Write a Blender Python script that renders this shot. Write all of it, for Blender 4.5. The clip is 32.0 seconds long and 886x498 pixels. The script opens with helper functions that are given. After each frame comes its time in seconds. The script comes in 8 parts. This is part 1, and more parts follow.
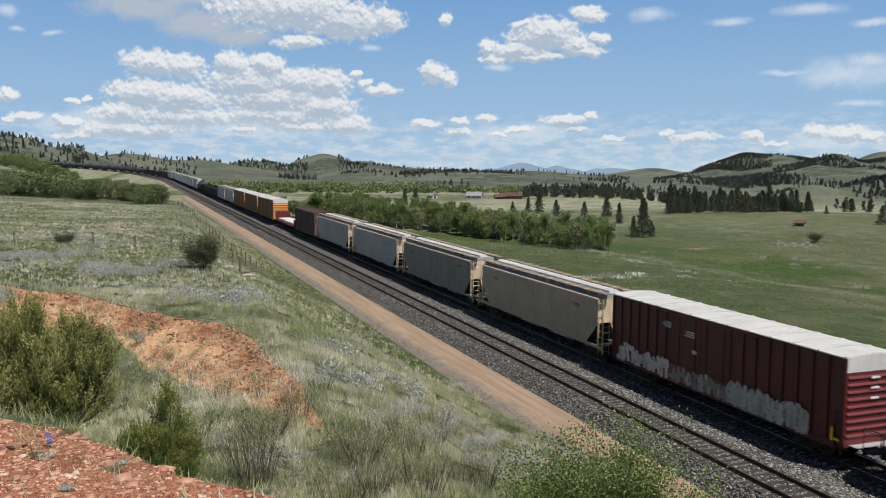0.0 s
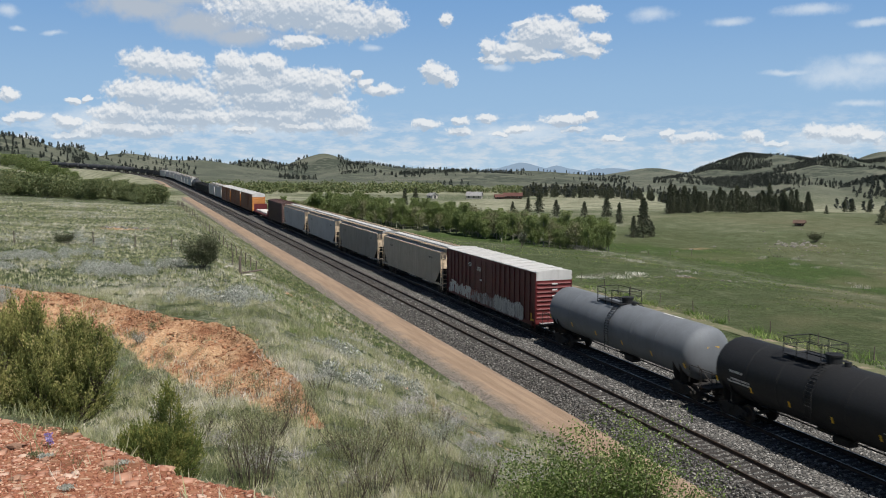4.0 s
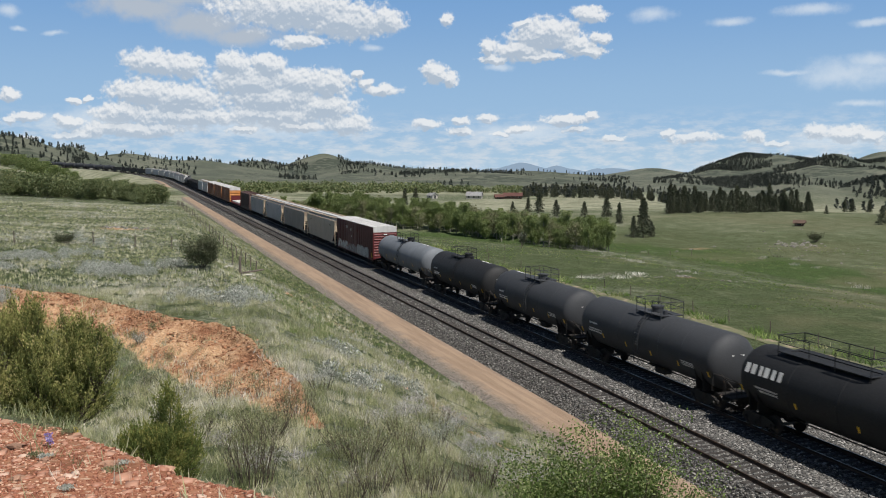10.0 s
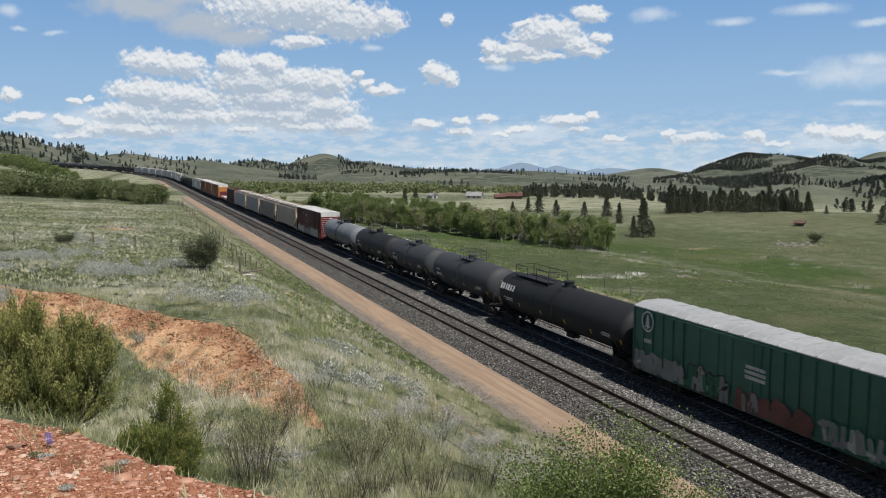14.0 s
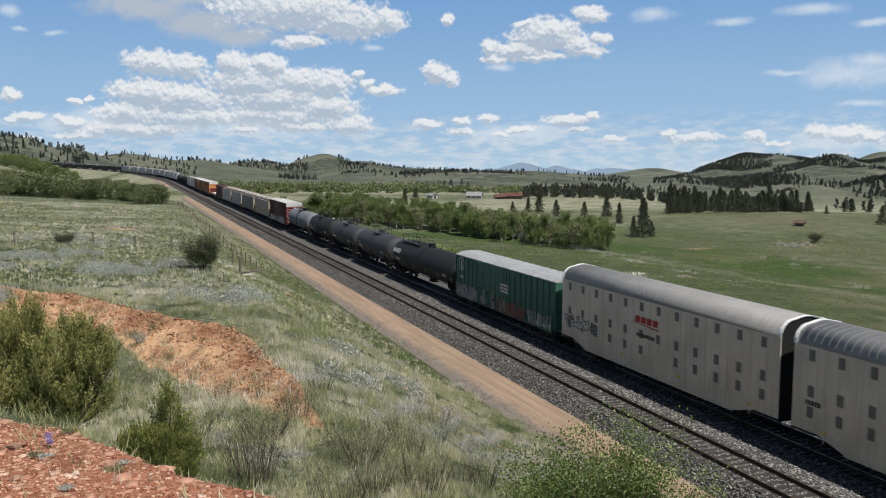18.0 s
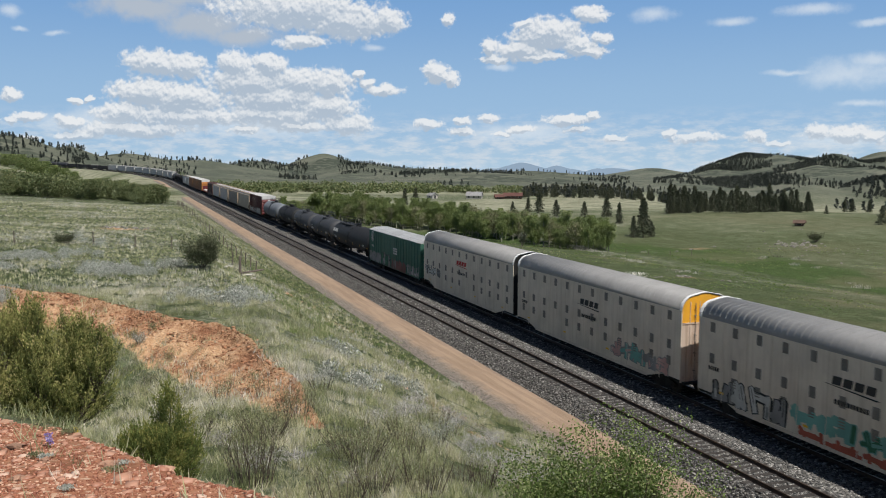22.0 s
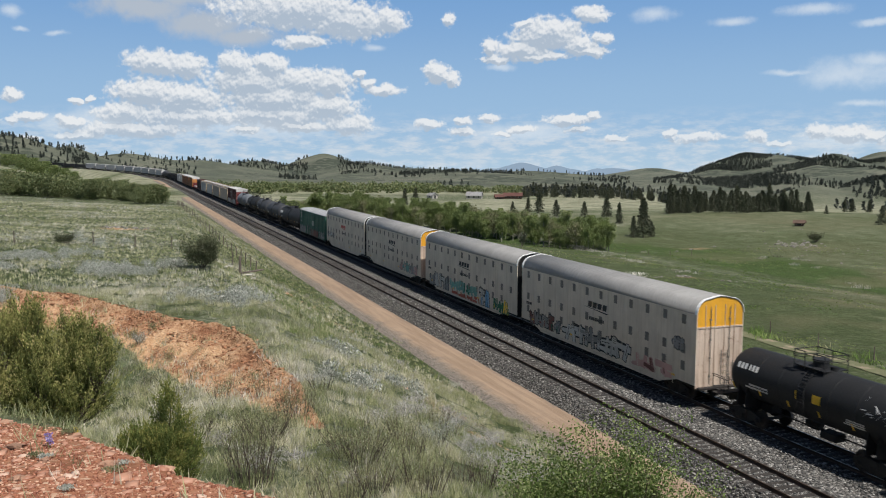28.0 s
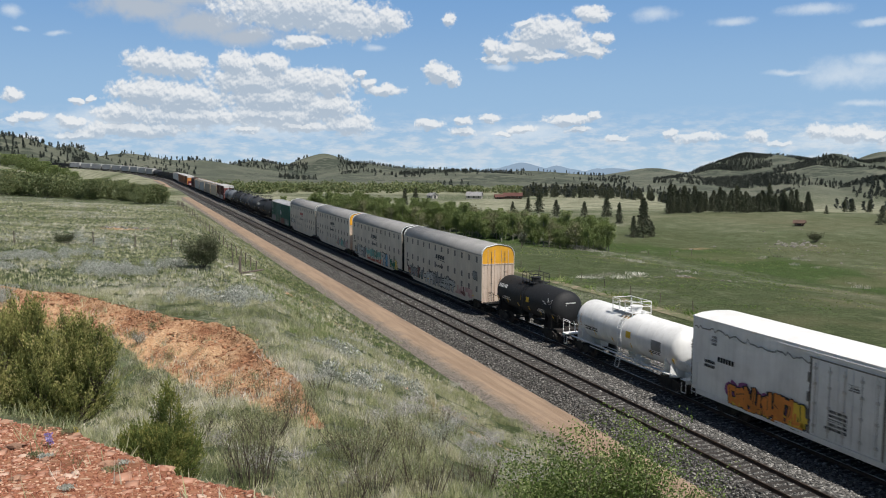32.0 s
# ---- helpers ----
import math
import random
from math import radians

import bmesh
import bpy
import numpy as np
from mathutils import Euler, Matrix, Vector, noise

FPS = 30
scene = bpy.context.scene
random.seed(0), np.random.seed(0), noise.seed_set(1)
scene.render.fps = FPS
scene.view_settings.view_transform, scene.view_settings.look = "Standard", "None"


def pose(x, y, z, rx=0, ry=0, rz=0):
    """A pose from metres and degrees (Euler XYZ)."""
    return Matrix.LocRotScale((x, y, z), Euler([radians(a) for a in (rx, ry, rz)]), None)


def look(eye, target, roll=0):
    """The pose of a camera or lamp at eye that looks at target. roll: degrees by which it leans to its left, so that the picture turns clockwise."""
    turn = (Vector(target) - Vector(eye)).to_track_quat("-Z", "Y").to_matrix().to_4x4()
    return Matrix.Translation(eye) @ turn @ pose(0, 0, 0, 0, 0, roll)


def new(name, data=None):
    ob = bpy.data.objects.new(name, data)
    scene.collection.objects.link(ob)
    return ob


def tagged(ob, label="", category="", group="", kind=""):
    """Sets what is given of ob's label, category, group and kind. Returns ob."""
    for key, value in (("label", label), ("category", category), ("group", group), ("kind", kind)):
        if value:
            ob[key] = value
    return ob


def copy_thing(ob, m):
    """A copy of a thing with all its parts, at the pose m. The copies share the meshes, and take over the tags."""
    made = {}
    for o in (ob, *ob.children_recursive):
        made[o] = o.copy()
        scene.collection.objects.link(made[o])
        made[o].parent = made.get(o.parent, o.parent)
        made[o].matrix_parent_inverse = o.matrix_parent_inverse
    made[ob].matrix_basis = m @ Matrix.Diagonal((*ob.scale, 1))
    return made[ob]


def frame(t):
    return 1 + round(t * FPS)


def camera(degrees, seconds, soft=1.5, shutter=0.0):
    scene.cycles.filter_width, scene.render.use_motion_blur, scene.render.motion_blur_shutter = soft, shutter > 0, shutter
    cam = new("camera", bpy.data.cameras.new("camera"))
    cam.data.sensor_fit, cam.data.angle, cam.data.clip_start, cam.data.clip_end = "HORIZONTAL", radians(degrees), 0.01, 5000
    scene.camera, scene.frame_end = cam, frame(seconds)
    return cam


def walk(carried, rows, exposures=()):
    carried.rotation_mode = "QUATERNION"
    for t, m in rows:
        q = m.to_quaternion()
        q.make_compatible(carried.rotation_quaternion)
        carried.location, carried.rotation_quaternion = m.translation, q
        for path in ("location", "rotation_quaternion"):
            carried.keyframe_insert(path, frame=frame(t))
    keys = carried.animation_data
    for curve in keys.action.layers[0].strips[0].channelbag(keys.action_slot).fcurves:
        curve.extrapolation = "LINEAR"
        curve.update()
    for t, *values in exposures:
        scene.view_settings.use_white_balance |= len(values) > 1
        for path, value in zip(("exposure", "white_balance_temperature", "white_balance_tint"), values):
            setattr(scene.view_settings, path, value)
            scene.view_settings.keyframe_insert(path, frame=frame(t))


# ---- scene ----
# ---------------------------------------------------------------- camera
EYE = (0.0, 0.0, 13.31)
YAW, TILT, LEAN = 20.069, 4.745, -0.196
cam = camera(53.409, 32.0, soft=1.0, shutter=0.5)


def ahead(yaw, tilt):
    a, b = radians(yaw), radians(tilt)
    return Vector((math.sin(a) * math.cos(b), math.cos(a) * math.cos(b), -math.sin(b)))


AIM = Vector(EYE) + ahead(YAW, TILT) * 100
STAND = look(EYE, AIM, LEAN)
walk(cam, [(0.0, STAND), (32.0, STAND)], exposures=[(0.0, 0.03, 6550, 9.5), (32.0, 0.03, 6550, 9.5)])

# ---------------------------------------------------------------- world and sun
SUN_WAY = Vector((0.13, -0.50, 0.86)).normalized()
world = bpy.data.worlds.new("sky")
scene.world = world
world.use_nodes = True
wn = world.node_tree
wn.nodes.clear()
sky = wn.nodes.new("ShaderNodeTexSky")
sky.sky_type = "NISHITA"
sky.sun_disc = False
sky.sun_elevation = math.asin(SUN_WAY.z)
sky.sun_rotation = math.atan2(SUN_WAY.x, SUN_WAY.y)
sky.altitude = 1500
sky.air_density = 1.0
sky.dust_density = 1.2
sky.ozone_density = 1.6
wbg = wn.nodes.new("ShaderNodeBackground")
wbg.inputs["Strength"].default_value = 0.05
wout = wn.nodes.new("ShaderNodeOutputWorld")
wn.links.new(sky.outputs[0], wbg.inputs["Color"])
wn.links.new(wbg.outputs[0], wout.inputs["Surface"])

sun = bpy.data.lights.new("sun", "SUN")
sun.energy = 5.0
sun.angle = radians(0.53)
sun.color = (1.0, 0.955, 0.89)
sun_ob = new("sun", sun)
sun_ob.matrix_world = look(SUN_WAY * 300, (0, 0, 0))
# ---------------------------------------------------------------- shader tools
def material(name):
    m = bpy.data.materials.new(name)
    m.use_nodes = True
    m.node_tree.nodes.clear()
    return m


class Nodes:
    """Small builder for node trees."""

    def __init__(self, mat):
        self.t = mat.node_tree

    def add(self, kind, ins=None, **props):
        n = self.t.nodes.new(kind)
        for k, v in props.items():
            if k == "operation":
                n.operation = v
            elif k == "data_type":
                n.data_type = v
            elif k == "blend_type":
                n.blend_type = v
            elif k == "noise_dimensions":
                n.noise_dimensions = v
            elif k == "feature":
                n.feature = v
            elif k == "vector_type":
                n.vector_type = v
            elif k == "attribute_name":
                n.attribute_name = v
            elif k == "uv_map":
                n.uv_map = v
        for k, v in (ins or {}).items():
            self.put(n.inputs[k], v)
        return n

    def put(self, socket, v):
        if isinstance(v, bpy.types.NodeSocket):
            self.t.links.new(v, socket)
        else:
            socket.default_value = v

    def math(self, op, a, b=0.0, c=0.0, clamp=False):
        n = self.add("ShaderNodeMath", operation=op)
        n.use_clamp = clamp
        for i, v in enumerate((a, b, c)):
            self.put(n.inputs[i], v)
        return n.outputs[0]

    def noise(self, vec, scale, detail=4.0, rough=0.55, dist=0.0):
        n = self.add("ShaderNodeTexNoise", {"Vector": vec, "Scale": scale, "Detail": detail, "Roughness": rough, "Distortion": dist})
        return n.outputs["Fac"]

    def voronoi(self, vec, scale, out="Distance", feature="F1"):
        n = self.add("ShaderNodeTexVoronoi", {"Vector": vec, "Scale": scale}, feature=feature)
        return n.outputs[out]

    def ramp(self, fac, lo, hi, a=0.0, b=1.0, smooth=True):
        n = self.add("ShaderNodeMapRange", {"Value": fac, "From Min": lo, "From Max": hi, "To Min": a, "To Max": b})
        n.interpolation_type = "SMOOTHSTEP" if smooth else "LINEAR"
        return n.outputs[0]

    def mix(self, fac, a, b, blend="MIX"):
        n = self.add("ShaderNodeMix", data_type="RGBA", blend_type=blend)
        self.put(n.inputs[0], fac)
        self.put(n.inputs[6], a if isinstance(a, bpy.types.NodeSocket) else rgb(a))
        self.put(n.inputs[7], b if isinstance(b, bpy.types.NodeSocket) else rgb(b))
        return n.outputs[2]

    def out(self, shader):
        o = self.add("ShaderNodeOutputMaterial")
        self.t.links.new(shader, o.inputs["Surface"])

    def principled(self, color, rough=0.8, metal=0.0, bump=None, strength=0.3, dist=0.02, spec=0.5):
        p = self.add("ShaderNodeBsdfPrincipled")
        self.put(p.inputs["Base Color"], color if isinstance(color, bpy.types.NodeSocket) else rgb(color))
        self.put(p.inputs["Roughness"], rough)
        self.put(p.inputs["Metallic"], metal)
        self.put(p.inputs["Specular IOR Level"], spec)
        if bump is not None:
            b = self.add("ShaderNodeBump", {"Height": bump, "Strength": strength, "Distance": dist})
            self.put(p.inputs["Normal"], b.outputs[0])
        self.out(p.outputs[0])
        return p


def rgb(c):
    return (*c, 1.0) if len(c) == 3 else tuple(c)


def coords(n):
    """Object-space coordinates in metres."""
    return n.add("ShaderNodeTexCoord").outputs["Object"]


def placed(n):
    """World-space position in metres."""
    return n.add("ShaderNodeNewGeometry").outputs["Position"]


# ---------------------------------------------------------------- mesh tools
def part(name, bm, mat, parent=None, label="", smooth=False):
    me = bpy.data.meshes.new(name)
    bm.normal_update()
    bm.to_mesh(me)
    bm.free()
    if smooth:
        me.polygons.foreach_set("use_smooth", [True] * len(me.polygons))
    for m in mat if isinstance(mat, (list, tuple)) else [mat]:
        me.materials.append(m)
    ob = new(name, me)
    if parent is not None:
        ob.parent = parent
    if label:
        ob["label"] = label
    return ob


def shared(name, me, parent, m):
    ob = new(name, me)
    ob.parent = parent
    ob.matrix_basis = m
    return ob


def from_arrays(name, verts, faces, mat, smooth=False):
    """A mesh object from numpy arrays; all faces have the same number of corners."""
    verts, faces = np.asarray(verts, np.float32), np.asarray(faces, np.int32)
    me = bpy.data.meshes.new(name)
    k = faces.shape[1]
    me.vertices.add(len(verts))
    me.vertices.foreach_set("co", verts.ravel())
    me.loops.add(faces.size)
    me.loops.foreach_set("vertex_index", faces.ravel())
    me.polygons.add(len(faces))
    me.polygons.foreach_set("loop_start", np.arange(0, faces.size, k, dtype=np.int32))
    me.polygons.foreach_set("loop_total", np.full(len(faces), k, np.int32))
    if smooth:
        me.polygons.foreach_set("use_smooth", np.ones(len(faces), bool))
    for m in mat if isinstance(mat, (list, tuple)) else [mat]:
        me.materials.append(m)
    me.update(calc_edges=True)
    me.validate()
    return new(name, me)


def box(bm, lo, hi, bevel=0.0):
    (x0, y0, z0), (x1, y1, z1) = lo, hi
    vs = [bm.verts.new(p) for p in ((x0, y0, z0), (x1, y0, z0), (x1, y1, z0), (x0, y1, z0), (x0, y0, z1), (x1, y0, z1), (x1, y1, z1), (x0, y1, z1))]
    fs = [bm.faces.new([vs[i] for i in f]) for f in ((3, 2, 1, 0), (4, 5, 6, 7), (0, 1, 5, 4), (1, 2, 6, 5), (2, 3, 7, 6), (3, 0, 4, 7))]
    if bevel:
        es = list({e for f in fs for e in f.edges})
        bmesh.ops.bevel(bm, geom=es, offset=bevel, segments=1, affect="EDGES", profile=0.5)
    return bm


def boxes(*items, bevel=0.0):
    bm = bmesh.new()
    for lo, hi in items:
        box(bm, lo, hi, bevel)
    return bm


def rod(bm, p, q, r, n=6, r2=None, caps=True):
    """A round bar from p to q."""
    p, q = Vector(p), Vector(q)
    d = (q - p).normalized()
    u = d.cross(Vector((0, 0, 1)) if abs(d.z) < 0.9 else Vector((1, 0, 0))).normalized()
    w = d.cross(u)
    r2 = r if r2 is None else r2
    rings = []
    for c, rr in ((p, r), (q, r2)):
        rings.append([bm.verts.new(c + (u * math.cos(a) + w * math.sin(a)) * rr) for a in (2 * math.pi * i / n for i in range(n))])
    for i in range(n):
        j = (i + 1) % n
        bm.faces.new((rings[0][i], rings[0][j], rings[1][j], rings[1][i]))
    if caps:
        bm.faces.new(rings[0][::-1])
        bm.faces.new(rings[1])
    return bm


def pipe(bm, pts, r, n=6):
    for p, q in zip(pts, pts[1:]):
        rod(bm, p, q, r, n)
    return bm


def extrude(bm, profile, y0, y1, caps=True, closed=True):
    """A profile of (x, z) drawn from y0 to y1."""
    a = [bm.verts.new((x, y0, z)) for x, z in profile]
    b = [bm.verts.new((x, y1, z)) for x, z in profile]
    k = len(profile)
    for i in range(k if closed else k - 1):
        j = (i + 1) % k
        bm.faces.new((a[i], b[i], b[j], a[j]))
    if caps and closed:
        bm.faces.new(a)
        bm.faces.new(b[::-1])
    return bm


def revolve(bm, stations, cx, cz, n=32):
    """A body of rings round the y axis: stations of (y, radius)."""
    rings = []
    for y, r in stations:
        rings.append([bm.verts.new((cx + r * math.cos(2 * math.pi * i / n), y, cz + r * math.sin(2 * math.pi * i / n))) for i in range(n)])
    for a, b in zip(rings, rings[1:]):
        for i in range(n):
            j = (i + 1) % n
            bm.faces.new((a[i], b[i], b[j], a[j]))
    bm.faces.new(rings[0])
    bm.faces.new(rings[-1][::-1])
    return bm


def fbm(x, y, scale, octaves=4, seed=0.0):
    """Value noise on arrays, about -1 to 1."""
    x, y = np.asarray(x, float) / scale + seed * 17.13, np.asarray(y, float) / scale + seed * 7.77
    total, amp, norm = np.zeros(np.broadcast(x, y).shape), 1.0, 0.0
    for o in range(octaves):
        xi, yi = np.floor(x), np.floor(y)
        fx, fy = x - xi, y - yi
        fx, fy = fx * fx * (3 - 2 * fx), fy * fy * (3 - 2 * fy)

        def h(i, j):
            v = np.sin(i * 127.1 + j * 311.7 + o * 74.7 + seed * 13.7) * 43758.5453
            return (v - np.floor(v)) * 2 - 1

        total += amp * ((h(xi, yi) * (1 - fx) + h(xi + 1, yi) * fx) * (1 - fy) + (h(xi, yi + 1) * (1 - fx) + h(xi + 1, yi + 1) * fx) * fy)
        norm += amp
        amp *= 0.5
        x, y = x * 2.03 + 5.1, y * 2.03 + 9.2
    return total / norm


def step(a, b, x):
    t = np.clip((np.asarray(x, float) - a) / (b - a), 0, 1)
    return t * t * (3 - 2 * t)


def bearing(px_deg, dist):
    """Plan position at a bearing (degrees clockwise from the railway's line) and distance from the viewpoint."""
    a = radians(px_deg)
    return dist * math.sin(a), dist * math.cos(a)
# ---------------------------------------------------------------- sky with clouds, far behind the land
# clouds: bearing, height over the horizon, half-width, half-height, all in degrees
TOWERS = [
    (2.1, 6.9, 2.16, 0.94), (3.9, 6.7, 1.51, 0.88), (6.8, 7.0, 1.3, 0.96), (8.9, 6.9, 1.4, 0.9), (7.8, 5.9, 3.29, 1.11), (11.0, 6.0, 1.95, 0.98),
    (12.7, 5.8, 1.71, 1.06), (1.4, 5.1, 2.45, 1.01), (3.7, 4.8, 3.18, 1.17), (9.2, 4.8, 4.2, 1.26), (12.5, 4.4, 2.5, 0.99), (0.2, 3.9, 2.09, 0.68),
    (4.0, 3.7, 4.37, 0.69), (9.2, 3.8, 4.56, 0.71), (13.8, 3.3, 1.98, 0.72), (0.7, 2.9, 4.37, 0.58),
]
FRAGMENTS = [
    (-2.8, 3.3, 1.08, 0.46), (7.4, 3.0, 1.32, 0.28), (10.6, 3.2, 2.48, 0.46), (-2.5, 2.5, 1.55, 0.33), (14.4, 6.4, 0.43, 0.28), (15.0, 5.9, 0.65, 0.32),
    (16.1, 5.5, 1.52, 0.43), (-5.9, 4.8, 0.65, 0.45), (-5.1, 3.6, 1.13, 0.36), (-2.5, 4.5, 0.62, 0.26), (-1.7, 4.7, 0.31, 0.23), (-6.0, 3.4, 0.59, 0.26),
    (-5.3, 2.3, 0.75, 0.23),
]
HIGH_HEAP = [
    (10.7, 10.3, 5.95, 1.42), (13.9, 9.6, 3.57, 1.17), (16.4, 9.8, 1.37, 0.96), (11.0, 8.4, 1.94, 0.45),
]
BRIGHT_HEAP = [
    (26.6, 8.8, 2.67, 1.24), (25.0, 7.9, 2.16, 0.7), (23.0, 8.0, 0.72, 0.77), (28.6, 8.2, 1.24, 0.83), (30.1, 8.6, 0.77, 0.45), (29.3, 7.8, 1.48, 0.41),
    (23.2, 7.4, 1.16, 0.28), (26.1, 7.5, 2.51, 0.31), (29.3, 10.0, 1.27, 0.61), (25.2, 9.6, 0.79, 0.24),
]
LOW_ROW = [
    (19.5, 6.5, 1.02, 0.85), (20.5, 6.2, 0.73, 0.57), (20.3, 9.9, 0.54, 0.45), (27.9, 3.5, 1.86, 0.39), (29.5, 3.7, 0.64, 0.35), (22.9, 3.7, 0.87, 0.32),
    (21.2, 3.5, 0.62, 0.29), (21.2, 2.9, 1.02, 0.32), (25.0, 3.0, 1.16, 0.32), (23.8, 2.7, 0.73, 0.25), (28.6, 2.9, 1.0, 0.25), (30.9, 2.4, 0.84, 0.28),
    (34.3, 2.5, 0.41, 0.46), (35.8, 2.3, 1.76, 0.38), (39.4, 2.4, 0.71, 0.51), (40.6, 1.9, 0.9, 0.24), (42.8, 2.6, 0.87, 0.57), (44.6, 2.4, 1.75, 0.56),
    (45.8, 2.2, 0.89, 0.46), (18.9, 3.3, 1.24, 0.4),
]
GREY = [
    (1.5, 10.1, 4.05, 0.98), (4.8, 9.4, 3.36, 1.07), (7.2, 8.7, 3.09, 0.75), (3.2, 11.0, 4.94, 0.82),
]
THIN_WEST = [
    (8.1, 3.2, 7.64, 0.92), (-1.2, 3.3, 3.79, 0.94), (15.6, 8.1, 0.9, 0.24), (-3.4, 8.4, 0.76, 0.19), (-5.3, 8.6, 0.59, 0.19),
    (-5.7, 9.5, 0.73, 0.4),
]
THIN_EAST = [
    (44.5, 5.9, 3.16, 1.03), (45.7, 6.6, 1.77, 0.54), (41.4, 6.1, 1.89, 0.23), (45.2, 4.1, 1.79, 0.23), (33.1, 9.9, 1.71, 0.54), (37.8, 9.2, 1.64, 0.33),
    (42.3, 9.6, 2.47, 0.42), (45.6, 8.7, 1.18, 0.28), (23.6, 6.9, 1.08, 0.28), (44.0, 2.1, 3.96, 0.79), (25.4, 2.8, 4.69, 0.72),
]


def cloud_field(name, blobs, lump, ragged):
    """A node group: how far a point of the sky lies inside the nearest cloud, roughened."""
    g = bpy.data.node_groups.new(name, "ShaderNodeTree")
    g.interface.new_socket("Vector", in_out="INPUT", socket_type="NodeSocketVector")
    g.interface.new_socket("Value", in_out="OUTPUT", socket_type="NodeSocketFloat")
    gi, go = g.nodes.new("NodeGroupInput"), g.nodes.new("NodeGroupOutput")

    def link(a, b):
        g.links.new(a, b)

    warp = g.nodes.new("ShaderNodeTexNoise")
    warp.inputs["Scale"].default_value, warp.inputs["Detail"].default_value, warp.inputs["Roughness"].default_value = lump, 8.0, 0.62
    link(gi.outputs[0], warp.inputs["Vector"])
    sub = g.nodes.new("ShaderNodeVectorMath")
    sub.operation = "SUBTRACT"
    link(warp.outputs["Color"], sub.inputs[0])
    sub.inputs[1].default_value = (0.5, 0.5, 0.5)
    mad = g.nodes.new("ShaderNodeVectorMath")
    mad.operation = "MULTIPLY_ADD"
    link(sub.outputs[0], mad.inputs[0])
    mad.inputs[1].default_value = (1.5, 1.0, 0)
    link(gi.outputs[0], mad.inputs[2])
    last = None
    for a, e, rx, ry in blobs:
        m = g.nodes.new("ShaderNodeMapping")
        m.vector_type = "TEXTURE"
        m.inputs["Location"].default_value = (a, e, 0)
        m.inputs["Scale"].default_value = (rx, ry, 1)
        link(mad.outputs[0], m.inputs["Vector"])
        n = g.nodes.new("ShaderNodeVectorMath")
        n.operation = "LENGTH"
        link(m.outputs[0], n.inputs[0])
        if last is None:
            last = n.outputs["Value"]
        else:
            k = g.nodes.new("ShaderNodeMath")
            k.operation = "SMOOTH_MIN"
            link(last, k.inputs[0])
            link(n.outputs["Value"], k.inputs[1])
            k.inputs[2].default_value = 0.22
            last = k.outputs[0]
    fine = g.nodes.new("ShaderNodeTexNoise")
    fine.inputs["Scale"].default_value, fine.inputs["Detail"].default_value, fine.inputs["Roughness"].default_value = lump * 2.2, 10.0, 0.62
    link(gi.outputs[0], fine.inputs["Vector"])
    r = g.nodes.new("ShaderNodeMath")
    r.operation = "MULTIPLY_ADD"
    link(fine.outputs["Fac"], r.inputs[0])
    r.inputs[1].default_value, r.inputs[2].default_value = ragged, 1.0 - 0.5 * ragged
    o = g.nodes.new("ShaderNodeMath")
    o.operation = "SUBTRACT"
    link(r.outputs[0], o.inputs[0])
    link(last, o.inputs[1])
    link(o.outputs[0], go.inputs[0])
    return g


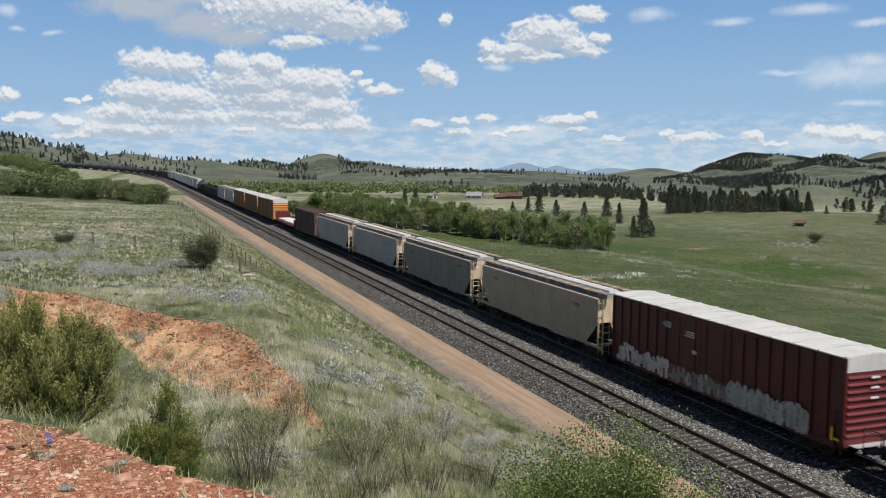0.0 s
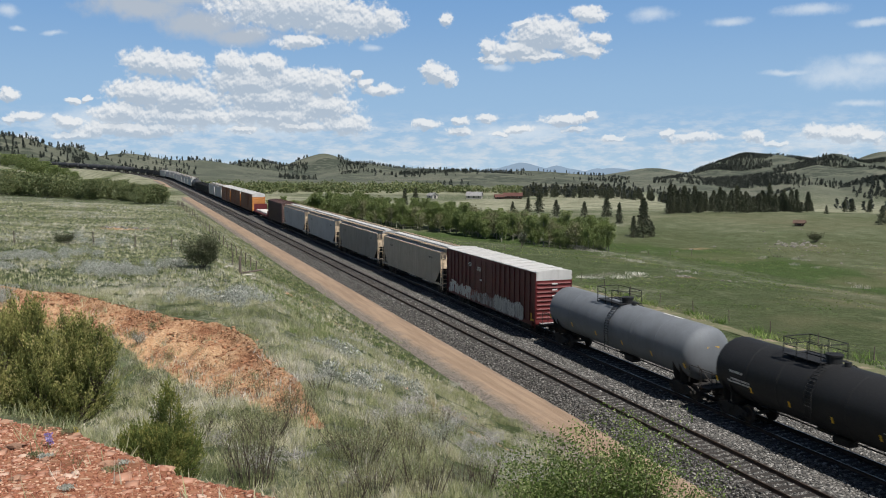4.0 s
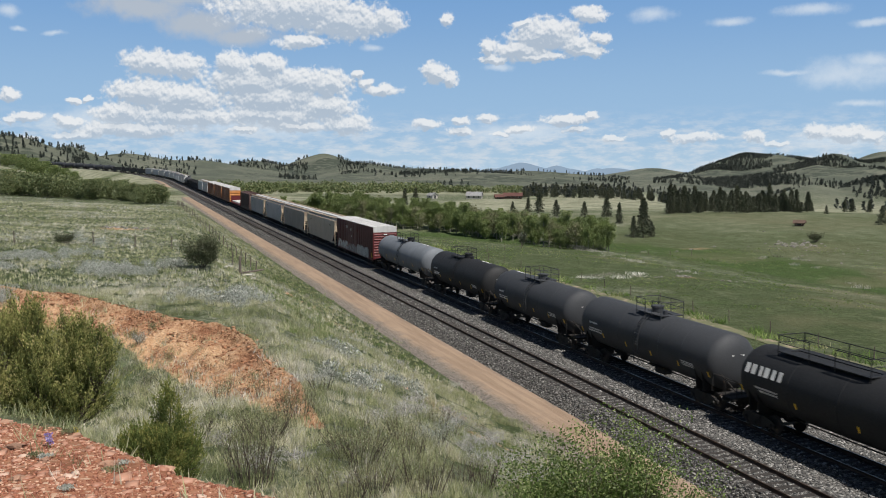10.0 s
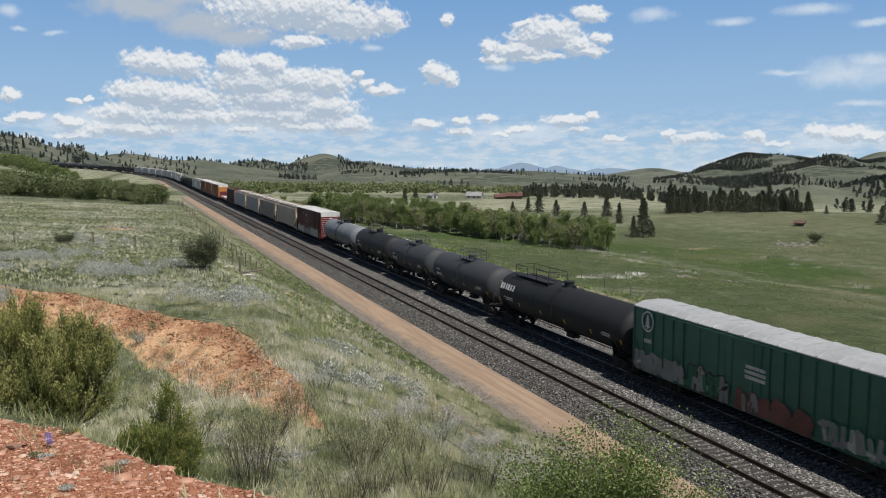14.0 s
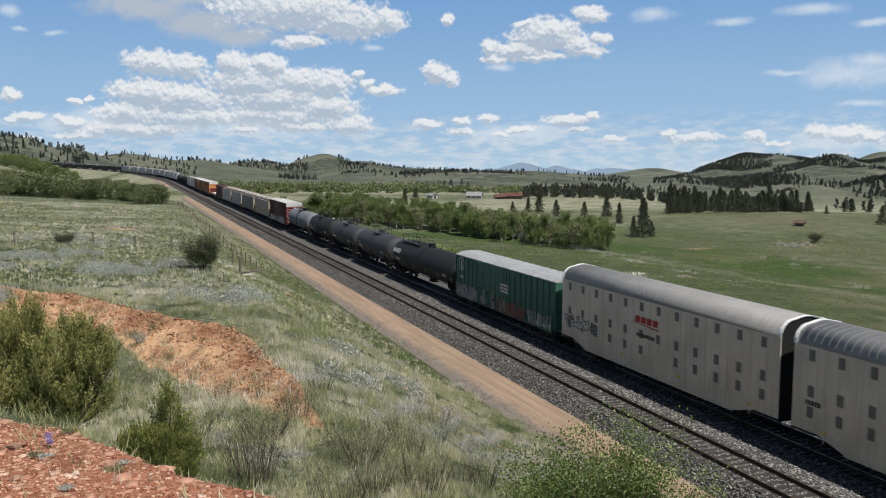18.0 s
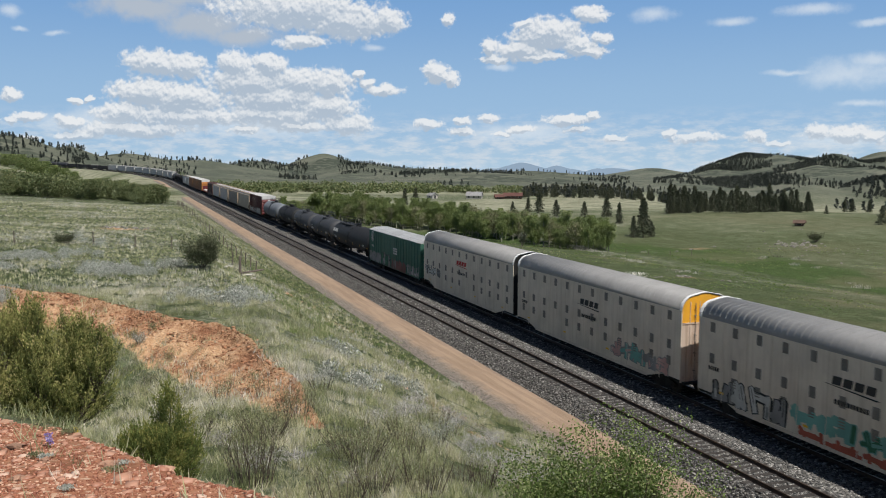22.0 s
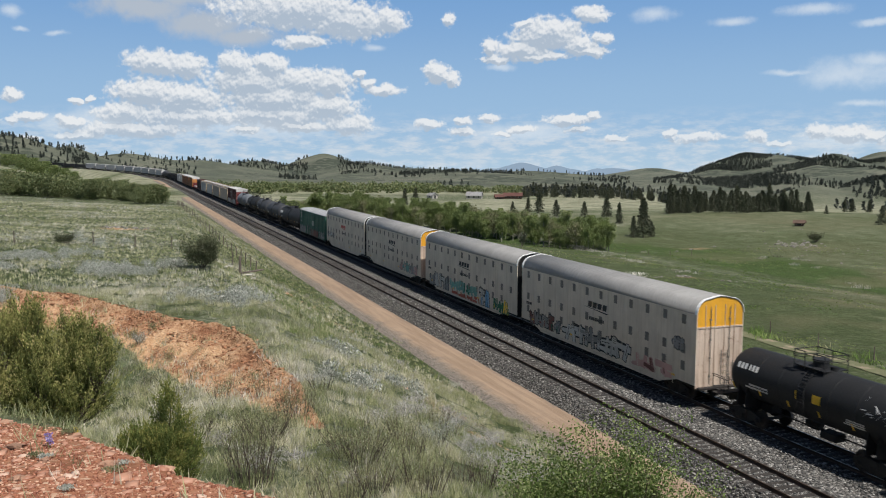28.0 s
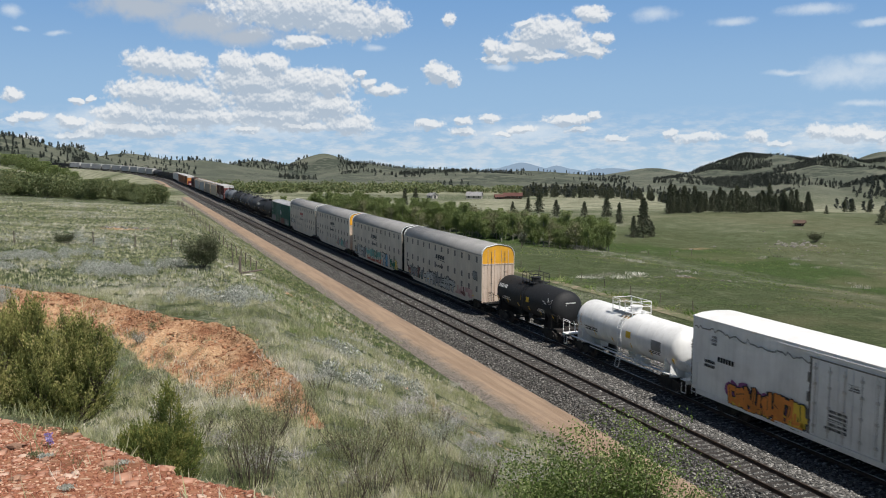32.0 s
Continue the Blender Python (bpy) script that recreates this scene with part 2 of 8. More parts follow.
def sky_material(name, heaps, wisps, dulls):
    m = material(name)
    n = Nodes(m)
    uv = n.add("ShaderNodeUVMap", uv_map="UVMap").outputs[0]
    sep = n.add("ShaderNodeSeparateXYZ", {"Vector": uv})
    el = sep.outputs[1]
    air = n.mix(n.ramp(el, 0.0, 4.0), (0.43, 0.595, 0.75), (0.325, 0.51, 0.735))
    air = n.mix(n.ramp(el, 3.0, 13.0), air, (0.18, 0.36, 0.66))
    heap, thin = cloud_field("heaped_clouds", heaps, 0.85, 1.25), cloud_field("thin_clouds", wisps, 0.25, 1.6)

    def field(group, vec):
        k = n.t.nodes.new("ShaderNodeGroup")
        k.node_tree = group
        n.put(k.inputs[0], vec)
        return k.outputs[0]

    here = field(heap, uv)
    above = field(heap, n.add("ShaderNodeVectorMath", {0: uv, 1: (0.12, 0.55, 0.0)}, operation="ADD").outputs[0])
    near = field(heap, n.add("ShaderNodeVectorMath", {0: uv, 1: (0.05, 0.16, 0.0)}, operation="ADD").outputs[0])
    body = n.math("MULTIPLY", n.ramp(here, -0.06, 0.36), n.ramp(el, 0.5, 5.0, 0.72, 1.0))
    shade = n.math("ADD", n.math("MULTIPLY", n.ramp(above, 0.05, 1.1, 0, 1, False), 0.72), n.math("MULTIPLY", n.ramp(n.math("SUBTRACT", near, here), -0.20, 0.24, 0, 1, False), 0.95))
    veil = n.ramp(field(thin, uv), -0.15, 1.0, 0.0, 0.60)
    haze = n.math("MULTIPLY", n.ramp(el, 4.6, 2.0), n.ramp(n.noise(n.add("ShaderNodeMapping", {"Vector": uv, "Scale": (0.5, 1.6, 1.0)}).outputs[0], 1.3, 7, 0.62), 0.40, 0.66, 0, 0.75))
    col = n.mix(haze, air, (0.66, 0.72, 0.79))
    col = n.mix(veil, col, (0.76, 0.82, 0.88))
    if dulls:
        col = n.mix(n.ramp(field(cloud_field("grey_clouds", dulls, 0.4, 1.0), uv), -0.1, 0.7, 0.0, 0.9), col, (0.47, 0.525, 0.60))
    cloud = n.mix(n.ramp(shade, 0.1, 1.0, 0, 1, False), (0.87, 0.88, 0.89), (0.45, 0.525, 0.62))
    col = n.mix(n.math("MULTIPLY", body, 0.90), col, cloud)
    e = n.add("ShaderNodeEmission", {"Color": col, "Strength": 0.96})
    n.out(e.outputs[0])
    return m


def sky_ring():
    """A ring of sky round the horizon; the high sky and the sun stand free above it."""
    R = 4750.0
    az = np.radians(np.arange(-180, 180.1, 2.0))
    el = np.radians(np.linspace(-3, 12.0, 12))
    A, E = np.meshgrid(az, el)
    verts = np.stack([R * np.cos(E) * np.sin(A), R * np.cos(E) * np.cos(A), EYE[2] + R * np.sin(E)], -1).reshape(-1, 3)
    nr, na = A.shape
    i, j = np.meshgrid(np.arange(nr - 1), np.arange(na - 1), indexing="ij")
    faces = np.stack([i * na + j, i * na + j + 1, (i + 1) * na + j + 1, (i + 1) * na + j], -1).reshape(-1, 4)
    west = sky_material("western_sky_with_clouds", TOWERS + FRAGMENTS + HIGH_HEAP, THIN_WEST, GREY)
    east = sky_material("eastern_sky_with_clouds", BRIGHT_HEAP + LOW_ROW, THIN_EAST, ())
    ob = from_arrays("backdrop", verts, faces, [west, east], True)
    mid = (A[:-1, :-1] + A[1:, 1:]).ravel() / 2
    ob.data.polygons.foreach_set("material_index", ((mid > radians(18.0)) & (mid < radians(120.0))).astype(np.int32))
    uv = ob.data.uv_layers.new(name="UVMap")
    deg = np.degrees(np.stack([A.ravel(), E.ravel()], 1)).astype(np.float32)
    uv.data.foreach_set("uv", deg[faces.ravel()].ravel())
    tagged(ob, "blue summer sky with heaped white clouds", "sky", kind="structure")
    return ob


SKY_RING = sky_ring()


def far_range():
    """Blue ranges at the very edge of sight."""
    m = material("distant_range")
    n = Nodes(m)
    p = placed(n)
    # haze blue and daylight both put into an even glow
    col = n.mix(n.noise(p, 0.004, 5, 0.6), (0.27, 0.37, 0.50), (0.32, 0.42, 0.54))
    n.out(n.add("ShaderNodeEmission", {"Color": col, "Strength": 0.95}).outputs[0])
    for R, peaks in ((4550.0, ((25.2, 0.80, 2.2), (28.0, 0.45, 1.6), (31.0, 0.45, 2.2), (19.0, 0.5, 1.2), (11.0, 0.3, 2.5))), (4480.0, ((23.4, 0.42, 1.8), (27.4, 0.60, 1.6), (30.0, 0.42, 1.2), (32.5, 0.35, 1.2)))):
        az = np.arange(-20, 60.1, 0.1)
        top = np.zeros_like(az)
        for a, h, w in peaks:
            top = np.maximum(top, h * np.exp(-np.abs((az - a) / w) ** 1.5))
        top = top * (1 + 0.10 * fbm(az, az * 0, 1.2, 4, 3)) + 0.02
        verts, faces = [], []
        for k, e in enumerate((-1.5, None)):
            for a, t in zip(np.radians(az), top):
                v = math.radians(e if e is not None else t)
                rr = R + (0 if k == 0 else 120)
                verts.append((rr * math.sin(a), rr * math.cos(a), EYE[2] + rr * math.tan(v)))
        c = len(az)
        faces = [(i, i + 1, c + i + 1, c + i) for i in range(c - 1)]
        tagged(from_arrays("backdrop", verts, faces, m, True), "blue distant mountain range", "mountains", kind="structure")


far_range()
# ---------------------------------------------------------------- the railway's line
GRADE = 0.021
TRACK_A, TRACK_B = 25.375, 30.327
BEND, RADIUS = 500.0, 620.0


def rail_z(s):
    """Height of the rail heads: a steady climb that eases a little far out."""
    s = np.asarray(s, float)
    b = np.maximum(s - 470, 0)
    return GRADE * s + 0.018 * b * b / (b + 120)


def line(s, x0):
    """Plan place and heading of a track that lies at x0 on the straight, s metres along."""
    if s <= BEND:
        return x0, s, 0.0
    a = (s - BEND) / RADIUS
    r = RADIUS + x0 - TRACK_B
    return x0 - r * (1 - math.cos(a)), BEND + r * math.sin(a), a


def swing(y):
    """How far the line has swung west at a northing."""
    q = np.clip(np.asarray(y, float) - BEND, 0, RADIUS * 0.97)
    return RADIUS - np.sqrt(RADIUS**2 - q**2)


# ---------------------------------------------------------------- the land
# hills: bearing, distance, height of the top over the viewpoint, half-widths across and along the sight line
HILLS = [
    (-8.6, 1250, 49, 120, 240), (-5.2, 1200, 31, 75, 160), (-2.8, 1300, 27, 70, 160), (0.5, 1500, 22, 120, 200), (4.5, 1600, 17, 150, 200),
    (12.5, 2100, 48, 125, 240), (8.2, 1900, 24, 130, 220), (15.2, 1900, 25, 110, 220), (18.5, 1800, 13, 200, 240), (22.0, 1500, 5, 220, 200),
    (25.5, 1900, 9, 180, 240), (29.0, 2000, 2, 150, 240), (33.2, 3700, 30, 190, 300),
    (35.6, 1700, 6, 75, 240), (39.0, 2700, 58, 135, 350), (40.8, 2650, 45, 110, 300), (37.2, 2500, 26, 90, 300), (41.6, 2500, 44, 150, 300), (43.9, 2300, 48, 95, 300), (46.8, 2900, 66, 160, 400),
    (39.6, 1700, 0, 60, 200), (41.2, 1750, 15, 70, 240), (43.0, 1800, 27, 80, 260), (45.6, 1800, 24, 110, 260), (42.8, 1080, 3, 42, 120), (46.6, 1150, 8, 60, 160), (38.2, 1300, -8, 45, 140), (36.6, 1500, -4, 50, 140),
    (-8.5, 420, -1.6, 40, 60), (52.0, 2500, 70, 350, 400), (-16.0, 1400, 60, 300, 300),
]


RIM = [(-14.0, 61.0), (-8.5, 56.7), (-4.6, 52.0), (-2.5, 50.3), (-0.5, 46.6), (2.0, 43.4), (4.0, 42.0), (5.05, 38.6), (5.5, 32.6), (5.45, 28.2), (5.3, 24.0)]


def bank_depth(u, y):
    """Metres inside the eroded bank's rim, negative outside."""
    u, y = np.broadcast_arrays(np.asarray(u, float), np.asarray(y, float))
    if y.max() < 18 or y.min() > 66:
        return np.full(u.shape, -9.0)
    best, side = np.full(u.shape, 1e9), np.ones(u.shape)
    for (ax, ay), (bx, by) in zip(RIM, RIM[1:]):
        dx, dy = bx - ax, by - ay
        t = np.clip(((u - ax) * dx + (y - ay) * dy) / (dx * dx + dy * dy), 0, 1)
        d = np.hypot(u - ax - t * dx, y - ay - t * dy)
        s = np.where(dx * (y - ay) - dy * (u - ax) < 0, 1.0, -1.0)
        side = np.where(d < best, s, side)
        best = np.minimum(best, d)
    return best * side + 0.45 * fbm(u, y, 3.0, 3, 14.0)


def west_land(u, y):
    """The meadow west of the line, the cut slope down to the service road, the knoll with the viewpoint and the eroded bank."""
    zr = rail_z(y)
    w = np.clip(-u, -10, 60)
    meadow = 6.6 + 0.010 * (y - 60) + 0.05 * w + 0.55 * np.exp(-((y - 52) / 14) ** 2) + 0.22 * fbm(u, y, 22, 3, 2.0)
    meadow = meadow - 0.00022 * np.maximum(y - 185, 0) ** 2
    meadow = np.maximum(meadow, zr + 0.3 - 0.01 * np.maximum(y - 200, 0))
    foot = 19.7
    t = np.clip((foot - u) / (13.5 - 6.0 * step(90, 200, y)), 0, 1)
    cut = 0.55 * t + 0.45 * t * t * (3 - 2 * t)
    z = (zr - 0.95) * (1 - cut) + meadow * cut
    # the knoll falls away past its edge
    e = (u - 0.35) * 0.84 + (y - 6.6) * 0.54 + 0.5 * fbm(u, y, 5, 3, 12.0) - 0.5 * step(0.4, -0.7, u)
    knoll = 11.74 - 0.083 * np.hypot(u, y) - 0.06 * np.maximum(u + 0.5, 0) - 0.56 * np.maximum(e, 0) + 0.012 * np.clip(e, 0, 22) ** 2
    knoll = np.where(e > 22, -99.0, knoll)
    side = step(19.5, 12.0, u)
    k = np.where(knoll > z, knoll * side + z * (1 - side), z)
    # eroded bank facing the knoll
    d = bank_depth(u, y)
    deep = 3.1 * step(22.5, 36, y) * step(-16, -3, u)
    gully = 1 + 0.22 * fbm(u, y, 1.5, 3, 15.0)
    z = z - deep * (0.10 * step(0.0, 0.4, d) + 0.90 * np.clip(d / 7.0, 0, 1) * gully)
    z = z + (0.24 * fbm(u, y, 0.7, 3, 16.0) + 0.35 * np.abs(fbm(u, y, 1.8, 2, 17.0))) * step(0.1, 0.8, d) * step(9, 6, d) * step(24, 28, y)
    return np.maximum(z, np.where(knoll > -50, knoll * side + z * (1 - side), z))


def creek(x, y):
    """Metres past the creek's line; it bends to run beside the railway in the south."""
    return np.maximum((x - 60) * 0.857 + (y - 250) * 0.514, x - 116)


def east_land(u, x, y):
    """The meadow east of the line, the creek's swale and the rise with the rocks beyond it."""
    zr = rail_z(y)
    near = zr - 0.95
    d = creek(x, y)
    shelf = -0.9 + 0.013 * (y - 45) - 0.012 * np.maximum(x - 50, 0)
    swale = -4.2 + 0.014 * np.clip(y - 120, -60, 500)
    beyond = -3.0 + 0.010 * np.clip(y - 200, 0, 700) * np.exp(-((x - 60) / 420) ** 2)
    z = shelf * (1 - step(-50, -4, d)) + swale * step(-50, -4, d)
    z = z * (1 - step(8, 70, d)) + beyond * step(8, 70, d)
    hx, hy = x - 205, y - 215
    z = z + 3.7 * np.exp(-((hx * 0.8 - hy * 0.6) / 105) ** 2 - ((hx * 0.6 + hy * 0.8) / 66) ** 2)
    bank = step(36.6, 42.0, u)
    z = near * (1 - bank) + np.minimum(z, near + 0.4) * bank
    return z + bank * (0.50 * fbm(x, y, 30, 3, 4.0) + 0.10 * fbm(x, y, 7, 2, 5.0))


def land(x, y):
    x, y = np.asarray(x, float), np.asarray(y, float)
    u = x + swing(y)
    z = np.where(u < 28, west_land(u, y), east_land(u, x, y))
    r = np.hypot(x, y)
    far = step(500, 1100, r)
    plain_z = -2.0 + 0.016 * np.clip(y - 350, 0, 900) * np.exp(-((x + 60) / 420) ** 2) + 2.0 * fbm(x, y, 210, 3, 6.0)
    z = z * (1 - far) + plain_z * far
    # the valley floor drops towards the east
    way = np.degrees(np.arctan2(x, y))
    z = z - 13.0 * step(30, 38, way) * step(80, 65, way) * step(400, 760, r) * step(2300, 1600, r)
    total = np.zeros_like(z)
    knobs = 1 + 0.09 * fbm(x, y, 150, 4, 9.0) - 0.16 * np.abs(fbm(x, y, 190, 3, 19.0)) + 0.05
    for a, dist, h, w, l in HILLS:
        cx, cy = bearing(a, dist)
        s, c = math.sin(radians(a)), math.cos(radians(a))
        dx, dy = x - cx, y - cy
        across, along = dx * c - dy * s, dx * s + dy * c
        top = h + 13.3 + 1.0
        total = total + (top * np.exp(-(np.abs(across) / w) ** 1.7 - (np.abs(along) / l) ** 2) * knobs) ** 5
    z = z + np.maximum(total, 1e-9) ** 0.2
    # the railway keeps its bed where the hills come near
    bed = np.exp(-((u - 28) / 26) ** 4) * step(330, 480, y) * step(1150, 950, y)
    z = z * (1 - bed) + (rail_z(y + swing(y) * 0.12) - 0.95) * bed
    z = z + bed * 2.6 * step(21.5, 14.0, u) * step(515, 590, y)
    # small unevenness
    rough = step(17, 12, np.where(u < 28, u, 99)) * np.clip(r / 12, 0.35, 1) + step(36, 44, u)
    return z + rough * 0.10 * fbm(x, y, 2.6, 3, 1.0) * step(600, 100, r)


def ground_z(x, y):
    return float(land(np.array([x]), np.array([y]))[0])
# ---------------------------------------------------------------- ground materials
def ground_material():
    m = material("meadow_ground")
    n = Nodes(m)
    p = placed(n)
    soil = n.add("ShaderNodeAttribute", attribute_name="soil").outputs["Fac"]
    lush = n.add("ShaderNodeAttribute", attribute_name="lush").outputs["Fac"]
    big = n.noise(p, 0.035, 5, 0.6)
    mid = n.noise(p, 0.35, 5, 0.65)
    fine = n.noise(p, 5.0, 6, 0.7)
    vfine = n.noise(p, 26.0, 4, 0.7)
    tuft = n.voronoi(n.add("ShaderNodeVectorMath", {0: p, 1: n.add("ShaderNodeTexNoise", {"Vector": p, "Scale": 0.9}).outputs["Color"]}, operation="ADD").outputs[0], 1.9, "Distance")
    patch = n.noise(p, 0.12, 5, 0.7)
    green = n.mix(n.ramp(mid, 0.35, 0.65), (0.074, 0.100, 0.043), (0.125, 0.150, 0.076))
    green = n.mix(n.ramp(patch, 0.55, 0.70, 0, 0.6), green, (0.085, 0.150, 0.042))
    dry = n.mix(n.ramp(fine, 0.35, 0.7), (0.23, 0.245, 0.175), (0.42, 0.42, 0.33))
    dry = n.mix(n.ramp(patch, 0.30, 0.45, 0.7, 0), dry, (0.30, 0.325, 0.265))
    f = n.math("ADD", n.math("MULTIPLY", big, 0.7), n.math("MULTIPLY", mid, 0.6))
    f = n.math("ADD", f, n.math("MULTIPLY", fine, 0.55))
    f = n.math("SUBTRACT", f, n.math("MULTIPLY", lush, 0.55))
    grass = n.mix(n.ramp(f, 0.70, 1.08), green, dry)
    grass = n.mix(n.ramp(lush, 0.86, 1.0, 0, 0.8), grass, n.mix(mid, (0.036, 0.078, 0.016), (0.086, 0.150, 0.036)))
    grass = n.mix(n.ramp(vfine, 0.36, 0.66), n.mix(0.5, grass, (0.030, 0.040, 0.016)), grass)
    # gaps between grass bunches painted dark, for the shadow and litter there
    grass = n.mix(n.ramp(tuft, 0.36, 0.64, 0, 0.5), grass, (0.045, 0.056, 0.024))
    earth = n.mix(n.ramp(fine, 0.3, 0.7), (0.47, 0.275, 0.145), (0.66, 0.45, 0.28))
    earth = n.mix(n.ramp(mid, 0.45, 0.7), earth, (0.44, 0.20, 0.11))
    mottle = n.noise(n.add("ShaderNodeMapping", {"Vector": p, "Scale": (1.0, 0.6, 1.0), "Rotation": (0, 0, 0.5)}).outputs[0], 0.22, 8, 0.72)
    grass = n.mix(n.ramp(mottle, 0.50, 0.34, 0, 0.6), grass, (0.060, 0.078, 0.030))
    grass = n.mix(n.ramp(mottle, 0.54, 0.70, 0, 0.42), grass, (0.24, 0.25, 0.165))
    stone = n.voronoi(p, 17.0, "Color")
    bright = n.add("ShaderNodeSeparateColor", {"Color": stone}).outputs[0]
    earth = n.mix(n.ramp(bright, 0.80, 0.9, 0, 0.7), earth, (0.55, 0.40, 0.28))
    knoll = n.ramp(n.add("ShaderNodeSeparateXYZ", {"Vector": p}).outputs[1], 14.0, 20.0)
    redder = n.mix(n.ramp(fine, 0.3, 0.7), (0.25, 0.092, 0.055), (0.38, 0.175, 0.11))
    earth = n.mix(n.math("SUBTRACT", 0.85, n.math("MULTIPLY", knoll, 0.85)), earth, n.mix(n.ramp(bright, 0.80, 0.9, 0, 0.8), redder, (0.56, 0.40, 0.29)))
    crack = n.voronoi(n.add("ShaderNodeVectorMath", {0: p, 1: n.add("ShaderNodeTexNoise", {"Vector": p, "Scale": 1.1}).outputs["Color"]}, operation="ADD").outputs[0], 1.3, "Distance", "DISTANCE_TO_EDGE")
    earth = n.mix(n.ramp(crack, 0.0, 0.06, 0.35, 0.0), earth, (0.22, 0.10, 0.05))
    clod = n.voronoi(n.add("ShaderNodeVectorMath", {0: p, 1: n.add("ShaderNodeTexNoise", {"Vector": p, "Scale": 2.5, "Detail": 3.0}).outputs["Color"]}, operation="ADD").outputs[0], 3.2, "Distance")
    lumpy = n.ramp(n.noise(p, 0.7, 5, 0.7), 0.45, 0.62)
    earth = n.mix(n.math("MULTIPLY", n.ramp(clod, 0.35, 0.60), n.math("MULTIPLY", lumpy, 0.6)), earth, (0.16, 0.075, 0.04))
    rim = n.add("ShaderNodeAttribute", attribute_name="rim").outputs["Fac"]
    earth = n.mix(n.math("MULTIPLY", rim, n.ramp(n.noise(p, 3.0, 6, 0.7), 0.35, 0.6, 0.2, 0.9)), earth, n.mix(fine, (0.16, 0.065, 0.035), (0.36, 0.165, 0.095)))
    k = n.math("ADD", soil, n.math("MULTIPLY", n.math("SUBTRACT", fine, 0.5), 0.9))
    col = n.mix(n.ramp(k, 0.42, 0.6), grass, earth)
    away = n.add("ShaderNodeAttribute", attribute_name="away").outputs["Fac"]
    parched = n.add("ShaderNodeAttribute", attribute_name="parched").outputs["Fac"]
    col = n.mix(n.math("MULTIPLY", parched, n.ramp(mid, 0.25, 0.7, 0.55, 1.0)), col, n.mix(n.ramp(patch, 0.35, 0.65), (0.180, 0.188, 0.120), (0.350, 0.345, 0.255)))
    worn = n.add("ShaderNodeAttribute", attribute_name="worn").outputs["Fac"]
    col = n.mix(n.math("MULTIPLY", worn, n.ramp(n.noise(p, 0.25, 6, 0.7), 0.30, 0.65, 0.45, 1.0)), col, n.mix(fine, (0.105, 0.102, 0.056), (0.200, 0.182, 0.115)))
    # far slopes greyed by distance: haze is put into the ground colour
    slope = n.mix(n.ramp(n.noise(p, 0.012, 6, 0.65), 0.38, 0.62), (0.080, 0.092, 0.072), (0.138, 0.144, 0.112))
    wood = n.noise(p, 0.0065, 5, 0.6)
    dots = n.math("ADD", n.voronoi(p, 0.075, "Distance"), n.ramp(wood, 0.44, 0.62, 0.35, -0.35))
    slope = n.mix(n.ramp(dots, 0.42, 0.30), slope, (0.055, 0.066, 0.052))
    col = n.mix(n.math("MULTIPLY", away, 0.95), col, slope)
    h = n.math("ADD", n.math("MULTIPLY", fine, 0.5), n.math("MULTIPLY", vfine, 0.3))
    h = n.math("SUBTRACT", h, n.math("MULTIPLY", n.math("MULTIPLY", tuft, 0.8), n.math("SUBTRACT", 1.0, soil)))
    h = n.math("SUBTRACT", h, n.math("MULTIPLY", n.math("MULTIPLY", clod, 0.9), n.math("MULTIPLY", soil, lumpy)))
    h = n.math("MULTIPLY", h, n.math("SUBTRACT", 1.0, n.math("MULTIPLY", n.math("SUBTRACT", 1.0, knoll), 0.8)))
    n.principled(col, 0.95, 0, h, 1.0, 0.20, 0.12)
    return m


def gravel_material(name, tone, size, warm=0.0):
    m = material(name)
    n = Nodes(m)
    p = placed(n)
    cell = n.voronoi(p, size, "Color")
    c = n.add("ShaderNodeSeparateColor", {"Color": cell}).outputs[0]
    d = n.voronoi(p, size, "Distance")
    a = [v * tone for v in (0.42, 0.42 - 0.1 * warm, 0.43 - 0.2 * warm)]
    b = [v * tone for v in (2.0, 1.90 - 0.15 * warm, 1.76 - 0.35 * warm)]
    col = n.mix(c, a, b)
    big = n.noise(p, 0.5, 4, 0.6)
    col = n.mix(n.ramp(big, 0.4, 0.7, 0, 0.35), col, [v * tone for v in (0.80, 0.76, 0.70)])
    # crevices between the stones painted darker, in place of their shade
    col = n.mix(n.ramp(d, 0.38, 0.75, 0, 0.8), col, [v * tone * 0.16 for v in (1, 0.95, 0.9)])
    n.principled(col, 0.9, 0, n.math("SUBTRACT", 1.0, d), 1.0, 0.09, 0.2)
    return m


